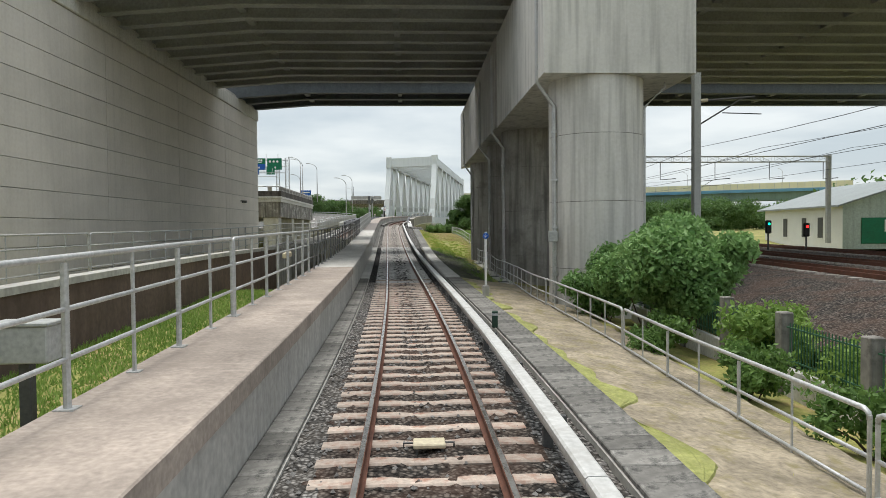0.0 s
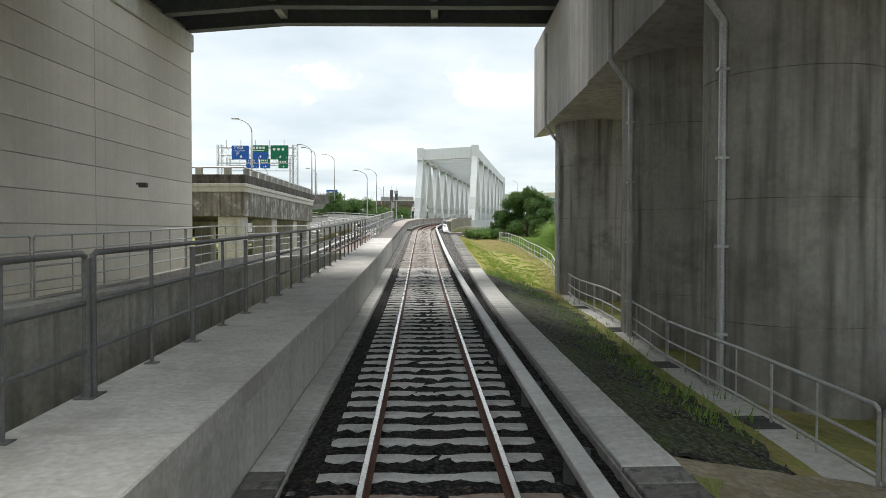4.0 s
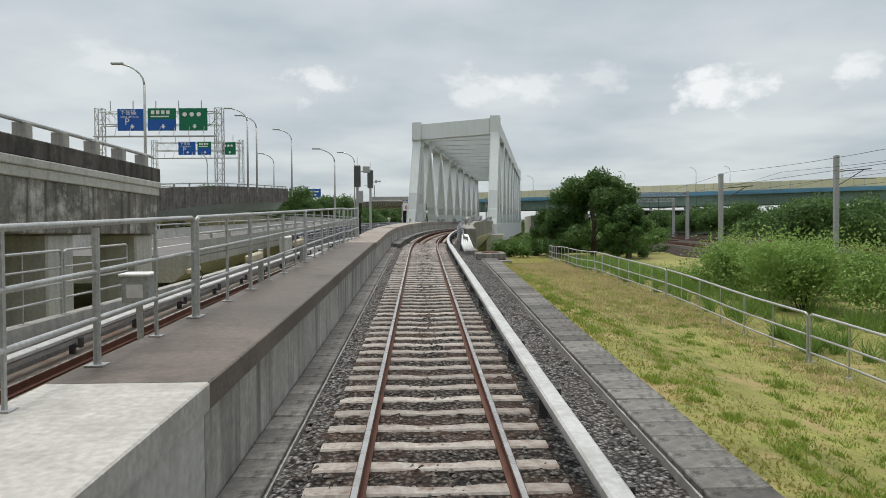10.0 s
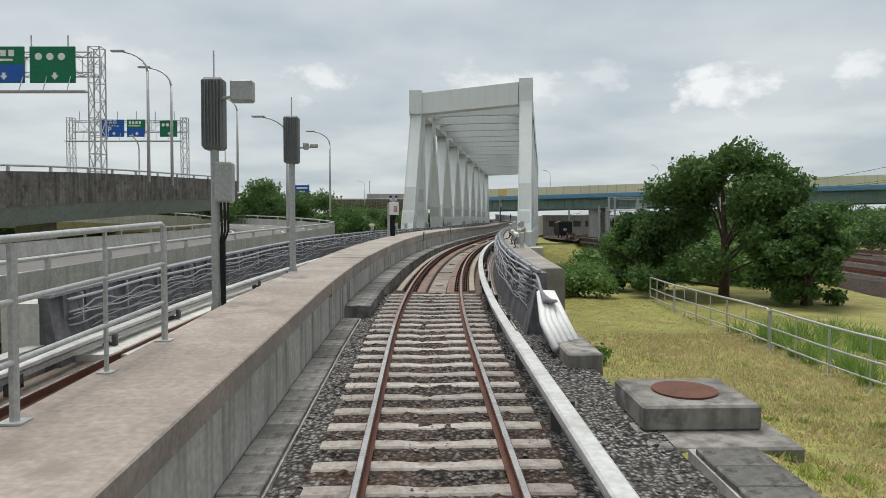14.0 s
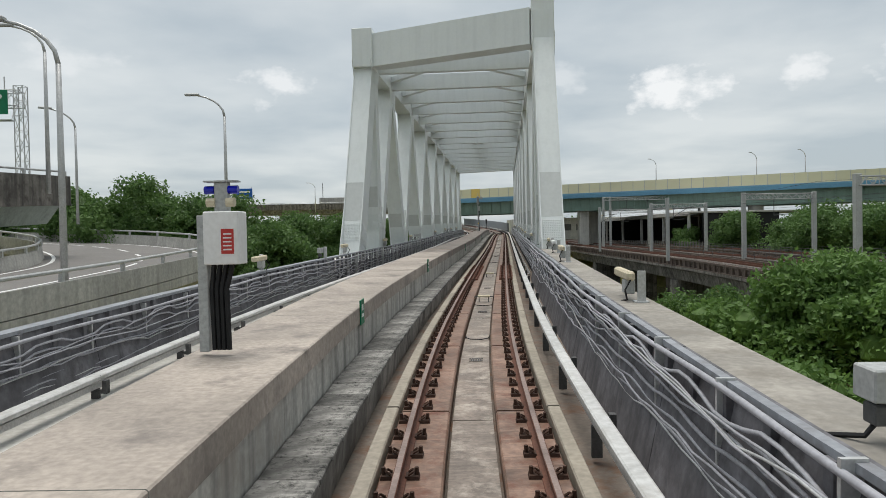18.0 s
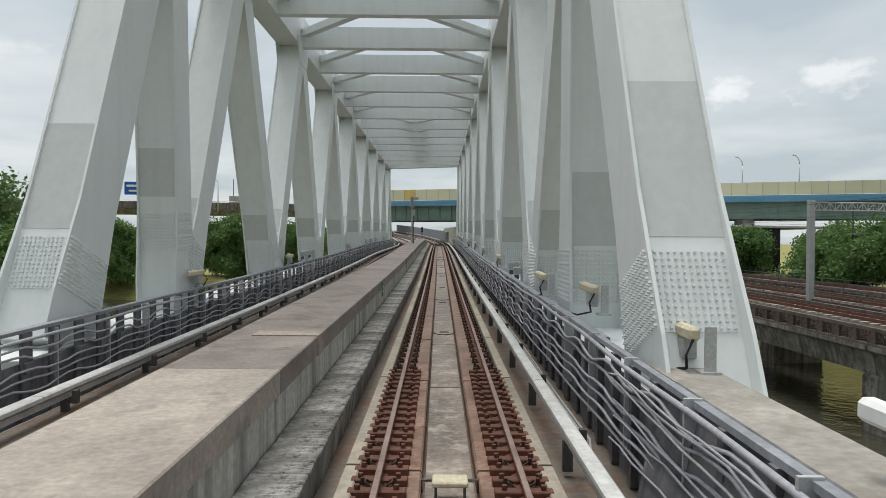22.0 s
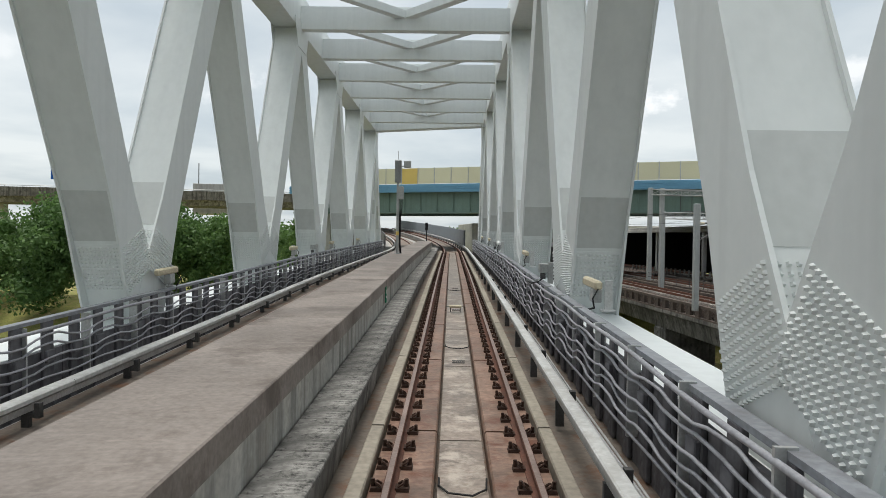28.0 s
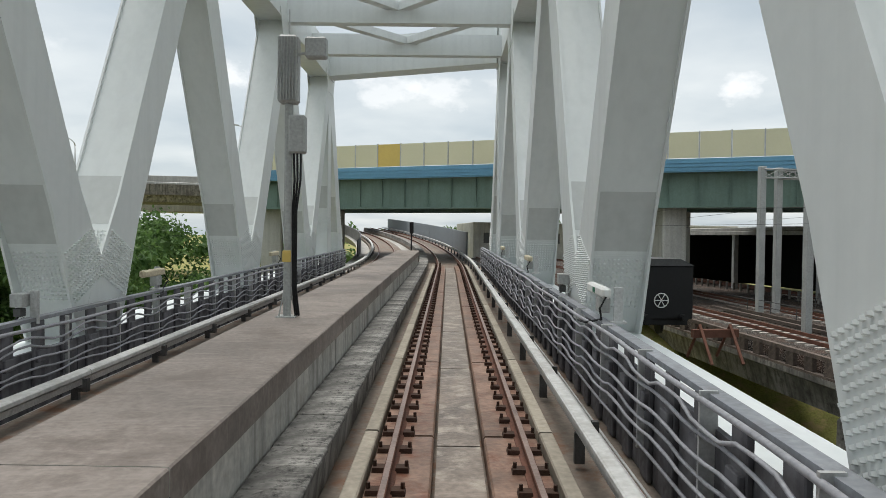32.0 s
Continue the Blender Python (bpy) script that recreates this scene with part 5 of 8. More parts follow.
def ribbon(mb, pts, prof, mi=0):
    """Carries a profile of (right, up) corners along a free curve."""
    n, k = len(prof), len(pts)
    vs = []
    for i, p in enumerate(pts):
        d = pts[min(i + 1, k - 1)] - pts[max(i - 1, 0)]
        d.z = 0
        d.normalize()
        r = Vector((d.y, -d.x, 0))
        vs += [p + r * a + Vector((0, 0, b)) for a, b in prof]
    fs = [(i * n + j, (i + 1) * n + j, (i + 1) * n + (j + 1) % n, i * n + (j + 1) % n) for i in range(k - 1) for j in range(n)]
    fs += [tuple(range(n)), tuple((k - 1) * n + j for j in range(n - 1, -1, -1))]
    return mb.add(vs, fs, mi)


def road_viaduct(name, pts, w, depth, label, matd, piers=(), guard=True, paint=CONC_BLACK):
    rv = empty(name, Matrix.Translation(pts[0]), label, "viaduct")
    c = along(pts, 3)
    part("deck", ribbon(MB(), c, [(-w / 2, -0.35), (-w / 2 + 1.2, -depth), (w / 2 - 1.2, -depth), (w / 2, -0.35), (w / 2, 0), (-w / 2, 0)]), matd, rv)
    part("road_surface", ribbon(MB(), c, [(-w / 2 + 0.3, 0.004), (w / 2 - 0.3, 0.004), (w / 2 - 0.3, 0.03), (-w / 2 + 0.3, 0.03)]), ASPHALT, rv)
    for s in (-1, 1):
        part("parapet", ribbon(MB(), c, [(s * (w / 2 - 0.25), 0.03), (s * w / 2, 0.03), (s * w / 2, 0.72), (s * (w / 2 - 0.12), 0.72)]), paint, rv)
        if paint is CONC_BLACK:
            part("fascia", ribbon(MB(), c, [(s * (w / 2 + 0.004), -0.95), (s * (w / 2 + 0.2), -0.95), (s * (w / 2 + 0.2), 0.74), (s * (w / 2 + 0.004), 0.74)]), CONC_FASCIA, rv, "soot-stained edge beam")
        if guard:
            mb = MB()
            cc = [p + Vector((0, 0, 1.02)) for p in c]
            rr = []
            for i, p in enumerate(cc):
                d = cc[min(i + 1, len(cc) - 1)] - cc[max(i - 1, 0)]
                d.z = 0
                d.normalize()
                rr.append(p + Vector((d.y, -d.x, 0)) * s * (w / 2 - 0.1))
            mb.tube(rr, 0.06, 8)
            g = part("guard_rail", mb, GALV, rv, "round steel guard rail")
            me = MB().box(-0.06, 0.06, -0.06, 0.06, -0.35, 0.02).mesh("guard_post", GALV)
            for p in rr[::1]:
                part("guard_post", me, None, g, m=Matrix.Translation(p))
    for i in piers:
        p = c[min(len(c) - 1, i)]
        mb = MB()
        mb.bevbox(p.x - 0.9, p.x + 0.9, p.y - 0.9, p.y + 0.9, -2, p.z - depth, 0.1)
        part("pier", mb, CONC, rv)
    return rv


# the near block: end of a ramp, with a square front
def build_ramp_end():
    rv = empty("ramp_end", Matrix.Translation((-18, 80, 0)), "heavily weathered concrete end of a road ramp on square columns", "viaduct")
    part("deck", MB().bevbox(-34, -12.5, 69.0, 92.2, 3.9, 5.72, 0.04), CONC_RAMP, rv)
    part("ledge", MB().bevbox(-34, -12.36, 68.86, 92.3, 5.72, 5.96, 0.03), CONC_LIGHT, rv, "pale drip ledge")
    part("ledge", MB().bevbox(-34, -12.42, 68.92, 92.24, 5.42, 5.718, 0.02), CONC_LIGHT, rv, "pale band under the ledge")
    part("road_surface", MB().bevbox(-33.6, -12.8, 69.3, 92.2, 5.95, 5.99, 0.01), ASPHALT, rv)
    part("parapet", MB().bevbox(-12.75, -12.4, 68.9, 92.3, 5.96, 6.5, 0.03), CONC_BLACK, rv)
    part("parapet", MB().bevbox(-34, -12.76, 68.9, 69.25, 5.96, 6.5, 0.03), CONC_BLACK, rv)
    for a, b in (((-12.58, 69.1), (-12.58, 92)), ((-34, 69.08), (-12.6, 69.08))):
        mb = MB()
        mb.tube([(*a, 6.95), (*b, 6.95)], 0.06, 8)
        g = part("guard_rail", mb, GALV, rv, "round steel guard rail")
        n = 12
        me = MB().bevbox(-0.24, 0.16, -0.16, 0.16, -0.98, -0.02, 0.02).mesh("guard_post", CONC)
        for i in range(n):
            t = (i + 0.5) / n
            part("guard_post", me, None, g, m=Matrix.Translation((a[0] + (b[0] - a[0]) * t, a[1] + (b[1] - a[1]) * t, 6.95)))
    for x, y in ((-13.5, 70.0), (-13.5, 78), (-13.5, 85.5), (-13.5, 91.5), (-22, 70), (-22, 80), (-30, 70), (-22, 90)):
        part("column", MB().bevbox(x - 0.75, x + 0.75, y - 0.75, y + 0.75, -2, 3.9, 0.06), CONC_LIGHT, rv)


build_ramp_end()
PALE_GREEN = mat("pale_green_paint", (0.42, 0.48, 0.44), 0.55, dark=0.85, big=0.4, fine=8, bump=0.04, streak=0.3)
road_viaduct("highway_viaduct", [(-28.9, 92, 5.3), (-28.8, 110, 6.2), (-28.5, 130, 7.75), (-28.0, 157, 9.3)], 13.5, 2.0, "weathered highway viaduct with a pale green girder and guard rail", PALE_GREEN, piers=(6, 14))
road_viaduct("loop_ramp", [(-17, 96, 2.9), (-17, 112, 3.5), (-16.6, 128, 4.1), (-15.6, 142, 4.6), (-16.4, 154, 5.1), (-22.5, 163, 5.8), (-34, 167.5, 6.4), (-62, 169, 7.3)], 9.6, 1.2, "curved grey highway ramp with white lines and a stained kerb wall", CONC, piers=(8, 14, 20, 26), paint=CONC)
rl = along([(-17, 96, 2.93), (-17, 112, 3.53), (-16.6, 128, 4.13), (-15.6, 142, 4.63), (-16.4, 154, 5.13), (-22.5, 163, 5.83), (-34, 167.5, 6.43), (-62, 169, 7.33)], 1.5)
mb = MB()
for o in (-4.1, 0.3, 3.9):
    ribbon(mb, rl, [(o - 0.09, 0.004), (o + 0.09, 0.004), (o + 0.09, 0.012), (o - 0.09, 0.012)])
thing("road_markings", mb, WHITE, "worn white lane lines on the ramp", "road marking", kind="structure")


# ---------------------------------------------------------------- cross viaduct with noise panels beyond the bridge
VA, VB = Vector((12.7, 253.9, 0)), Vector((55.1, 229.7, 0))
VD = (VB - VA).normalized()
VN = Vector((-VD.y, VD.x, 0))


def build_cross_viaduct():
    cv = empty("cross_viaduct", Matrix.Translation((20, 250, 0)), "green and blue steel road viaduct with cream noise panels", "viaduct")
    def P(s, n, z):
        p = VA + VD * s + VN * n
        return Vector((p.x, p.y, z))
    def slab(s0, s1, n0, n1, z0, z1):
        return MB().add([P(s, n, z) for z in (z0, z1) for s, n in ((s0, n0), (s1, n0), (s1, n1), (s0, n1))], [(3, 2, 1, 0), (4, 5, 6, 7), (0, 1, 5, 4), (1, 2, 6, 5), (2, 3, 7, 6), (3, 0, 4, 7)])
    s0, s1 = -15, 260
    part("girder", slab(s0, s1, 1.0, 1.5, 10.4, 12.7), GREEN_GIRDER, cv)
    part("girder", slab(s0, s1, 12.5, 13, 10.4, 12.7), GREEN_GIRDER, cv)
    part("flange", slab(s0, s1, 0.8, 1.7, 10.3, 10.42), GREEN_GIRDER, cv)
    part("deck", slab(s0, s1, 0.3, 14, 12.7, 13.1), SOFFIT, cv)
    part("fascia", slab(s0, s1, 0.0, 0.3, 12.65, 13.55), BLUE_GIRDER, cv)
    for z in (12.75, 13.0, 13.25):
        part("fascia_rib", slab(s0, s1, -0.05, 0.0, z, z + 0.07), BLUE_GIRDER, cv)
    for s in np.arange(-14, 130, 2.0):
        part("stiffener", slab(s - 0.02, s + 0.02, 0.82, 1.0, 10.45, 12.65), GREEN_GIRDER, cv)
    part("abutment", MB().bevbox(6.2, 10.2, 258, 272, -1, 10.25, 0.1), CONC_OLD, cv, "dark stained concrete abutment")
    part("parapet", slab(s0, s1, 13.7, 14, 13.1, 14.4), CONC_LIGHT, cv)
    for i, s in enumerate(np.arange(-14, 130, 2.0)):
        part("noise_panel", slab(s + 0.05, s + 1.95, 0.05, 0.12, 13.6, 15.35), YELLOW if i == 7 else YELLOW_PANEL, cv)
    for s in np.arange(-14, 131, 2.0):
        part("panel_post", slab(s - 0.04, s + 0.04, 0.02, 0.16, 13.55, 15.4), GALV, cv)
    for s in (-12, 22, 52, 90):
        for n in (3, 11):
            c = P(s, n, 0)
            part("pier", MB().bevbox(c.x - 0.9, c.x + 0.9, c.y - 0.9, c.y + 0.9, -2, 10.4, 0.1), CONC_LIGHT, cv)


build_cross_viaduct()


# ---------------------------------------------------------------- trees and grass
FU = lambda y: float(np.interp(y, [-10, 8, 20, 27, 45, 55, 62, 72, 100, 125], [4.5, 4.6, 5.0, 5.05, 6.2, 6.6, 7.2, 8.6, 9.0, 9.2]))
def leaf_cloud(rng, blobs, n, size, mb, heart=0.5, wisp=0.35):
    """n small leaf quads spread over lumpy blobs (x, y, z, radius)."""
    # a dense heart in each lump, so that the crown is not seen through
    for bx, by, bz, br in blobs:
        r0 = heart * br
        ring = [(0, 0, 1)] + [(math.cos(a + k) * s, math.sin(a + k) * s, z) for k, (s, z) in enumerate(((0.85, 0.45), (0.85, -0.45))) for a in (0, 1.26, 2.51, 3.77, 5.03)] + [(0, 0, -1)]
        vs = [(bx + x * r0 * rng.uniform(0.8, 1.15), by + y * r0 * rng.uniform(0.8, 1.15), bz + z * r0 * rng.uniform(0.7, 1.0)) for x, y, z in ring]
        fs = [(0, 1 + i, 1 + (i + 1) % 5) for i in range(5)] + [(11, 6 + (i + 1) % 5, 6 + i) for i in range(5)] + [(1 + i, 6 + i, 6 + (i + 1) % 5, 1 + (i + 1) % 5) for i in range(5)]
        mb.add(vs, fs)
    w = np.array([b[3] ** 2 for b in blobs])
    pick = rng.choice(len(blobs), n, p=w / w.sum())
    B = np.array(blobs)[pick]
    d = rng.normal(size=(n, 3))
    d /= np.linalg.norm(d, axis=1)[:, None]
    r = rng.random(n) ** 0.35 * (0.75 + wisp * rng.random(n) ** (1 + wisp))
    c = B[:, :3] + d * (B[:, 3] * r)[:, None] * np.array([1, 1, 0.8])
    a = rng.normal(size=(n, 3)) + d * 0.6
    a[:, 2] += 0.3
    a /= np.linalg.norm(a, axis=1)[:, None]
    t = np.cross(a, rng.normal(size=(n, 3)))
    t /= np.linalg.norm(t, axis=1)[:, None]
    b = np.cross(a, t)
    s = size * rng.uniform(0.6, 1.4, n)[:, None]
    o = len(mb.v)
    V = np.stack([c - t * s, c + b * s * 0.55 + a * s * 0.15, c + t * s, c - b * s * 0.55 + a * s * 0.15], 1).reshape(-1, 3)
    mb.v.extend(map(tuple, V.tolist()))
    mb.f.extend((o + 4 * i, o + 4 * i + 1, o + 4 * i + 2, o + 4 * i + 3) for i in range(n))
    mb.mi.extend([0] * n)


def leaf_mesh(mb, name, m):
    me = bpy.data.meshes.new(name)
    me.from_pydata(mb.v, [], mb.f)
    me.materials.append(m)
    me.update()
    return me


def bush(x, y, r, h, label, leaf=LEAF_MID, n=2500, size=0.09, z=None, seed=0, heart=0.5, wisp=0.35):
    rng = np.random.default_rng(seed + int(x * 7 + y * 13) % 1000)
    z = ground_z(x, y) if z is None else z
    blobs = []
    for i in range(12):
        a, q = rng.uniform(0, 6.28), r * rng.uniform(0.1, 0.75)
        blobs.append((math.cos(a) * q, math.sin(a) * q, h * rng.uniform(0.2, 0.72), r * rng.uniform(0.28, 0.5)))
    mb = MB()
    leaf_cloud(rng, blobs, n, size, mb, heart, wisp)
    ob = empty("bush", Matrix.Translation((x, y, z)), label, "bush", "bushes")
    for i in range(6):
        b = blobs[i]
        part("stem", MB().tube([(0.05 * i - 0.12, 0, -0.2), (b[0] * 0.5, b[1] * 0.5, b[2] * 0.6), (b[0], b[1], b[2])], 0.03, 5, r1=0.01), BARK, ob, local=True)
    part("foliage", leaf_mesh(mb, "foliage", leaf), None, ob, local=True)
    return ob


# the big tree right of the line and the shrubs at the fence
def dome_tree(x, y, r, h, label, n=15000, size=0.11, seed=1, leaf=LEAF_DARK):
    """A tree whose crown comes down to the ground, lumpy and uneven."""
    rng = np.random.default_rng(seed)
    z = ground_z(x, y)
    ob = empty("tree", Matrix.Translation((x, y, z)), label, "tree", "trees")
    mb = MB()
    mb.tube([(0, 0, -0.5), (0.1, 0.1, h * 0.3), (0.0, 0.2, h * 0.7)], 0.28, 8, r1=0.08)
    blobs = []
    for i in range(46):
        t = rng.random() ** 0.7
        e = math.sqrt(max(0.05, 1 - (t * 1.02 - 0.22) ** 2 / 0.72))
        a, q = rng.uniform(0, 6.28), r * e * rng.uniform(0.35, 0.92)
        b = (math.cos(a) * q, math.sin(a) * q, h * (0.08 + 0.8 * t), r * rng.uniform(0.16, 0.32))
        blobs.append(b)
        if i % 4 == 0:
            mb.tube([(0.05, 0.1, b[2] * 0.5), (b[0] * 0.5, b[1] * 0.5, b[2] * 0.8), b[:3]], 0.08, 5, r1=0.02)
    lm = MB()
    leaf_cloud(rng, blobs, n, size, lm)
    part("trunk", mb, BARK, ob, local=True)
    part("crown", leaf_mesh(lm, "crown", leaf), None, ob, local=True)


dome_tree(12.0, 123.5, 4.4, 7.6, "large rounded dark green tree in the meadow", 42000, 0.1)
dome_tree(13.9, 119.5, 2.3, 4.3, "smaller dark green tree beside a large one", 20000, 0.1, seed=3)
dome_tree(9.0, 127, 2.4, 4.6, "smaller dark green tree beside a large one", 14000, 0.1, seed=5)
for x, y, r, h in ((10.5, 93, 1.8, 2.4), (11.2, 88.0, 2.0, 2.7), (12.6, 77.5, 2.4, 3.2), (13.0, 81.0, 2.2, 2.7), (12.9, 85.5, 2.1, 2.5), (12.7, 91.5, 1.9, 2.4), (12.9, 73.5, 1.8, 2.2)):
    bush(x, y, r, h, "bright green wispy shrub at the fence", LEAF_FEATHER, 17000, 0.055, heart=0.15, wisp=1.5)
bush(7.3, 21.3, 2.5, 4.9, "broad-leaved green shrub beside the pier", LEAF_SHRUB, 30000, 0.085, heart=0.25)
bush(7.8, 18.6, 2.2, 4.6, "broad-leaved green shrub beside the pier", LEAF_SHRUB, 26000, 0.085, heart=0.25)
bush(6.6, 23.6, 1.6, 3.4, "broad-leaved green shrub beside the pier", LEAF_SHRUB, 11000, 0.08, heart=0.25)
bush(7.4, 14.6, 1.3, 2.0, "yellow-green creeper on the fence", LEAF_LIGHT, 3400, 0.07)
bush(8.6, 10.5, 1.5, 1.6, "yellow-green creeper on the fence", LEAF_LIGHT, 3000, 0.07)
for x, y, r, h in ((6.2, 12.6, 0.9, 1.2), (6.4, 9.2, 1.0, 1.3), (6.0, 16.4, 0.9, 1.3), (7.9, 12.4, 1.2, 1.5), (8.9, 16.0, 1.4, 2.0), (7.4, 6.4, 1.2, 1.5), (9.4, 7.6, 1.4, 1.2)):
    bush(x, y, r, h, "tangled creeper over the fence foot", LEAF_MID if r < 1.1 else LEAF_LIGHT, 2600, 0.06, heart=0.3)
bush(9.6, 56, 1.4, 1.4, "green weeds behind the pier", LEAF_LIGHT, 1500, 0.09)
bush(1.55, 106.8, 0.7, 0.9, "low green weeds beside the parapet", LEAF_MID, 900, 0.07)
for x, y, r, h in ((5.0, 124, 2.0, 1.6), (6.5, 129, 2.2, 1.6), (11, 133, 3, 2.6), (14, 139, 3.5, 3.2), (9, 137, 2.6, 2.2)):
    bush(x, y, r, h, "low green undergrowth by the viaduct", LEAF_MID, 2600, 0.1)


# woods: rows of crowns too far to count
def woods(name, spots, label, leaf=LEAF_DARK, n=900, size=0.3):
    rng = np.random.default_rng(len(spots))
    mb = MB()
    for x, y, z, r, h in spots:
        blobs = []
        for i in range(9):
            a, q = rng.uniform(0, 6.28), r * rng.uniform(0.1, 0.8)
            blobs.append((x + math.cos(a) * q, y + math.sin(a) * q, z + h * rng.uniform(0.15, 0.78), r * rng.uniform(0.35, 0.6)))
        leaf_cloud(rng, blobs, n, size, mb, 0.4)
    thing(name, leaf_mesh(mb, name, leaf), None, label, "woods", kind="stuff")


random.seed(5)
R_ = random.uniform
spots = []
for i in range(36):   # left bank wood, near the bridge
    x, y = R_(-46, -18), R_(171, 180)
    spots.append((x, y, 0.5, R_(2.5, 4), R_(10.5, 13.5)))
for i in range(30):
    x, y = R_(-66, -46), R_(174, 192)
    spots.append((x, y, 0.5, R_(3, 4.5), R_(10, 13.5)))
for i in range(16):
    x, y = R_(-13, -9), R_(160, 168)
    spots.append((x, y, 0.0, R_(1.8, 2.6), R_(7.6, 9.0)))
woods("woods", spots, "dense dark green riverside trees", n=4600, size=0.15)
spots = [(R_(-80, 3), R_(238, 268), 0.0, R_(3, 5), R_(10.5, 13.5)) for i in range(80)]
woods("woods", spots, "tall dense green trees on the far river bank", n=3200, size=0.2)
spots = [(R_(43, 80), R_(120, 180), 1.8, R_(3, 5), R_(5, 7.5)) for i in range(45)]
woods("woods", spots, "green trees beyond the railway", n=3200, size=0.19)
spots = [(R_(44.5, 84), R_(182, 218), 2.6, R_(3, 4.6), R_(5.5, 8)) for i in range(40)] + [(R_(42.4, 45), R_(222, 226), 3.0, 2.0, R_(4.5, 5.5)) for i in range(3)]
woods("woods", spots, "green trees beyond the railway", n=3600, size=0.18)
spots = [(R_(14, 20), R_(128, 142), 0.5, R_(2.0, 3.0), R_(4.0, 5.4)) for i in range(16)]
woods("thicket", spots, "green thicket on the near river bank", LEAF_MID, n=2600, size=0.1)
bush(12.9, 146.2, 2.9, 6.6, "olive-green straggling shrub on the river bank", LEAF_DARK, 22000, 0.085, z=-1.0, heart=0.3)
bush(10.2, 135.0, 3.0, 5.6, "lush bright green shrub beside the viaduct", LEAF_MID, 26000, 0.1, z=0.6, heart=0.35)
bush(12.6, 132.6, 2.8, 5.6, "lush bright green shrub beside the viaduct", LEAF_MID, 22000, 0.1, z=0.8, heart=0.35)
spots = [(R_(-160, 160), R_(330, 420), 1.0, R_(6, 9), R_(7, 12)) for i in range(50)] + [(R_(60, 140), R_(40, 130), 1.0, R_(5, 7), R_(6, 9)) for i in range(30)]
woods("woods", spots, "far belt of green trees", n=500, size=0.5)


def grass(name, n, area, label, m=GRASS, hmin=0.04, hmax=0.13):
    rng = np.random.default_rng(n)
    mb = MB()
    for _ in range(n):
        y, u = area(rng)
        p = T(y, u, 0)
        z = ground_z(p.x, p.y) - 0.02
        for k in range(3):
            a, h, w = rng.uniform(0, 6.28), rng.uniform(hmin, hmax), rng.uniform(0.01, 0.025)
            ox, oy = p.x + rng.normal(0, 0.06), p.y + rng.normal(0, 0.06)
            dx, dy = math.cos(a) * w, math.sin(a) * w
            lx, ly = rng.normal(0, h * 0.4), rng.normal(0, h * 0.4)
            mb.add([(ox - dx, oy - dy, z), (ox + dx, oy + dy, z), (ox + lx, oy + ly, z + h)], [(0, 1, 2)])
    thing(name, leaf_mesh(mb, name, m), None, label, "grass", kind="stuff")


def tufts(name, n, area, label, m, hmin, hmax, blades=34):
    """Clumps of taller blades standing apart."""
    rng = np.random.default_rng(n + 1)
    mb = MB()
    for _ in range(n):
        y, u = area(rng)
        p = T(y, u, 0)
        z = ground_z(p.x, p.y) - 0.02
        r = rng.uniform(0.05, 0.14)
        for k in range(blades):
            a, h, w = rng.uniform(0, 6.28), rng.uniform(hmin, hmax), rng.uniform(0.008, 0.02)
            ox, oy = p.x + rng.normal(0, r), p.y + rng.normal(0, r)
            dx, dy = math.cos(a) * w, math.sin(a) * w
            mb.add([(ox - dx, oy - dy, z), (ox + dx, oy + dy, z), (ox + rng.normal(0, h * 0.5), oy + rng.normal(0, h * 0.5), z + h)], [(0, 1, 2)])
    thing(name, leaf_mesh(mb, name, m), None, label, "grass", kind="stuff")


grass("grass", 60000, lambda r: (r.uniform(52, 125), r.uniform(3.4, 13)), "patchy green and straw-coloured grass beside the track", hmin=0.02, hmax=0.06)
grass("grass", 9000, lambda r: (r.uniform(3, 23), r.uniform(-6.2, -3.5)), "bright green grass strip below the walkway", LEAF_LIGHT)
tufts("grass_tufts", 620, lambda r: (r.triangular(60, 62, 108), r.uniform(3.6, 8.6)), "bright green grass tufts in the meadow", TUFT, 0.04, 0.12, 70)
tufts("grass_tufts", 320, lambda r: (r.uniform(60, 112), r.uniform(9.2, 13)), "tall pale grass behind the fence", LEAF_LIGHT, 0.3, 0.8, 60)
grass("dry_grass", 9000, lambda r: (r.uniform(84, 112), r.normal(6.6, 1.4)), "straw-coloured dry grass patches", STRAW, 0.05, 0.14)
grass("dry_grass", 5000, lambda r: (lambda y: (y, FU(y) - 0.5 + r.normal(0, 0.35)))(r.uniform(56, 112)), "straw-coloured dry grass along the fence", STRAW, 0.04, 0.12)


# ---------------------------------------------------------------- railings and fences on the right
def FH(y):
    p = T(y, FU(y), 0)
    return ground_z(p.x, p.y) - line(y)[1]


railing("railing", list(np.arange(-2, 60, 1.5)), FU, FH, 1.1, "weathered grey pipe fence on a concrete edge", mats=GALV, wide=False, group="right fences", rails=(1.0, 0.55, 0.2))
railing("railing", list(np.arange(60.8, 124, 1.6)), FU, FH, 1.1, "thin grey pipe fence in the grass", mats=GALV, wide=False, group="right fences", rails=(1.0, 0.55, 0.2))

build_left_drain()
build_right_trough()
SLW, SLR = SL.copy(), SL.copy()
SLW.materials[0], SLR.materials[0] = SLEEPER_WHITE, SLEEPER_RED
inv = track.matrix_basis.inverted()
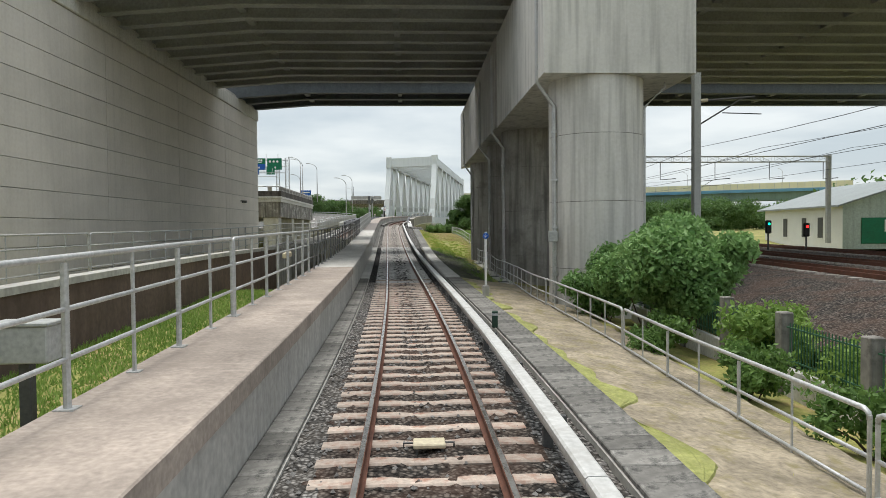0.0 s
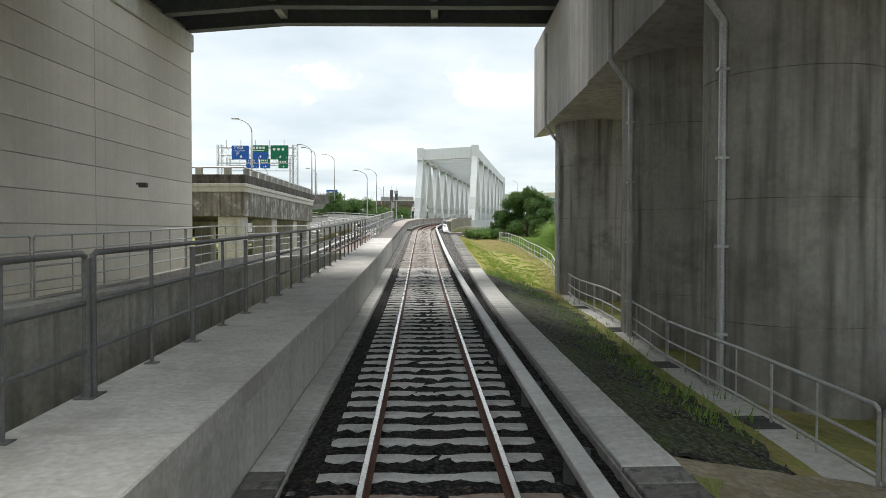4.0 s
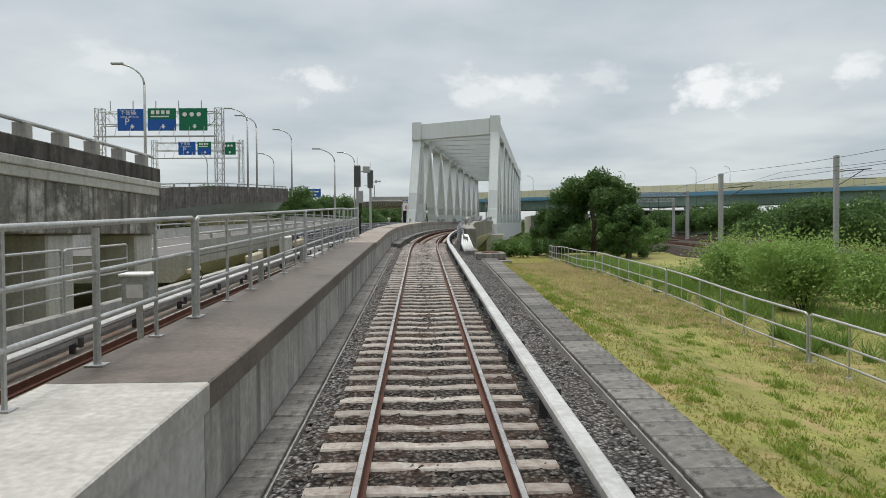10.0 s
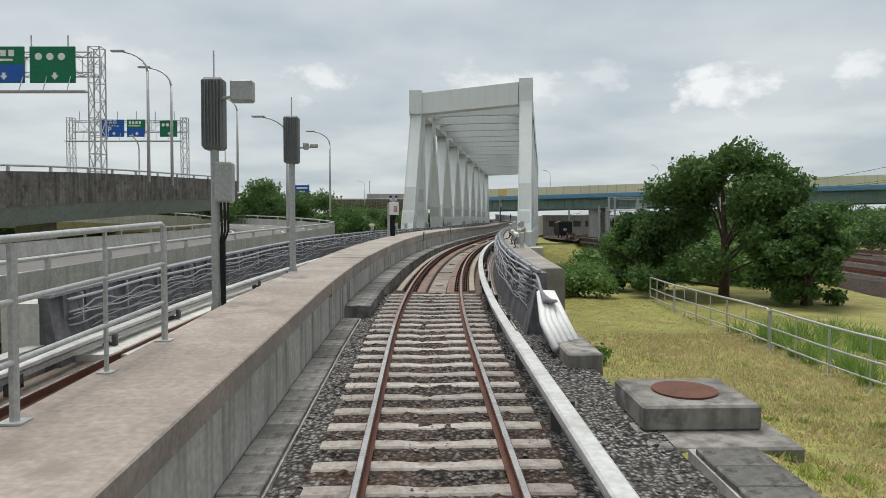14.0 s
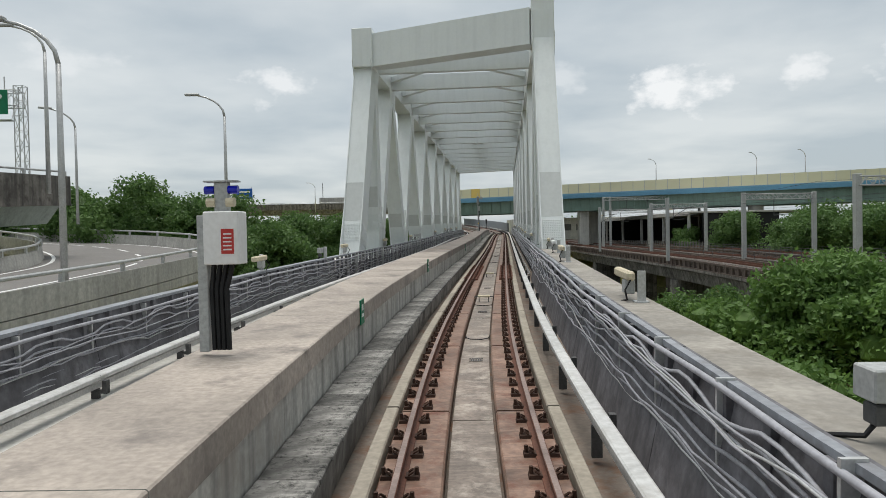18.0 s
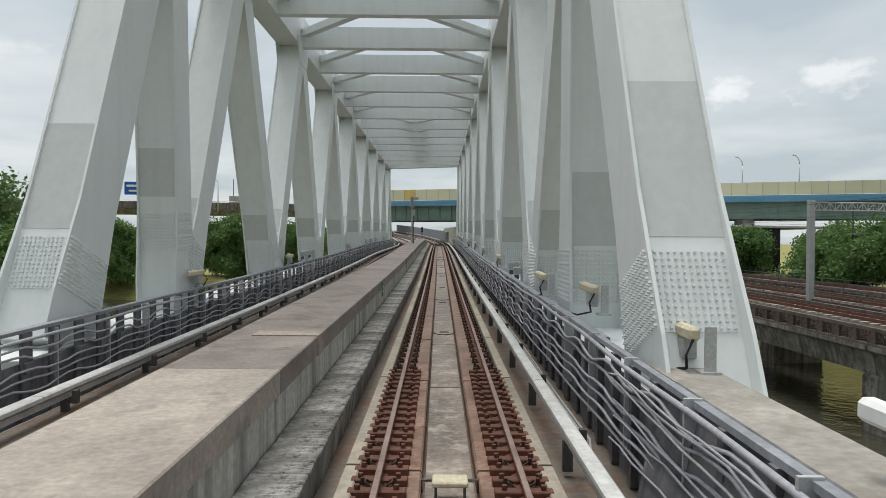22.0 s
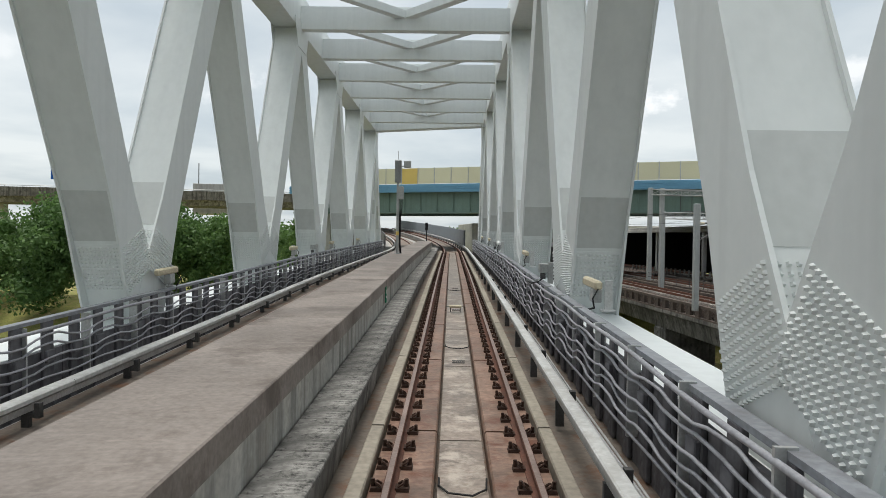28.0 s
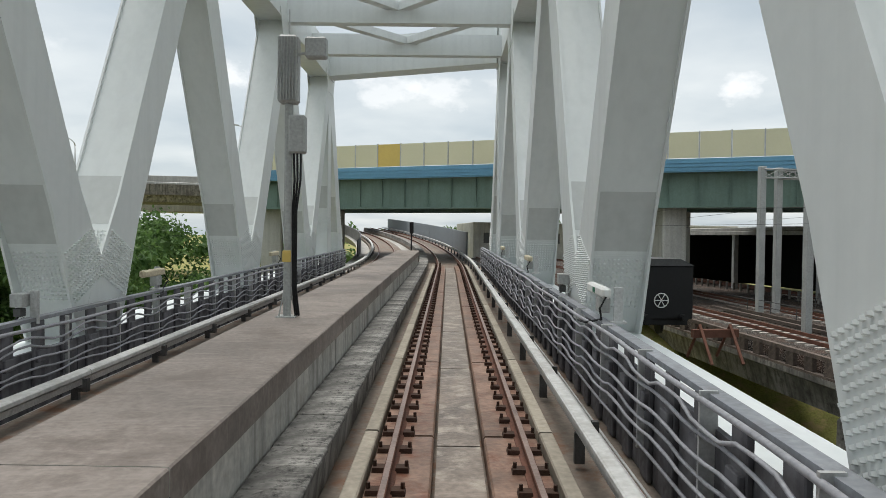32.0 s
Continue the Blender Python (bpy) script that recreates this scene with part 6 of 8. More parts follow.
for y in SLEEPER_YS:
    part("sleeper", SLR if y < 31 + random.uniform(-2, 2) else SLW if y < 62 + random.uniform(-1, 1) else SL, None, track, m=inv @ TM(y) @ Matrix.Rotation(random.uniform(-0.006, 0.006), 4, "Z"), local=True)
inv = slab.matrix_basis.inverted()
for i, y in enumerate(np.arange(BALLAST_END + 0.3, 200, 0.62)):
    for s in (-0.75, 0.75):
        part("rail_fastener", CS, None, slab, m=inv @ TM(y, s, 0), local=True)


# ---------------------------------------------------------------- lettering
def text_mesh(s, size, m, thick=0.004):
    cu = bpy.data.curves.new("letters", "FONT")
    cu.body, cu.size, cu.extrude = s, size, thick
    cu.align_x, cu.align_y = "CENTER", "CENTER"
    ob = bpy.data.objects.new("letters", cu)
    scene.collection.objects.link(ob)
    me = bpy.data.meshes.new_from_object(ob.evaluated_get(bpy.context.evaluated_depsgraph_get()))
    bpy.data.objects.remove(ob)
    me.materials.clear()
    me.materials.append(m)
    return me


# faces south: text in the x-z plane
SOUTH = Matrix.Rotation(math.pi / 2, 4, "X")


# ---------------------------------------------------------------- sign gantries on the highway
def lattice(mb, a, b, w, n, r=0.05):
    """A square lattice mast or beam from a to b, w across."""
    a, b = Vector(a), Vector(b)
    ax = (b - a).normalized()
    s = Vector((0, 1, 0)) if abs(ax.y) < 0.5 else Vector((1, 0, 0))
    t = ax.cross(s).normalized()
    cor = [s * (i * w / 2) + t * (j * w / 2) for i, j in ((-1, -1), (1, -1), (1, 1), (-1, 1))]
    for c in cor:
        mb.tube([a + c, b + c], r, 6)
    for k in range(n):
        p, q = a.lerp(b, k / n), a.lerp(b, (k + 1) / n)
        for i in range(4):
            c, d = cor[i], cor[(i + 1) % 4]
            mb.tube([p + (c if k % 2 else d), q + (d if k % 2 else c)], r * 0.55, 4)
            mb.tube([q + c, q + d], r * 0.5, 4)


def gantry(x0, x1, y, base, top, boards, label):
    g = empty("sign_gantry", Matrix.Translation((x1, y, base)), label, "sign gantry", "gantries")
    for x in (x0, x1):
        mb = MB()
        lattice(mb, (x, y, base - 0.5), (x, y, top), 0.7, 8)
        part("tower", mb, GALV, g)
    mb = MB()
    lattice(mb, (x0, y, top - 1.0), (x1, y, top - 1.0), 1.2, int((x1 - x0) * 0.9), 0.045)
    part("beam", mb, GALV, g)
    mb = MB()
    mb.box(x0, x1, y - 1.5, y - 0.9, top - 2.9, top - 2.82)
    for x in np.arange(x0 + 0.5, x1, 1.4):
        mb.tube([(x, y - 1.2, top - 2.85), (x, y - 0.6, top - 1.6)], 0.03, 5)
    part("catwalk", mb, GALV, g)
    for (bx0, bx1, bz0, bz1, cols, mark) in boards:
        mb = MB()
        mb.bevbox(bx0, bx1, y - 0.75, y - 0.68, bz0, bz1, 0.02)
        bd = part("sign_board", mb, cols[0], g)
        if len(cols) > 1:
            mb = MB()
            mb.box(bx0 + 0.04, bx1 - 0.04, y - 0.757, y - 0.752, bz0 + 0.04, (bz0 + bz1) / 2)
            part("lower_field", mb, cols[1], bd)
        w, h = bx1 - bx0, bz1 - bz0
        mb = MB()
        yy = y - 0.765
        for k in range(3 if mark == "route" else 0):
            part("shield", MB().tube([(bx0 + w * (0.2 + 0.25 * k), yy + 0.012, bz1 - h * 0.28), (bx0 + w * (0.2 + 0.25 * k), yy, bz1 - h * 0.28)], h * 0.1, 14), WHITE, bd)
        for k in range(0 if mark in ("route", "P") else 4):
            part("sign_mark", MB().box(bx0 + w * (0.12 + 0.18 * k), bx0 + w * (0.24 + 0.18 * k), yy, yy + 0.005, bz1 - h * 0.27, bz1 - h * 0.1), WHITE, bd)
        if mark == "":
            part("sign_mark", MB().box(bx0 + w * 0.1, bx0 + w * 0.75, yy, yy + 0.005, bz1 - h * 0.4, bz1 - h * 0.34), WHITE, bd)
        cx, cz = bx0 + w * 0.55, bz0 + h * 0.08
        mb.add([(cx - 0.1, yy, cz + h * 0.2), (cx + 0.1, yy, cz + h * 0.2), (cx + 0.1, yy, cz + h * 0.12), (cx + 0.22, yy, cz + h * 0.12), (cx, yy, cz), (cx - 0.22, yy, cz + h * 0.12), (cx - 0.1, yy, cz + h * 0.12)], [(0, 1, 2, 3, 4, 5, 6)])
        part("arrow", mb, WHITE, bd)
        if mark == "P":
            part("letters", text_mesh("下客區", h * 0.26, WHITE), None, bd, m=Matrix.Translation((bx0 + w * 0.4, yy - 0.006, bz1 - h * 0.17)) @ SOUTH)
            part("letter", text_mesh("P", h * 0.42, WHITE), None, bd, m=Matrix.Translation((bx0 + w * 0.36, yy - 0.005, bz0 + h * 0.4)) @ SOUTH)
            part("letters", text_mesh("Drop-off Area", h * 0.14, WHITE), None, bd, m=Matrix.Translation((bx0 + w * 0.45, yy - 0.006, bz1 - h * 0.37)) @ SOUTH)
    for x in np.arange(x0 + 1, x1, 2.2):
        mb = MB()
        mb.tube([(x, y, top - 0.5), (x, y, top + 0.75)], 0.05, 6)
        part("mast_stub", mb, GALV, g)


gantry(-33.9, -22.4, 132.2, 8.2, 16.2, [(-31.9, -29.3, 13.95, 16.05, [BLUE_SIGN], "P"), (-29.0, -26.3, 13.95, 16.1, [GREEN_SIGN, BLUE_SIGN], ""), (-26.0, -23.3, 13.95, 16.1, [GREEN_SIGN], "route")], "galvanised lattice gantry with blue and green road signs")
gantry(-44.5, -31.3, 171.5, 9.6, 18.5, [(-40.6, -38.0, 16.2, 18.2, [BLUE_SIGN], "P"), (-37.7, -35.6, 16.2, 18.2, [GREEN_SIGN, BLUE_SIGN], ""), (-33.9, -31.9, 16.2, 18.1, [GREEN_SIGN], "route")], "galvanised lattice gantry with small blue and green road signs")


# ---------------------------------------------------------------- street lamps
def street_lamp_mesh(h, arm):
    mb = MB()
    mb.tube([(0, 0, 0), (0, 0, h * 0.5), (0, 0, h - 1.6)], 0.11, 8, r1=0.075)
    pts = [(0, 0, h - 1.6)] + [(-arm * (1 - math.cos(t)), 0, h - 1.6 + 1.3 * math.sin(t)) for t in np.linspace(0.3, 1.35, 5)]
    mb.tube(pts, 0.07, 8, r1=0.05)
    e = pts[-1]
    hd = MB()
    hd.bevbox(e[0] - 0.75, e[0] + 0.1, -0.14, 0.14, e[2] - 0.02, e[2] + 0.12, 0.04)
    return mb.mesh("lamp_pole", GALV, True), hd.mesh("lamp_head", GREYBOX)


LP, LH = street_lamp_mesh(8.6, 2.0)
for x, y, z, rz in ((-20.6, 139.2, 8.4, 0), (-20.3, 134.5, 8.3, 0), (-12.3, 157.7, 6.6, 0), (-11.8, 136.0, 4.4, 0), (-25.3, 167.2, 7.5, 30), (-36, 170, 7.6, 90), (-19.2, 150.5, 8.6, 0)):
    lm = empty("street_lamp", pose(x, y, z, 0, 0, rz), "tall galvanised street lamp with a curved arm", "street lamp", "street lamps")
    part("pole", LP, None, lm, local=True)
    part("lamp_head", LH, None, lm, local=True)
for x, y, z, k in ((-35.4, 117.1, 6.12, 1.24), (-28.0, 128.4, 7.22, 1.49)):
    lm = empty("street_lamp", pose(x, y, z), "very tall galvanised street lamp with a curved arm", "street lamp", "street lamps")
    part("pole", LP, None, lm, local=True, m=Matrix.Diagonal((1.3, 1.3, k, 1)))
    part("lamp_head", LH, None, lm, local=True, m=Matrix.Diagonal((1.3, 1.3, k, 1)))
for s in (-48, -22, 8, 34, 52, 60, 84, 112, 140):
    p = VA + VD * s + VN * 13.2
    lm = empty("street_lamp", pose(p.x, p.y, 12.73 if s < 0 else 13.2, 0, 0, 30), "tall galvanised street lamp on the far viaduct", "street lamp", "street lamps")
    part("pole", LP, None, lm, local=True, m=Matrix.Diagonal((1, 1, 0.85, 1)))
    part("lamp_head", LH, None, lm, local=True, m=Matrix.Diagonal((1, 1, 0.85, 1)))


# ---------------------------------------------------------------- masts on the walkway
def antenna_mast(y, u, base, h, label, lower=True, tall=1.15):
    m = empty("antenna_mast", Matrix.Translation(T(y, u, base)) @ Matrix.Rotation(line(y)[2], 4, "Z"), label, "antenna mast", "antenna masts")
    mb = MB()
    mb.tube([(0, 0, 0), (0, 0, h - tall)], 0.07, 10)
    mb.box(-0.16, 0.16, -0.16, 0.16, 0, 0.03)
    for a in range(4):
        t = a * math.pi / 2 + 0.6
        mb.tube([(0.15 * math.cos(t), 0.15 * math.sin(t), 0.02), (0.05 * math.cos(t), 0.05 * math.sin(t), 0.5)], 0.015, 4)
    part("pole", mb, GREYBOX, m, local=True)
    mb = MB()
    mb.bevbox(-0.17, 0.17, -0.14, 0.14, h - tall, h, 0.04)
    an = part("antenna", mb, MAST_GREY if y < 200 else GREYBOX, m, "grey ribbed antenna housing", local=True)
    for k in range(7):
        part("fin", MB().box(-0.15 + 0.05 * k - 0.008, -0.15 + 0.05 * k + 0.008, -0.17, -0.139, h - tall + 0.05, h - 0.05), MAST_GREY if y < 200 else GREYBOX, an, local=True)
    mb = MB()
    mb.tube([(0, 0, h), (0, 0, h + 0.45)], 0.014, 5)
    part("whip", mb, GALV, m, local=True)
    if lower:
        part("side_antenna", MB().tube([(0, -0.1, h - 0.35), (0.4, -0.1, h - 0.3)], 0.025, 5).bevbox(0.3, 0.66, -0.2, 0.02, h - 0.4, h - 0.05, 0.03), GREYBOX, m, "pale boxed side antenna", local=True)
    else:
        part("camera_arm", MB().tube([(0, -0.05, h - 0.75), (0.5, -0.05, h - 0.72)], 0.02, 5).bevbox(0.28, 0.4, -0.12, 0.02, h - 0.78, h - 0.62, 0.02).bevbox(0.44, 0.62, -0.1, 0.0, h - 0.74, h - 0.64, 0.02), GREYBOX, m, "thin arm with two small devices", local=True)
    if lower:
        mb = MB()
        mb.bevbox(0.02, 0.3, -0.14, 0.1, h - tall - 0.85, h - tall - 0.2, 0.03)
        part("equipment_box", mb, GREYBOX, m, local=True)
        mb = MB()
        for k in range(3):
            mb.tube([(0.1 + 0.06 * k, -0.05, h - tall - 0.85), (0.12 + 0.05 * k, -0.06, h - tall - 1.3), (0.09 + 0.03 * k, -0.04, (h - tall) * 0.5), (0.1 + 0.025 * k, -0.03, 0.5), (0.14 + 0.03 * k, 0.0, 0.03)], 0.02, 5)
        part("cables", mb, BLACK, m, "black cable loops", local=True)
    return m


antenna_mast(101.3, -3.5, 0.4, 4.1, "grey antenna mast with ribbed housing beside the walkway")
antenna_mast(106.2, -3.25, 0.6, 3.9, "slim grey antenna mast beside the walkway", lower=False, tall=1.1)
am = antenna_mast(210.2, -2.91, 0.84, 4.8, "grey antenna mast with black cables standing on the walkway")
mb = MB()
mb.bevbox(-0.075, 0.075, -0.09, -0.07, 0.95, 1.15, 0.01)
part("tag", mb, YELLOW, am, "small yellow tag", local=True)


def signal_box(y, u, base):
    m = empty("alarm_post", Matrix.Translation(T(y, u, base)) @ Matrix.Rotation(line(y)[2], 4, "Z") @ Matrix.Scale(0.82, 4), "grey post with a white cabinet and blue lamps", "alarm post")
    part("post", MB().bevbox(-0.28, -0.14, -0.07, 0.07, 0, 1.95, 0.01), GREYBOX, m, local=True)
    cb = part("cabinet", MB().bevbox(-0.14, 0.36, -0.2, 0.2, 1.25, 2.0, 0.015), WHITE, m, local=True)
    part("notice", MB().box(0.12, 0.3, -0.208, -0.203, 1.4, 1.75), mat("red_notice", (0.55, 0.05, 0.04), 0.5, bump=0), cb, "red notice")
    mb = MB()
    for k in range(5):
        mb.box(0.15, 0.27, -0.212, -0.209, 1.45 + k * 0.055, 1.47 + k * 0.055)
    part("notice_lines", mb, WHITE, cb)
    part("lamp_bracket", MB().bevbox(-0.02, 0.18, -0.06, 0.06, 2.0, 2.42, 0.01).box(-0.16, 0.32, -0.1, 0.1, 2.42, 2.44), GREYBOX, m, local=True)
    blue = mat("blue_lens", (0.01, 0.02, 0.5), 0.15, bump=0)
    for s in (-1, 1):
        part("blue_lamp", MB().tube([(0.08 + s * 0.1, -0.02, 2.31), (0.08 + s * 0.24, -0.02, 2.31)], 0.06, 10), blue, m, "blue warning lamp", local=True)
        part("siren", MB().tube([(0.08 + s * 0.08, -0.06, 2.13), (0.08 + s * 0.2, -0.06, 2.13)], 0.065, 10), BEIGE, m, local=True)
    for k in range(4):
        part("cable", MB().tube([(-0.06 + k * 0.09, 0, 1.26), (-0.1 + k * 0.07, 0, 0.9), (-0.08 + k * 0.07, 0, 0.02)], 0.04, 6), BLACK, m, "thick black cable", local=True)


signal_box(122.9, -2.95, 0.94)


# ---------------------------------------------------------------- small units on the parapets
def lamp_unit_meshes(cols):
    a = MB().bevbox(-0.16, -0.02, 0.0, 1.15, 0.34, 0.5, 0.035).mesh("lamp_tube", cols)
    b = MB().bevbox(-0.0, 0.14, -0.06, -0.035, 0.0, 0.52, 0.008).bevbox(0.05, 0.09, -0.035, 0.06, 0.0, 0.4, 0.008).bevbox(-0.05, 0.19, -0.1, 0.1, -0.02, 0.012, 0.004).mesh("bracket", GALV)
    c = MB().bevbox(-0.15, 0.02, 0.2, 0.5, 0.1, 0.34, 0.02).mesh("terminal_box", GREYBOX)
    w = MB().tube([(-0.1, 0.02, 0.36), (-0.2, -0.04, 0.2), (-0.14, 0.1, 0.02), (-0.3, 0.5, -0.08), (-0.34, 0.9, -0.1)], 0.018, 5).mesh("wire", BLACK)
    return a, b, c, w


UA, UB = lamp_unit_meshes(BEIGE), lamp_unit_meshes(WHITE)


def lamp_unit(y, u, h, meshes, label, flip=False):
    o = empty("parapet_lamp", TM(y, u, h) @ Matrix.Rotation(math.pi if flip else 0, 4, "Z"), label, "lamp", "parapet lamps")
    for n, me in zip(("lamp_tube", "bracket", "terminal_box", "wire"), meshes):
        part(n, me, None, o, local=True)
    return o


for y, u in ((115.6, 2.72), (126.6, 2.75), (136.8, 2.6), (147.2, 2.85), (151.7, 2.75), (155.0, 2.35), (166.5, 2.33), (177, 2.4), (187.0, 2.5), (198.2, 2.5), (219, 2.4), (229, 2.4)):
    lamp_unit(y, u, 0.96 if y < 148 else 1.06, UA, "beige tube lamp on a grey bracket on the parapet")
for y, u in ((113.4, 2.72), (142.9, 2.8), (208.6, 2.28)):
    o = lamp_unit(y, u, 0.96 if y < 148 else 1.06, UB, "white box lamp with a green mark on the parapet")
    part("green_mark", MB().box(-0.166, -0.162, 0.5, 0.66, 0.38, 0.46), GREEN_SIGN, o, local=True)
for y in (136.6, 148.2, 159.5, 171.6, 192.1, 205.4, 214.9, 226):
    lamp_unit(y, -7.1, 0.85, UA, "beige tube lamp on a grey bracket on the parapet", True)
JB = (("box", MB().bevbox(-0.13, 0.09, -0.14, 0.12, 0.04, 0.26, 0.012).mesh("box", GREYBOX)), ("post", MB().bevbox(0.1, 0.24, 0.02, 0.08, -0.25, 0.3, 0.008).mesh("post", GALV)),
      ("gland", MB().bevbox(-0.1, 0.03, -0.1, 0.05, -0.12, 0.018, 0.01).mesh("gland", DARKSTEEL)), ("wire", MB().tube([(-0.04, -0.02, -0.1), (-0.12, -0.02, -0.2), (-0.3, 0.2, -0.26), (-0.34, 0.6, -0.24)], 0.02, 5).mesh("wire", BLACK)))
for y, u, h in ((119.5, 2.68, 1.2), (162.7, 2.35, 1.18), (161.4, 2.38, 1.1), (192.6, 2.22, 1.25), (213, 2.3, 1.2), (143.7, -7.1, 1.05), (174.7, -7.1, 1.08), (176.6, -7.1, 1.08), (209.6, -7.1, 1.0)):
    o = empty("junction_box", TM(y, u, h), "small grey junction box on a flat post on the parapet", "junction box", "junction boxes")
    for n_, me_ in JB:
        part(n_, me_, None, o, local=True)

lamp_unit(88.5, -7.85, -0.1, UA, "beige tube lamp on a grey bracket on the trough wall", True)
cb = empty("control_box", TM(75.1, -4.40, -0.9), "grey control box with a white plate on a post", "control box")
part("post", MB().tube([(0, 0, 0), (0, 0, 2.02)], 0.05, 8), GALV, cb, local=True)
bx = part("box", MB().bevbox(-0.2, 0.2, -0.16, 0.16, 1.99, 2.39, 0.015), GREYBOX, cb, local=True)
part("lid", MB().bevbox(-0.23, 0.23, -0.19, 0.19, 2.39, 2.43, 0.01), WHITE, bx, local=True)
part("plate", MB().bevbox(-0.12, 0.12, -0.168, -0.162, 2.07, 2.27, 0.001), WHITE, bx, local=True)
# green running-man plates on the walkway's face become plain marks
GS = MB().bevbox(-0.012, 0.012, -0.17, 0.17, -0.22, 0.22, 0.004).mesh("plate", GREEN_SIGN)
GM = MB().box(0.012, 0.016, -0.07, 0.07, 0.03, 0.13).box(0.012, 0.016, -0.1, 0.1, -0.09, -0.03).mesh("mark", WHITE)
for y, h in ((127.1, 0.83), (138.9, 0.83), (162, 0.62), (178.9, 0.55), (194.5, 0.5)):
    o = empty("exit_sign", TM(y, -2.0 + 0.015, h - 0.05), "small green exit plate on the walkway's face", "sign", "exit signs")
    part("plate", GS, None, o, local=True)
    part("mark", GM, None, o, local=True)

# bridging plates on the walkway
for y, w in ((110.3, 1.0), (150.3, 0.45)):
    o = empty("bridging_plate", TM(y, -2.5, WALK_H(y)), "pale bolted plate over a joint in the walkway", "plate")
    part("plate", MB().bevbox(-0.52, 0.5, -w / 2, w / 2, 0.002, 0.02, 0.004), WALK_MID, o, local=True)
    part("apron", MB().bevbox(0.49, 0.52, -w / 2, w / 2, -0.3, 0.02, 0.004), WALK_MID, o, local=True)

# beacons and plates between the rails
def beacon(y, label, legs=True):
    o = empty("track_beacon", TM(y, 0, -0.2), label, "beacon", "beacons")
    part("housing", MB().bevbox(-0.19, 0.19, -0.13, 0.13, 0.06, 0.12, 0.015), BEIGE, o, local=True)
    if legs:
        mb = MB()
        for s in (-1, 1):
            mb.tube([(s * 0.3, 0.12, -0.08), (s * 0.3, 0.12, 0.06), (s * 0.15, 0.12, 0.06)], 0.015, 5)
            mb.tube([(s * 0.15, -0.1, -0.08), (s * 0.15, -0.1, 0.07)], 0.015, 5)
        part("frame", mb, DARKSTEEL, o, local=True)


for y in (8.1, 137.0, 146.7, 196.5):
    beacon(y, "pale flat signalling beacon between the rails")
gr = MB()
for k in range(5):
    gr.box(-0.1 + 0.045 * k, -0.08 + 0.045 * k, -0.09, 0.09, 0.0, 0.012)
gr.box(-0.13, 0.13, -0.11, -0.09, 0, 0.012).box(-0.13, 0.13, 0.09, 0.11, 0, 0.012)
gme = gr.mesh("drain_grate", DARKSTEEL)
for y in (113.1, 121.5, 128.0, 134.6, 141.5, 158.5, 166.2, 173.0, 180.6, 189, 197, 204):
    thing("drain_grate", gme, None, "small dark iron drain grate between the rails", "drain grate", "drain grates", m=TM(y, 0.02, -0.298))
lp = MB().tube([(-0.26, 0.35, 0.0), (-0.26, 0.1, 0.01), (-0.15, -0.12, 0.015), (0.1, -0.18, 0.015), (0.25, 0.0, 0.015), (0.27, 0.35, 0.0)], 0.012, 5).mesh("bond_cable", BLACK)
for y in (117.5, 130.2, 136.0, 158, 167.0, 182.3, 190.5, 203):
    thing("bond_cable", lp, None, "thin black bond cable looped across the slab", "cable", "bond cables", m=TM(y, 0, -0.285))

# expansion joint at the bridge's end: dense rusty plates under both rails
ej = empty("expansion_joint", TM(149, 0, -0.2), "dense rusty steel plates under the rails at the bridge joint", "expansion joint")
me = MB().bevbox(-0.3, 0.3, -0.07, 0.07, -0.02, 0.06, 0.01).tube([(0.2, 0, 0.05), (0.2, 0, 0.11)], 0.03, 6).tube([(-0.2, 0, 0.05), (-0.2, 0, 0.11)], 0.03, 6).mesh("joint_plate", RUST)
for y in np.arange(143.8, 152.6, 0.33):
    for s in (-0.75, 0.75):
        part("joint_plate", me, None, ej, m=ej.matrix_basis.inverted() @ TM(y, s, -0.16), local=True)


# ---------------------------------------------------------------- beside the approach
def distance_sign(y, u):
    o = empty("distance_sign", Matrix.Translation(T(y, u, 0)), "blue round distance sign with white figures on a white post", "sign")
    part("foot", MB().bevbox(-0.12, 0.12, -0.12, 0.12, -0.5, 0.2, 0.03), CONC, o, local=True)
    part("post", MB().tube([(0, 0, 0.2), (0, 0, 2.15)], 0.045, 10), WHITE, o, local=True)
    d = part("disc", MB().tube([(0, -0.05, 2.0), (0, -0.075, 2.0)], 0.11, 20), BLUE_SIGN, o, local=True)
    me = text_mesh("1", 0.1, WHITE)
    part("figure", me, None, d, m=Matrix.Translation((0, -0.08, 2.05)) @ SOUTH)
    part("figure", text_mesh("2", 0.1, WHITE), None, d, m=Matrix.Translation((0, -0.08, 1.95)) @ SOUTH)
    part("bar", MB().box(-0.08, 0.08, -0.082, -0.078, 1.992, 2.008), WHITE, d)


distance_sign(25.1, 2.85)
o = empty("cable_cabinet", Matrix.Translation(T(7.3, -4.15, -0.6)), "small grey cabinet on a dark leaning post in the grass", "cabinet")
part("post", MB().bevbox(-0.06, 0.06, -0.06, 0.06, 0, 1.75, 0.01), DARKSTEEL, o, local=True)
part("cabinet", MB().bevbox(-0.28, 0.28, -0.16, 0.16, 1.7, 2.08, 0.015), GREYBOX, o, local=True)
part("lid", MB().bevbox(-0.31, 0.31, -0.19, 0.19, 2.08, 2.12, 0.01), GREYBOX, o, local=True)
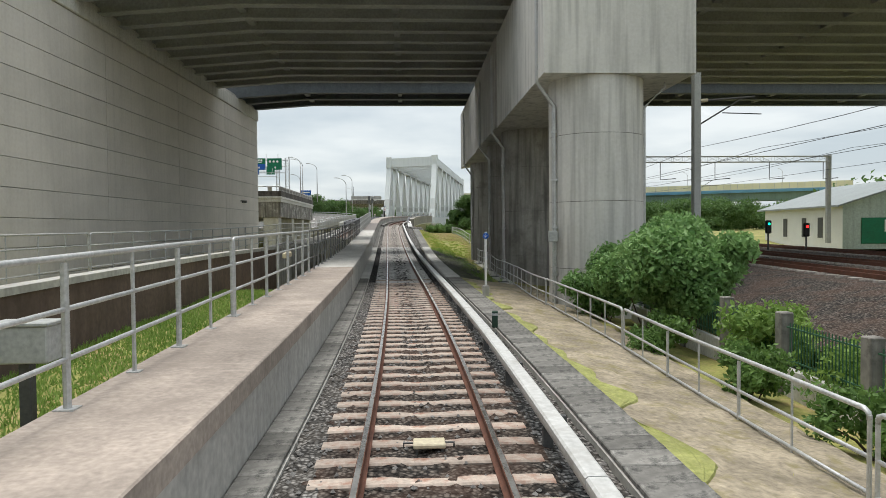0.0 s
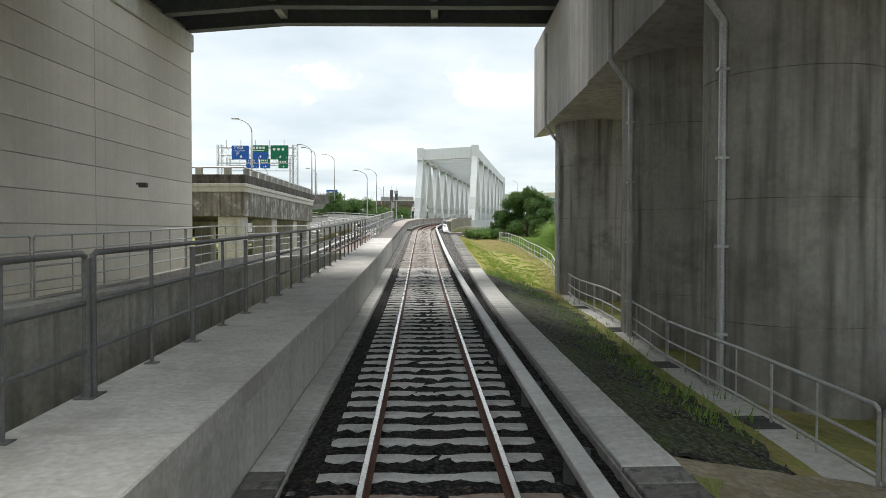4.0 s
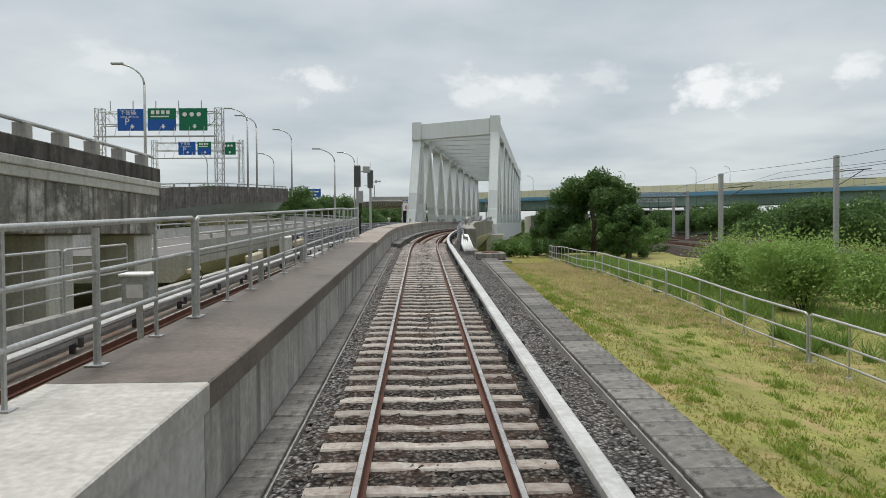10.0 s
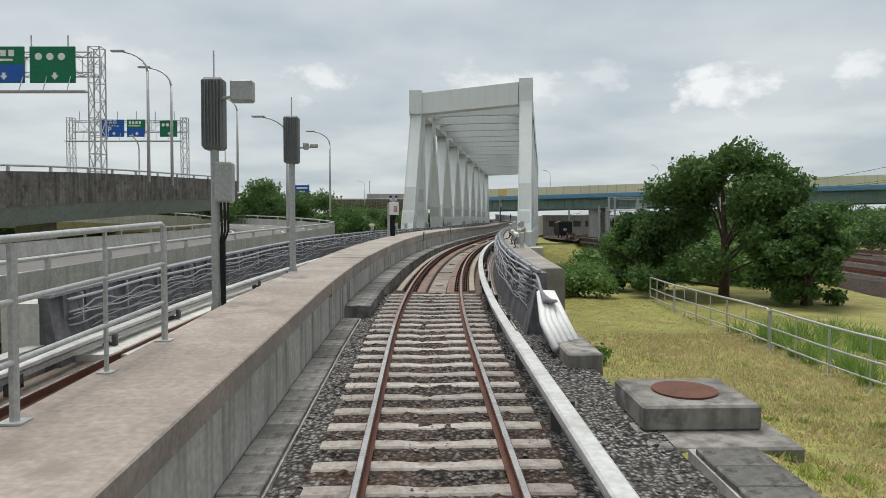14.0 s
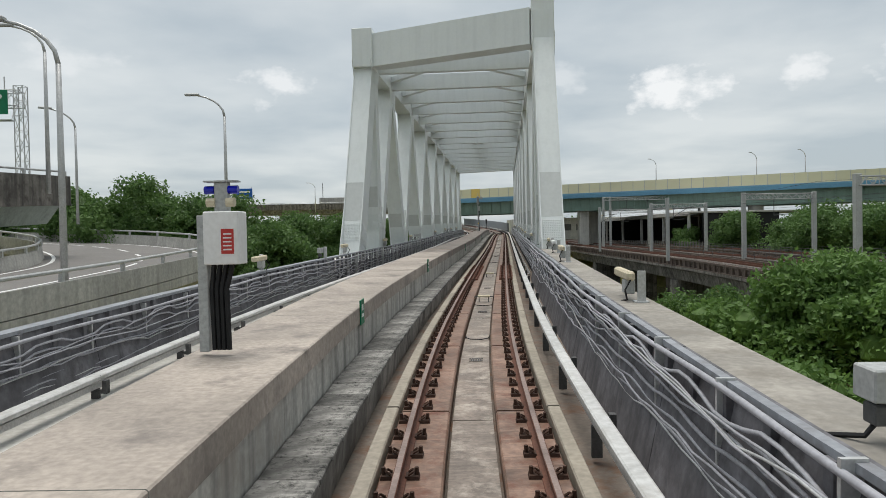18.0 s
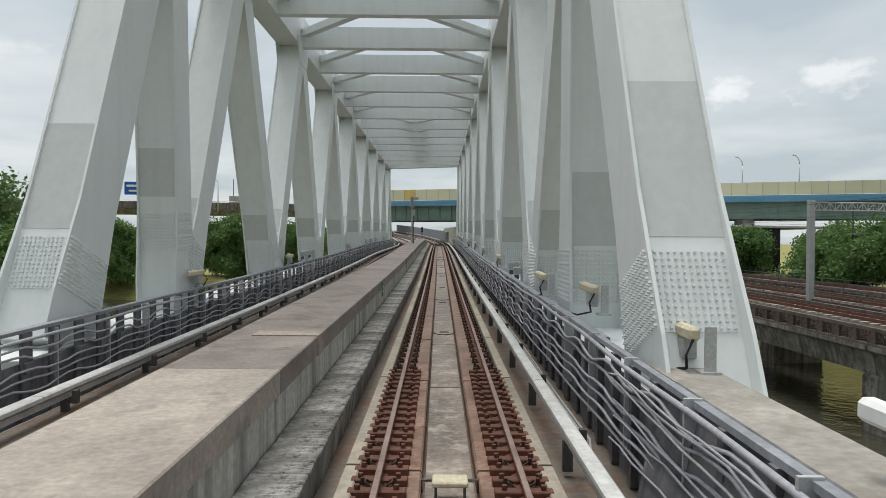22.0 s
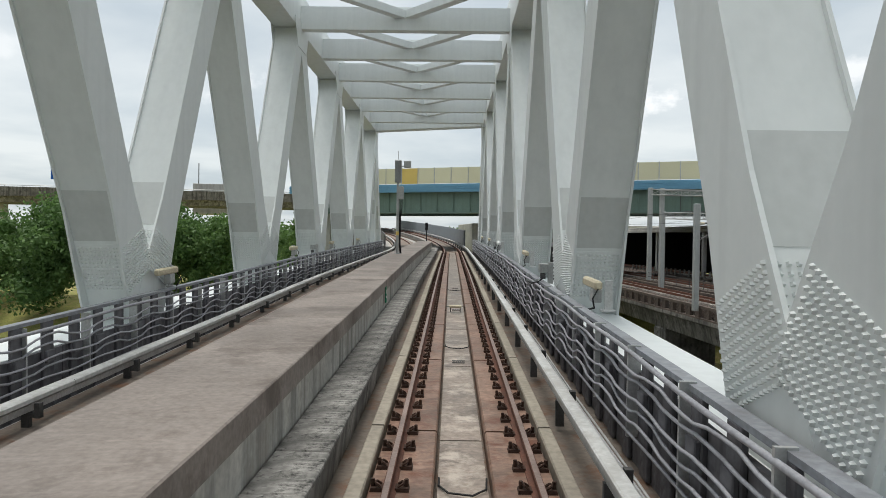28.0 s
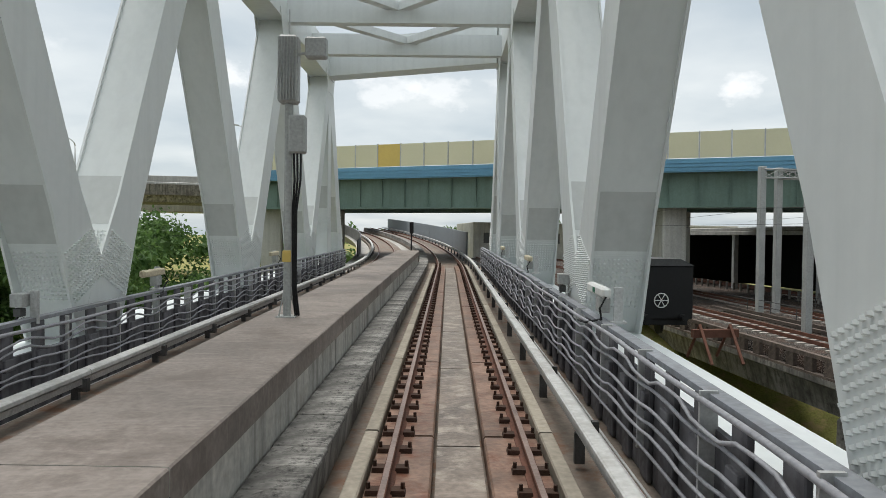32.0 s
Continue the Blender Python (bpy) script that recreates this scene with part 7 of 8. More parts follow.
for y in (20.6,):
    o = empty("lamp_bar", TM(y, -3.62, 1.5), "beige tube lamp on the railing", "lamp", "railing lamps")
    part("lamp_tube", MB().bevbox(-0.06, 0.06, -0.55, 0.55, 0, 0.16, 0.03), BEIGE, o, local=True)
for y in (78.5, 83.5):
    o = empty("lamp_bar", TM(y, -3.5, 1.4), "beige tube lamp behind the railing", "lamp", "railing lamps")
    part("lamp_tube", MB().bevbox(-0.06, 0.06, -0.55, 0.55, 0, 0.16, 0.03), BEIGE, o, local=True)
    part("stand", MB().bevbox(-0.05, 0.05, 0.5, 0.6, -0.9, 0.2, 0.01), GREYBOX, o, local=True)

# pale concrete strip under the fence, with gratings
def fence_strip():
    st = empty("kerb_strip", TM(0, 4.5, -0.6), "pale worn concrete strip under the pipe fence", "kerb", kind="structure")
    for a in np.arange(24, 62, 2.0):
        mb = MB()
        ys = steps(a + 0.01, a + 1.99, 1.0)
        k, vs = len(ys), []
        for y in ys:
            h = FH(y)
            vs += [T(y, FU(y) + u, h + z) for u, z in ((-0.55, -0.3), (0.2, -0.3), (0.2, 0.06), (-0.55, 0.06))]
        fs = [(i * 4 + j, (i + 1) * 4 + j, (i + 1) * 4 + (j + 1) % 4, i * 4 + (j + 1) % 4) for i in range(k - 1) for j in range(4)] + [(0, 1, 2, 3), tuple((k - 1) * 4 + j for j in (3, 2, 1, 0))]
        part("strip_slab", mb.add(vs, fs), CONC_LIGHT if a > 24 else CONC_OLD, st)
    g = MB()
    for k in range(9):
        g.box(-0.26, 0.26, -0.36 + 0.085 * k, -0.31 + 0.085 * k, 0.0, 0.02)
    me = g.mesh("grating", DARKSTEEL)
    for y in (31, 37, 42.5, 47.5, 53.5, 59.5):
        part("grating", me, None, st, m=st.matrix_basis.inverted() @ TM(y, FU(y) - 0.2, FH(y) + 0.062), local=True)


fence_strip()

# steel mesh fence with concrete base further right
def mesh_fence():
    fe = empty("mesh_fence", Matrix.Translation((8, 30, -0.5)), "green steel bar fence on a concrete base with dark square posts", "fence")
    FX = lambda y: float(np.interp(y, [0, 12, 58, 76, 100], [6.9, 7.3, 9.9, 11.4, 12.0]))
    pb = MB().bevbox(-0.13, 0.13, -0.13, 0.13, -0.6, 1.65, 0.02).mesh("fence_post", CONC_OLD)
    fp = MB()
    for k in range(24):
        fp.tube([(0, -1.25 + k * 0.105, 0.65), (0, -1.25 + k * 0.105, 1.5)], 0.012, 4)
    for z in (0.75, 1.4):
        fp.tube([(0, -1.28, z), (0, 1.28, z)], 0.02, 4)
    bars = fp.mesh("bar_panel", mat("green_wire", (0.06, 0.16, 0.09), 0.5, 0.2, bump=0))
    base = MB().bevbox(-0.07, 0.07, -1.28, 1.28, -0.5, 0.6, 0.02).mesh("base_panel", CONC_LIGHT)
    inv = fe.matrix_basis.inverted()
    for y in np.arange(5, 66, 2.85):
        if 23 < y < 31:
            continue
        x = FX(y)
        m = Matrix.Translation((x, y, ground_z(x, y)))
        part("fence_post", pb, None, fe, m=inv @ m, local=True)
        x2 = FX(y + 1.42)
        a = math.atan2(-(FX(y + 2.85) - x), 2.85)
        m = Matrix.Translation((x2, y + 1.42, ground_z(x2, y + 1.42))) @ Matrix.Rotation(a, 4, "Z")
        part("bar_panel", bars, None, fe, m=inv @ m, local=True)["kind"] = "stuff"
        part("base_panel", base, None, fe, m=inv @ m, local=True)


mesh_fence()

# white-sheathed cables coming up at the parapet's head
wc = empty("white_cables", TM(103, 2.4, 0), "white plastic cable sleeves climbing to the parapet", "cables")
for k in range(5):
    mb = MB()
    u = 2.15 + 0.12 * k
    mb.tube([T(102.3 + 0.1 * k, u + 0.1, -0.15), T(103.1 + 0.1 * k, u, 0.2), T(104.0, u * 0.5 + 1.15, 0.65)], 0.075, 8)
    part("sleeve", mb, WHITE, wc, smooth=True)
    mb = MB()
    mb.tube([T(103.5, u * 0.5 + 1.15, 0.55), T(104.6, 2.25, 0.95 - 0.13 * k), T(106.5, 2.08, 0.9 - 0.14 * k)], 0.035, 6)
    part("cable", mb, CABLE, wc, smooth=True)
o = thing("cable_block", MB().bevbox(-0.2, 0.4, -1.3, 1.3, -1.2, -0.05, 0.03), CONC_OLD, "low weathered concrete block at the cable rise", "block", m=TM(102.8, 2.5, 0))


# ---------------------------------------------------------------- the older railway to the right
def older_railway():
    offs = (0.0, 4.0, 9.5)
    bed = MB()
    for y0, y1 in ((-40, 152), (238, 330)):
        ys = steps(y0, y1, 4)
        vs = [(rail_x(y, o) + e, y, rail_z(y) + z) for y in ys for o, e, z in ((0, -3.2 if y > 70 else -6.6, -0.95 if y > 70 else -1.05), (0, -2.2, -0.22), (9.5, 2.5, -0.22), (9.5, 3.5, -0.95))]
        bed.add(vs, [(i * 4 + j, i * 4 + j + 1, (i + 1) * 4 + j + 1, (i + 1) * 4 + j) for i in range(len(ys) - 1) for j in range(3)])
    thing("ballast_bed", bed, BALLAST, "brown-grey ballast bed of the older railway", "ballast", kind="structure")
    for o in offs:
        tr = empty("railway_track", Matrix.Translation((rail_x(0, o), 0, rail_z(0))), "rusty narrow gauge track of the older railway", "railway track", kind="structure")
        for s in (-0.53, 0.53):
            ys = steps(-40, 330, 6)
            mb = MB()
            vs = [(rail_x(y, o) + s + dx, y, rail_z(y) + dz) for y in ys for dx, dz in ((-0.035, -0.16), (0.035, -0.16), (0.035, 0), (-0.035, 0))]
            mb.add(vs, [(i * 4 + j, (i + 1) * 4 + j, (i + 1) * 4 + (j + 1) % 4, i * 4 + (j + 1) % 4) for i in range(len(ys) - 1) for j in range(4)])
            part("rail", mb, RUST, tr)
        mb = MB()
        for y in np.arange(-10, 250, 0.7):
            mb.box(-1.0, 1.0, -0.11, 0.11, -0.26, -0.16, Matrix.Translation((rail_x(y, o), y, rail_z(y))))
        ob = part("sleepers", mb, SLEEPER, tr)
        ob["kind"] = "stuff"
    # girders over the river, each with a ballast trough behind low brown balustrades
    for o, w in ((0.0, 4.2), (4.0, 4.2), (9.5, 4.4)):
        v = empty("railway_viaduct", Matrix.Translation((rail_x(150, o), 150, rail_z(150))), "brown stained concrete railway viaduct with low balustrades on wall piers", "viaduct", "railway viaducts")
        for a, b in ((150, 167), (167, 185), (185, 203), (203, 221), (221, 240)):
            ys = steps(a + 0.03, b - 0.03, 6)
            for name, pr, m in (("girder", [(-w / 2 - 0.3, -0.9), (-w / 2 - 0.3, -1.12), (-w / 2 + 0.05, -1.3), (-w / 2 + 0.3, -2.3), (w / 2 - 0.3, -2.3), (w / 2 - 0.05, -1.3), (w / 2 + 0.3, -1.12), (w / 2 + 0.3, -0.9)], CONC_OLD),
                                ("ballast", [(-w / 2 + 0.2, -0.24), (-w / 2 + 0.02, -0.9), (w / 2 - 0.02, -0.9), (w / 2 - 0.2, -0.24)], BALLAST)):
                m0 = MB()
                n = len(pr)
                vs = [(rail_x(y, o) + dx, y, rail_z(y) + dz) for y in ys for dx, dz in pr]
                m0.add(vs, [(i * n + j, (i + 1) * n + j, (i + 1) * n + (j + 1) % n, i * n + (j + 1) % n) for i in range(len(ys) - 1) for j in range(n)] + [tuple(range(n)), tuple((len(ys) - 1) * n + j for j in range(n - 1, -1, -1))])
                part(name, m0, m, v)
            part("pier", MB().bevbox(rail_x(b, o) - w / 2 + 0.2, rail_x(b, o) + w / 2 - 0.2, b - 0.9, b + 0.9, -4, rail_z(b) - 2.3, 0.1), CONC_OLD, v)
        for s in (-1, 1):
            mb = MB()
            ys = steps(150, 240, 6)
            e = s * (w / 2 + 0.16)
            for z0, z1, t in ((-0.24, -0.08, 0.1), (-0.92, -0.8, 0.13)):
                vs = [(rail_x(y, o) + e + dx, y, rail_z(y) + dz) for y in ys for dx, dz in ((-t, z0), (t, z0), (t, z1), (-t, z1))]
                mb.add(vs, [(i * 4 + j, (i + 1) * 4 + j, (i + 1) * 4 + (j + 1) % 4, i * 4 + (j + 1) % 4) for i in range(len(ys) - 1) for j in range(4)])
            rl = part("balustrade", mb, BALUSTER, v)
            pm = MB().box(-0.09, 0.09, -0.24, 0.24, -0.8, -0.24).mesh("baluster", BALUSTER)
            for y in np.arange(150.5, 240, 1.25):
                part("baluster", pm, None, rl, m=Matrix.Translation((rail_x(y, o) + e, y, rail_z(y))))
            mb = MB()
            for z in (0.35, 0.7):
                mb.tube([(rail_x(y, o) + e, y, rail_z(y) - 0.08 + z) for y in steps(150, 240, 10)], 0.022, 5)
            for y in np.arange(150, 240, 2.5):
                mb.tube([(rail_x(y, o) + e, y, rail_z(y) - 0.1), (rail_x(y, o) + e, y, rail_z(y) + 0.63)], 0.025, 5)
            if o > 0:
                part("hand_rail", mb, DARKSTEEL, v)


older_railway()


def catenary_pole(x, y, h, label, arm=2.6, w=0.16):
    z = rail_z(y) - 0.4
    o = empty("catenary_pole", Matrix.Translation((x, y, z)), label, "catenary pole", "catenary poles")
    part("pole", MB().bevbox(-w, w, -w, w, 0, h, 0.03), GREYBOX if w < 0.2 else CONC_OLD, o, local=True)
    mb = MB()
    mb.tube([(0, 0, h - 1.2), (arm, 0, h - 1.0)], 0.04, 6)
    mb.tube([(0, 0, h - 2.3), (arm * 0.8, 0, h - 1.05)], 0.035, 6)
    mb.tube([(arm * 0.45, 0, h - 1.7), (arm + 0.3, 0, h - 1.75)], 0.025, 5)
    part("cantilever", mb, DARKSTEEL, o, local=True)
    part("insulator", MB().tube([(0.1, 0, h - 1.19), (0.5, 0, h - 1.16)], 0.08, 8), BEIGE, o, local=True)
    return o


for x, y, h in ((12.4, 29.6, 8.6), (21.5, 120, 6.4), (28.1, 115.3, 7.4), (25.4, 184, 6.4), (27.2, 214, 6.4), (27.9, 246, 6.6), (36, 85, 8)):
    catenary_pole(x, y, h, "grey catenary pole with a cantilever arm")


def portal(x0, x1, y, h):
    z = rail_z(y) - 0.3
    o = empty("catenary_portal", Matrix.Translation((x0, y, z)), "grey steel catenary portal over the railway", "catenary portal", "catenary portals")
    for x in (x0, x1):
        part("leg", MB().bevbox(x - 0.18, x + 0.18, y - 0.18, y + 0.18, z, z + h, 0.02), GREYBOX, o)
    mb = MB()
    lattice(mb, (x0, y, z + h - 0.4), (x1, y, z + h - 0.4), 0.5, 18, 0.035)
    part("beam", mb, GALV, o)
    for x in np.arange(x0 + 3, x1, 5):
        part("hanger", MB().tube([(x, y, z + h - 0.6), (x, y, z + h - 2.2), (x + 1.4, y, z + h - 2.1)], 0.04, 6), DARKSTEEL, o)


portal(19.5, 38, 61, 8.0)
portal(23.9, 30.6, 152.5, 6.4)
portal(31.1, 38.1, 179.5, 6.5)
portal(30.9, 38.2, 203.4, 6.4)
portal(32.2, 40.0, 229.0, 6.4)
portal(34.5, 52, 236.4, 8.8)
portal(35.9, 52.2, 236.9, 8.8)
wr = empty("catenary_wires", Matrix.Translation((17, 0, 6)), "thin dark overhead wires above the railway", "wires")
for o in (0.0, 4.0, 9.5):
    for dz, sag in ((5.0, 0.02), (6.1, 0.45)):
        mb = MB()
        mb.tube([(rail_x(y, o), y, rail_z(y) + dz - sag * math.sin(math.pi * ((y % 40) / 40))) for y in np.arange(-10, 260, 5.0)], 0.014, 4)
        part("wire", mb, DARKSTEEL, wr)


def rail_signal(x, y, h, lens, label, round_head=False):
    z = ground_z(x, y)
    o = empty("rail_signal", Matrix.Translation((x, y, z)), label, "signal", "rail signals")
    part("mast", MB().tube([(0, 0, -0.3), (0, 0, h)], 0.06, 8), DARKSTEEL, o, local=True)
    part("head", MB().bevbox(-0.2, 0.2, -0.12, 0.1, h - 0.9, h, 0.06), BLACK, o, local=True)
    m = bpy.data.materials.new("signal_lens")
    m.use_nodes = True
    b = m.node_tree.nodes["Principled BSDF"]
    b.inputs["Base Color"].default_value = (*lens, 1)
    b.inputs["Emission Color"].default_value = (*lens, 1)
    b.inputs["Emission Strength"].default_value = 2.0
    part("lens", MB().tube([(0, -0.12, h - 0.25), (0, -0.15, h - 0.25)], 0.09, 12), m, o, "lit signal lens", local=True)
    if round_head:
        part("spot_lamp", MB().tube([(-0.55, -0.2, h + 1.9), (-0.55, 0.2, h + 1.95)], 0.26, 12).tube([(0, 0, h), (0, 0, h + 2.6)], 0.05, 8).tube([(-0.55, 0, h + 2.2), (0, 0, h + 2.3)], 0.03, 6), BLACK, o, "black round signal lamp", local=True)
    else:
        part("foot", MB().bevbox(-0.25, 0.25, -0.25, 0.25, -0.3, 0.1, 0.03), CONC, o, local=True)


rail_signal(24.4, 46.0, 2.6, (0.0, 0.6, 0.35), "black dwarf signal showing green beside the railway")
rail_signal(26.0, 44.2, 2.4, (0.9, 0.02, 0.02), "black dwarf signal showing red beside the railway")
rail_signal(14.1, 45.8, 2.7, (0.0, 0.1, 0.05), "black railway signal mast with a round lamp", True)
rail_signal(16.4, 46.2, 2.2, (0.9, 0.02, 0.02), "black dwarf signal showing red beside the railway")


def station_building():
    M = Matrix.Translation((40.0, 62.0, 0.4)) @ Matrix.Rotation(-0.14, 4, "Z")
    o = empty("station_building", M, "low white railway building with a grey-green gable and pitched roof", "building")
    e, r, half, deep = 4.1, 6.5, 7.6, 19.0
    ring = [(0, 0), (2 * half, 0), (2 * half, e), (half, r), (0, e)]
    n = len(ring)
    vs = [(x, 0, z) for x, z in ring] + [(x, deep, z) for x, z in ring]
    part("wall", MB().add(vs, [tuple(range(n)), tuple(range(2 * n - 1, n - 1, -1))] + [(i, n + i, n + (i + 1) % n, (i + 1) % n) for i in range(n)]), WHITE, o, local=True)
    part("gable_cladding", MB().add([(x, y, z) for y in (-0.08, -0.01) for x, z in ring], [tuple(range(n)), tuple(range(2 * n - 1, n - 1, -1))] + [(i, n + i, n + (i + 1) % n, (i + 1) % n) for i in range(n)]), PALE_CLAD, o, "grey-green cladding", local=True)
    for s in (-1, 1):
        a, b = (half - s * (half + 0.7), e - 0.18), (half, r + 0.06)
        sec = [a, b, (b[0], b[1] + 0.16), (a[0], a[1] + 0.16)]
        part("roof_slope", MB().add([(x, y, z) for y in (-0.7, deep + 0.7) for x, z in sec], [(0, 1, 2, 3), (7, 6, 5, 4)] + [(i, 4 + i, 4 + (i + 1) % 4, (i + 1) % 4) for i in range(4)]), ROOF, o, local=True)
    for y in (4.5, 8.2, 13.0):
        w = part("window", MB().bevbox(-0.06, 0.02, y - 0.5, y + 0.5, 1.0, 3.0, 0.02), DARKSTEEL, o, local=True)
        part("frame", MB().box(-0.09, -0.06, y - 0.58, y + 0.58, 3.0, 3.08).box(-0.09, -0.06, y - 0.58, y + 0.58, 0.92, 1.0), WHITE, w, local=True)
    part("shutter", MB().bevbox(1.6, 6.4, -0.16, -0.085, 0.5, 2.9, 0.02), GREEN_SIGN, o, "green shutter", local=True)
    part("pale_sign", MB().bevbox(3.6, 6.0, -0.2, -0.165, 1.6, 2.7, 0.01), WHITE, o, local=True)


station_building()


def goods_wagon():
    M = Matrix.Translation((23.4, 226, rail_z(226))) @ Matrix.Rotation(-0.06, 4, "Z")
    o = empty("goods_wagon", M, "black closed goods wagon with a white hand wheel", "railway wagon")
    part("body", MB().bevbox(-1.3, 1.3, 0, 9, 0.85, 3.1, 0.04), BLACK, o, local=True)
    part("roof", MB().add([(-1.35, -0.05, 3.1), (1.35, -0.05, 3.1), (0.7, -0.05, 3.4), (-0.7, -0.05, 3.4), (-1.35, 9.05, 3.1), (1.35, 9.05, 3.1), (0.7, 9.05, 3.4), (-0.7, 9.05, 3.4)], [(0, 1, 2, 3), (7, 6, 5, 4), (0, 4, 5, 1), (1, 5, 6, 2), (2, 6, 7, 3), (3, 7, 4, 0)]), DARKSTEEL, o, local=True)
    part("underframe", MB().box(-1.1, 1.1, 0.1, 8.9, 0.6, 0.85), BLACK, o, local=True)
    wh = MB().tube([(-0.06, 0, 0), (0.06, 0, 0)], 0.42, 16).mesh("wheel", BLACK)
    for y in (1.8, 7.2):
        for x in (-0.55, 0.55):
            part("wheel", wh, None, o, m=Matrix.Translation((x, y, 0.42)), local=True)
    mb = MB()
    ring = [(0.3 * math.cos(t), -0.04, 1.65 + 0.3 * math.sin(t)) for t in np.linspace(0, 6.283, 17)]
    mb.tube([(x - 0.1, y, z) for x, y, z in ring], 0.025, 5, cap=False)
    for k in range(3):
        t = k * math.pi / 3
        mb.tube([(-0.1 - 0.3 * math.cos(t), -0.04, 1.65 - 0.3 * math.sin(t)), (-0.1 + 0.3 * math.cos(t), -0.04, 1.65 + 0.3 * math.sin(t))], 0.02, 5)
    part("hand_wheel", mb, WHITE, o, "white hand wheel", local=True)
    for s in (-0.8, 0.8):
        part("buffer", MB().tube([(s, 0, 0.95), (s, -0.4, 0.95), (s, -0.42, 0.95)], 0.14, 10), BLACK, o, local=True)
    bs = empty("buffer_stop", Matrix.Translation((23.7, 222.4, rail_z(222) - 0.2)), "rusty steel buffer stop at the siding's end", "buffer stop")
    mb = MB()
    for s in (-0.6, 0.6):
        mb.tube([(s, -0.9, 0), (s, 0, 1.3), (s, 0.9, 0)], 0.06, 6)
    mb.box(-0.9, 0.9, -0.1, 0.1, 0.85, 1.15)
    part("frame", mb, RUST, bs, local=True)


goods_wagon()


def depot_shed():
    o = empty("depot_shed", Matrix.Translation((44, 222, 3)), "long open depot shed with a pale flat roof", "shed")
    part("roof", MB().bevbox(43.4, 66, 221, 276, 8.9, 9.2, 0.05), CONC, o)
    part("fascia", MB().bevbox(43.3, 43.6, 221, 276, 8.55, 8.88, 0.03), CONC, o)
    # walls in flat black: the shade of the open interior put into colour
    part("dark_back_wall", MB().box(58, 58.4, 221.5, 275, 3, 8.9), BLACK, o)
    part("dark_end_wall", MB().box(45, 58, 274.6, 275, 3, 8.9), BLACK, o)
    part("dark_gable", MB().box(46, 58, 221.5, 221.9, 3, 8.9), BLACK, o)
    for y in (222.5, 233, 244, 255, 266):
        part("column", MB().bevbox(43.9, 44.3, y - 0.2, y + 0.2, 3, 8.9, 0.02), GALV, o)
    fe = empty("picket_fence", Matrix.Translation((41.6, 210, 3)), "pale concrete picket fence along the yard", "fence")
    pm = MB().bevbox(-0.09, 0.09, -0.06, 0.06, 0, 1.5, 0.02).mesh("picket", CONC_OLD)
    for i in range(46):
        part("picket", pm, None, fe, m=fe.matrix_basis.inverted() @ Matrix.Translation((41.6 + i * 0.03, 210 + i * 1.1, rail_z(230) - 0.9)), local=True)
    b = empty("office_block", Matrix.Translation((60, 300, 3)), "distant low white building", "building")
    part("wall", MB().bevbox(35, 90, 330, 350, 2, 11, 0.1), CONC, b)
    for i in range(12):
        part("window", MB().box(37 + i * 4.2, 39.6 + i * 4.2, 329.9, 330, 7.0, 9.0), DARKSTEEL, b)


depot_shed()

# lower road viaduct and buildings far to the left
road_viaduct("far_viaduct", [(-170, 300, 14.5), (-90, 312, 14.8), (-30, 318, 15), (10, 322, 15), (60, 328, 15)], 14, 2.0, "dark distant road viaduct behind the river trees", CONC_OLD, piers=(20, 36, 44))
o = empty("far_road_sign", Matrix.Translation((-44, 305, 12)), "small blue road sign on a far mast", "road sign")
part("mast", MB().tube([(-42.3, 310, 14), (-42.3, 310, 20.5)], 0.18, 6), GALV, o)
part("board", MB().bevbox(-46.5, -42.0, 309.6, 309.8, 17.2, 20.2, 0.05), BLUE_SIGN, o)
part("bars", MB().box(-46, -42.6, 309.5, 309.55, 19.0, 19.5).box(-45.5, -43.5, 309.5, 309.55, 17.9, 18.3), WHITE, o)
o = empty("roadside_shed", Matrix.Translation((-20, 300, 12)), "flat grey building on the far road", "building")
part("wall", MB().bevbox(-26, -12, 330, 338, 12, 18.5, 0.05), CONC, o)
part("mast", MB().tube([(-25, 331, 18.5), (-25, 331, 23)], 0.1, 6), DARKSTEEL, o)
o = empty("far_block", Matrix.Translation((-190, 330, 0)), "distant pale apartment block", "building")
part("wall", MB().bevbox(-205, -180, 330, 345, 0, 19, 0.1), CONC_LIGHT, o)
for k in range(4):
    for i in range(5):
        part("window", MB().box(-203 + i * 4.6, -200 + i * 4.6, 329.9, 330, 4 + k * 3.6, 6 + k * 3.6), DARKSTEEL, o)
o = empty("grey_tower_block", Matrix.Translation((120, 130, 0)), "distant pale grey tall building", "building")
part("wall", MB().bevbox(118, 140, 128, 150, 0, 24, 0.1), CONC_LIGHT, o)
for k in range(5):
    part("window", MB().box(119, 139, 127.9, 128, 4 + k * 4, 5.6 + k * 4), DARKSTEEL, o)

# grey noise wall where the line bends away beyond the bridge
nw = empty("noise_wall", TM(262, 2.6, 0), "grey noise wall along the bend beyond the bridge", "wall", kind="structure")
for a in np.arange(262, 330, 4):
    part("wall_panel", MB().sweep([(2.5, -0.6), (2.62, -0.6), (2.62, 1.75), (2.5, 1.75)], steps(a + 0.03, a + 3.97, 2)), NOISE_GREY, nw)
for a in np.arange(262, 330, 4):
    part("wall_panel", MB().sweep([(-7.6, -0.6), (-7.48, -0.6), (-7.48, 0.9), (-7.6, 0.9)], steps(a + 0.03, a + 3.97, 2)), PARAPET, nw)
fb = empty("far_viaduct_body", TM(245, -2.4, -2), "concrete viaduct carrying the tracks beyond the bridge", "viaduct", kind="structure")
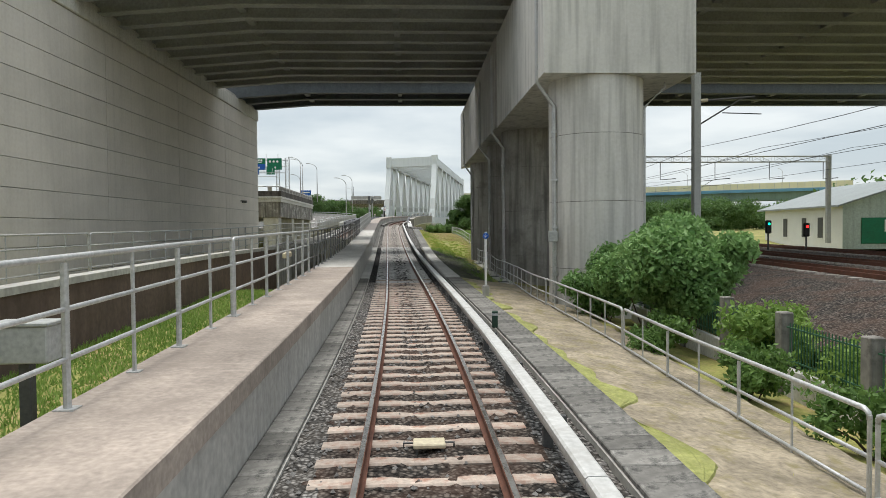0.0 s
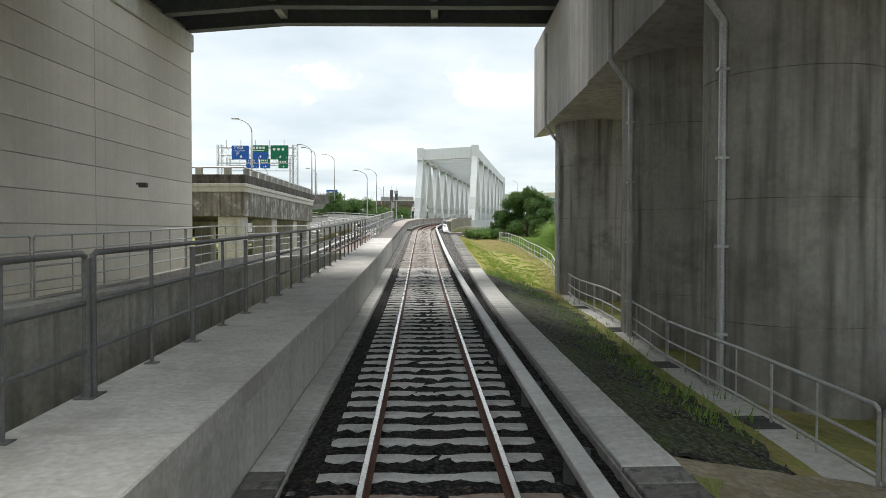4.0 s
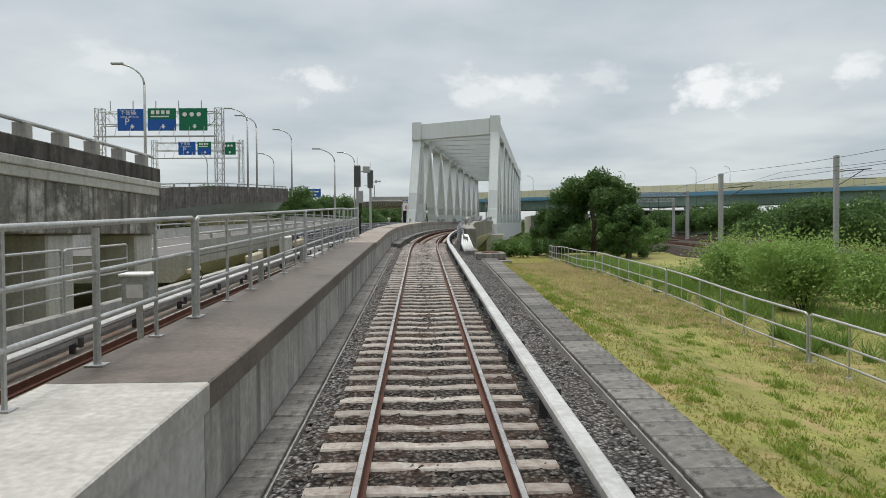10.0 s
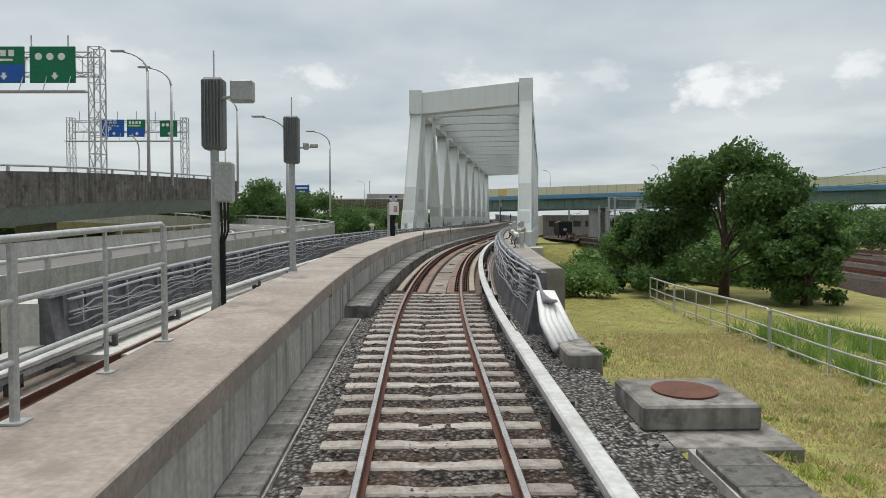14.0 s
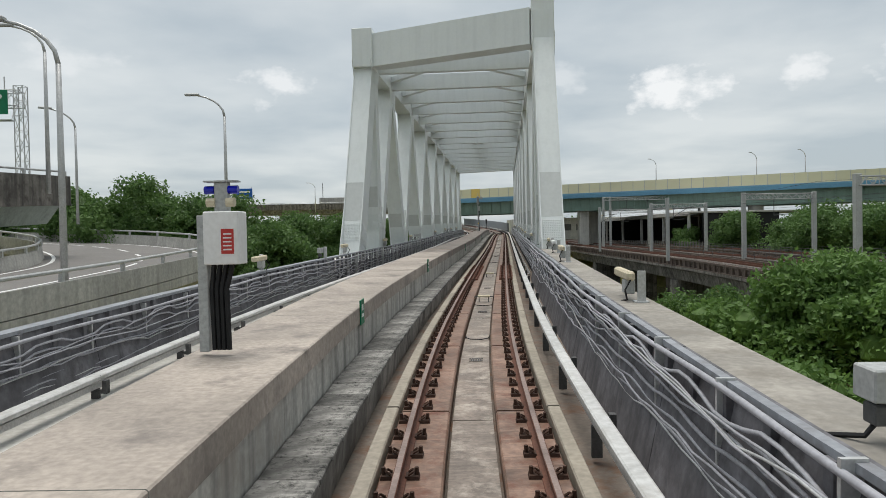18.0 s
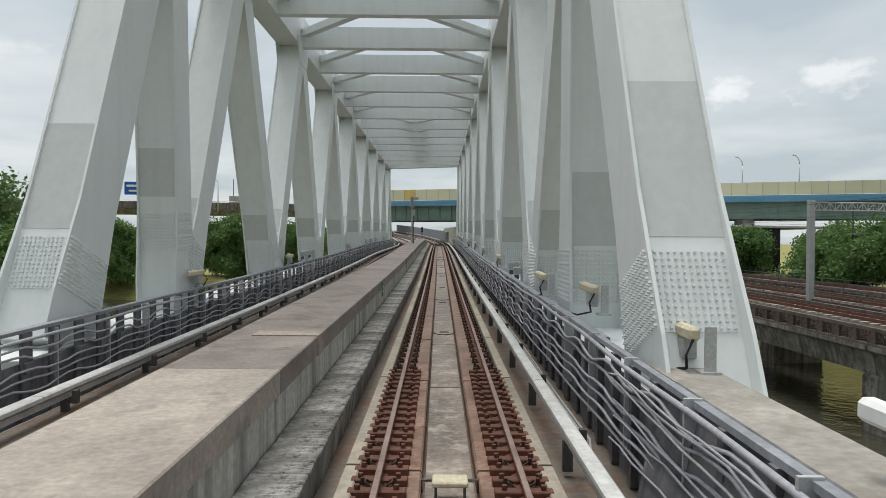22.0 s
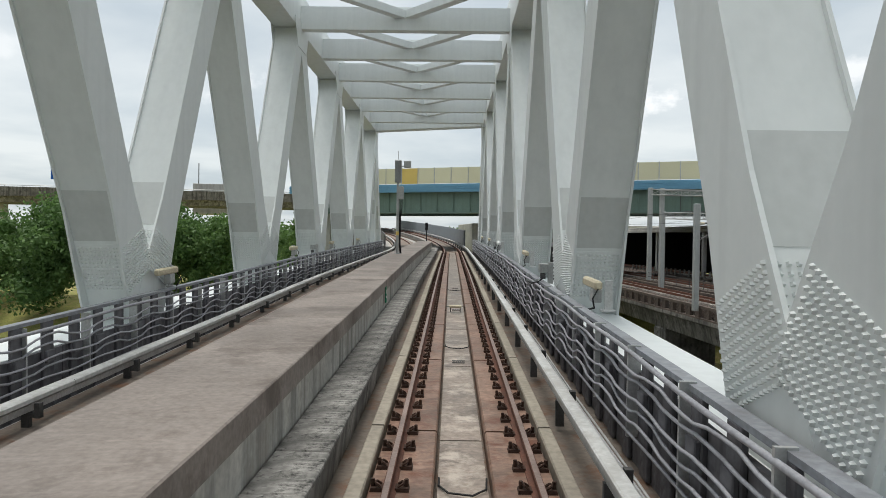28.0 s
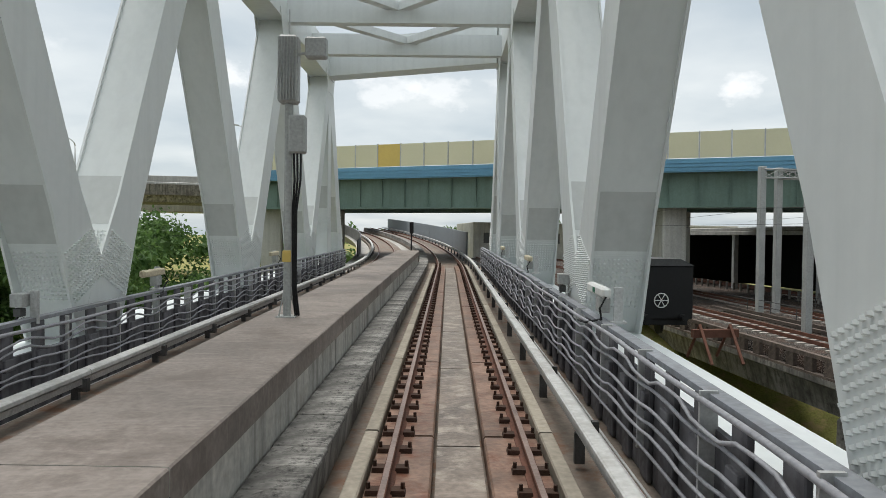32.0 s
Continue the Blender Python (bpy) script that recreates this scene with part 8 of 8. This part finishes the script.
part("girder", MB().sweep([(-8.0, -0.75), (-6.4, -2.4), (1.6, -2.4), (3.1, -0.75)], steps(246, 330, 4)), CONC, fb)
for y in (248, 275, 300):
    part("pier", MB().bevbox(-1.6, 1.6, -1.2, 1.2, -9, -2.4, 0.1, TM(y, -2.4, 0)), CONC, fb)
sg = empty("track_signal", TM(246, -2.6, 0.7), "dark slim signal post at the walkway's end", "signal")
part("mast", MB().tube([(0, 0, -0.5), (0, 0, 1.7)], 0.05, 6), BLACK, sg, local=True)
part("head", MB().bevbox(-0.14, 0.14, -0.1, 0.1, 1.2, 2.0, 0.03), BLACK, sg, local=True)


# dark gravel and bare soil between the trough and the fence
def verge(name, y0, y1, m, label, seed, width=None):
    rng = np.random.default_rng(seed)
    ys = list(np.arange(y0, y1 + 0.1, 0.35))
    vs, n = [], 15
    for y in ys:
        a = float(np.interp(y, [-30, 30, 50, 70, 95], [2.7, 2.75, 2.83, 3.15, 3.4]))
        b = FU(y) + (0.9 if y1 < 40 else -0.5)
        for i in range(n):
            k = i / (n - 1) * (1 if width is None else min(1, width * max(0.06, 0.55 + 1.5 * noise.noise(Vector((0, y * 0.7, seed)))) / (b - a)))
            u = a + (b - a) * k
            h0 = -0.2 + (FH(y) + 0.03 + 0.2) * k
            vs.append(T(y, u, h0 + (rng.normal(0, 0.015) if width is None else 0.03 + rng.normal(0, 0.006) - 0.05 * (i == n - 1))))
    mb = MB()
    mb.add(vs, [(j * n + i, j * n + i + 1, (j + 1) * n + i + 1, (j + 1) * n + i) for j in range(len(ys) - 1) for i in range(n - 1)])
    thing(name, mb, m, label, "verge", kind="stuff")


verge("soil_verge", -4, 34, SOIL, "bare brown soil verge with moss", 2)
verge("moss_strip", -4, 33, MOSS, "yellow-green moss along the trough covers", 5, 0.5)
verge("gravel_verge", 34, 60, GRAVEL, "dark gravel verge with sparse weeds", 3)
grass("weeds", 2200, lambda r: (r.uniform(36, 62), 2.95 + abs(r.normal(0.5, 1.0))), "sparse green weeds in the gravel", LEAF_LIGHT, 0.15, 0.3)
grass("moss", 2500, lambda r: (r.uniform(0, 34), r.normal(3.35, 0.22)), "yellow-green moss and grass tufts on the soil", GRASS, 0.15, 0.26)

# fasteners further on, joined
mb = MB()
for y in np.arange(200.2, 246, 0.62):
    for s in (-0.75, 0.75):
        m = TM(y, s, 0)
        for q in (-1, 1):
            mb.box(min(q * 0.05, q * 0.2), max(q * 0.05, q * 0.2), -0.075, 0.075, -0.172, -0.12, m, top=0.008)
            mb.tube([m @ Vector((q * 0.17, 0, -0.15)), m @ Vector((q * 0.17, 0, -0.06))], 0.022, 5)
part("far_fasteners", mb, IRON, slab)["kind"] = "stuff"


# ---------------------------------------------------------------- cars on the highway
def car(x, y, z, rz, paint, label):
    o = empty("car", pose(x, y, z, 0, 0, rz), label, "car", "cars on the highway")
    prof = [(-2.1, 0.35), (2.1, 0.35), (2.15, 0.7), (1.95, 0.9), (1.0, 0.98), (-1.85, 1.02), (-2.15, 0.8)]
    cab = [(1.0, 0.97), (0.35, 1.43), (-1.0, 1.47), (-1.75, 1.01)]
    def side(pts, w, w2):
        n = len(pts)
        vs = [(-w if b < 1.2 else -w2, a, b) for a, b in pts] + [(w if b < 1.2 else w2, a, b) for a, b in pts]
        return MB().add(vs, [tuple(range(n)), tuple(range(2 * n - 1, n - 1, -1))] + [(i, n + i, n + (i + 1) % n, (i + 1) % n) for i in range(n)])
    part("body", side(prof, 0.86, 0.86), paint, o, local=True)
    part("glasshouse", side(cab, 0.8, 0.62), BLACK, o, "dark window glass", local=True)
    part("roof", MB().bevbox(-0.61, 0.61, -1.0, 0.36, 1.44, 1.5, 0.02), paint, o, local=True)
    wh = MB().tube([(-0.1, 0, 0), (0.1, 0, 0)], 0.32, 14).mesh("wheel", BLACK)
    for a in (-0.8, 0.8):
        for b in (-1.3, 1.35):
            part("wheel", wh, None, o, m=Matrix.Translation((a, b, 0.32)), local=True)


CAR_DARK = mat("dark_car_paint", (0.03, 0.03, 0.035), 0.25, bump=0, spec=0.6)
TAXI = mat("taxi_paint", (0.7, 0.4, 0.03), 0.3, bump=0, spec=0.6)
car(-29.5, 126, 7.47, 2, TAXI, "yellow taxi on the highway viaduct")
car(-31.5, 121.5, 7.12, 0, CAR_DARK, "dark car on the highway viaduct")

# small things near the first pier
o = empty("marker_post", TM(17.1, 2.0, -0.15), "short dark green marker post beside the trough", "marker post")
part("post", MB().bevbox(-0.07, 0.07, -0.05, 0.05, 0, 0.42, 0.015), mat("dark_green_paint", (0.03, 0.07, 0.045), 0.5, bump=0), o, local=True)
part("band", MB().box(-0.073, 0.073, -0.053, 0.053, 0.3, 0.36), GREYBOX, o, local=True)
o = empty("pier_box", Matrix.Translation((5.32, 25.9, 2.1)), "small grey electrical box on the concrete pier", "electrical box")
part("box", MB().bevbox(-0.16, 0.16, -0.12, 0.12, 0, 0.4, 0.02), GREYBOX, o, local=True)
part("conduit", MB().tube([(0, 0, 0), (0, 0, -2.4)], 0.03, 6), GALV, o, local=True)
o = empty("wall_lamp", Matrix.Translation((-13.0, 54.9, 4.9)), "small dark lamp fixed to the retaining wall", "wall lamp")
part("bracket", MB().box(-0.06, 0.2, -0.04, 0.04, 0, 0.08), DARKSTEEL, o, local=True)
part("lamp_head", MB().bevbox(0.05, 0.4, -0.12, 0.12, -0.12, 0.08, 0.03), DARKSTEEL, o, local=True)
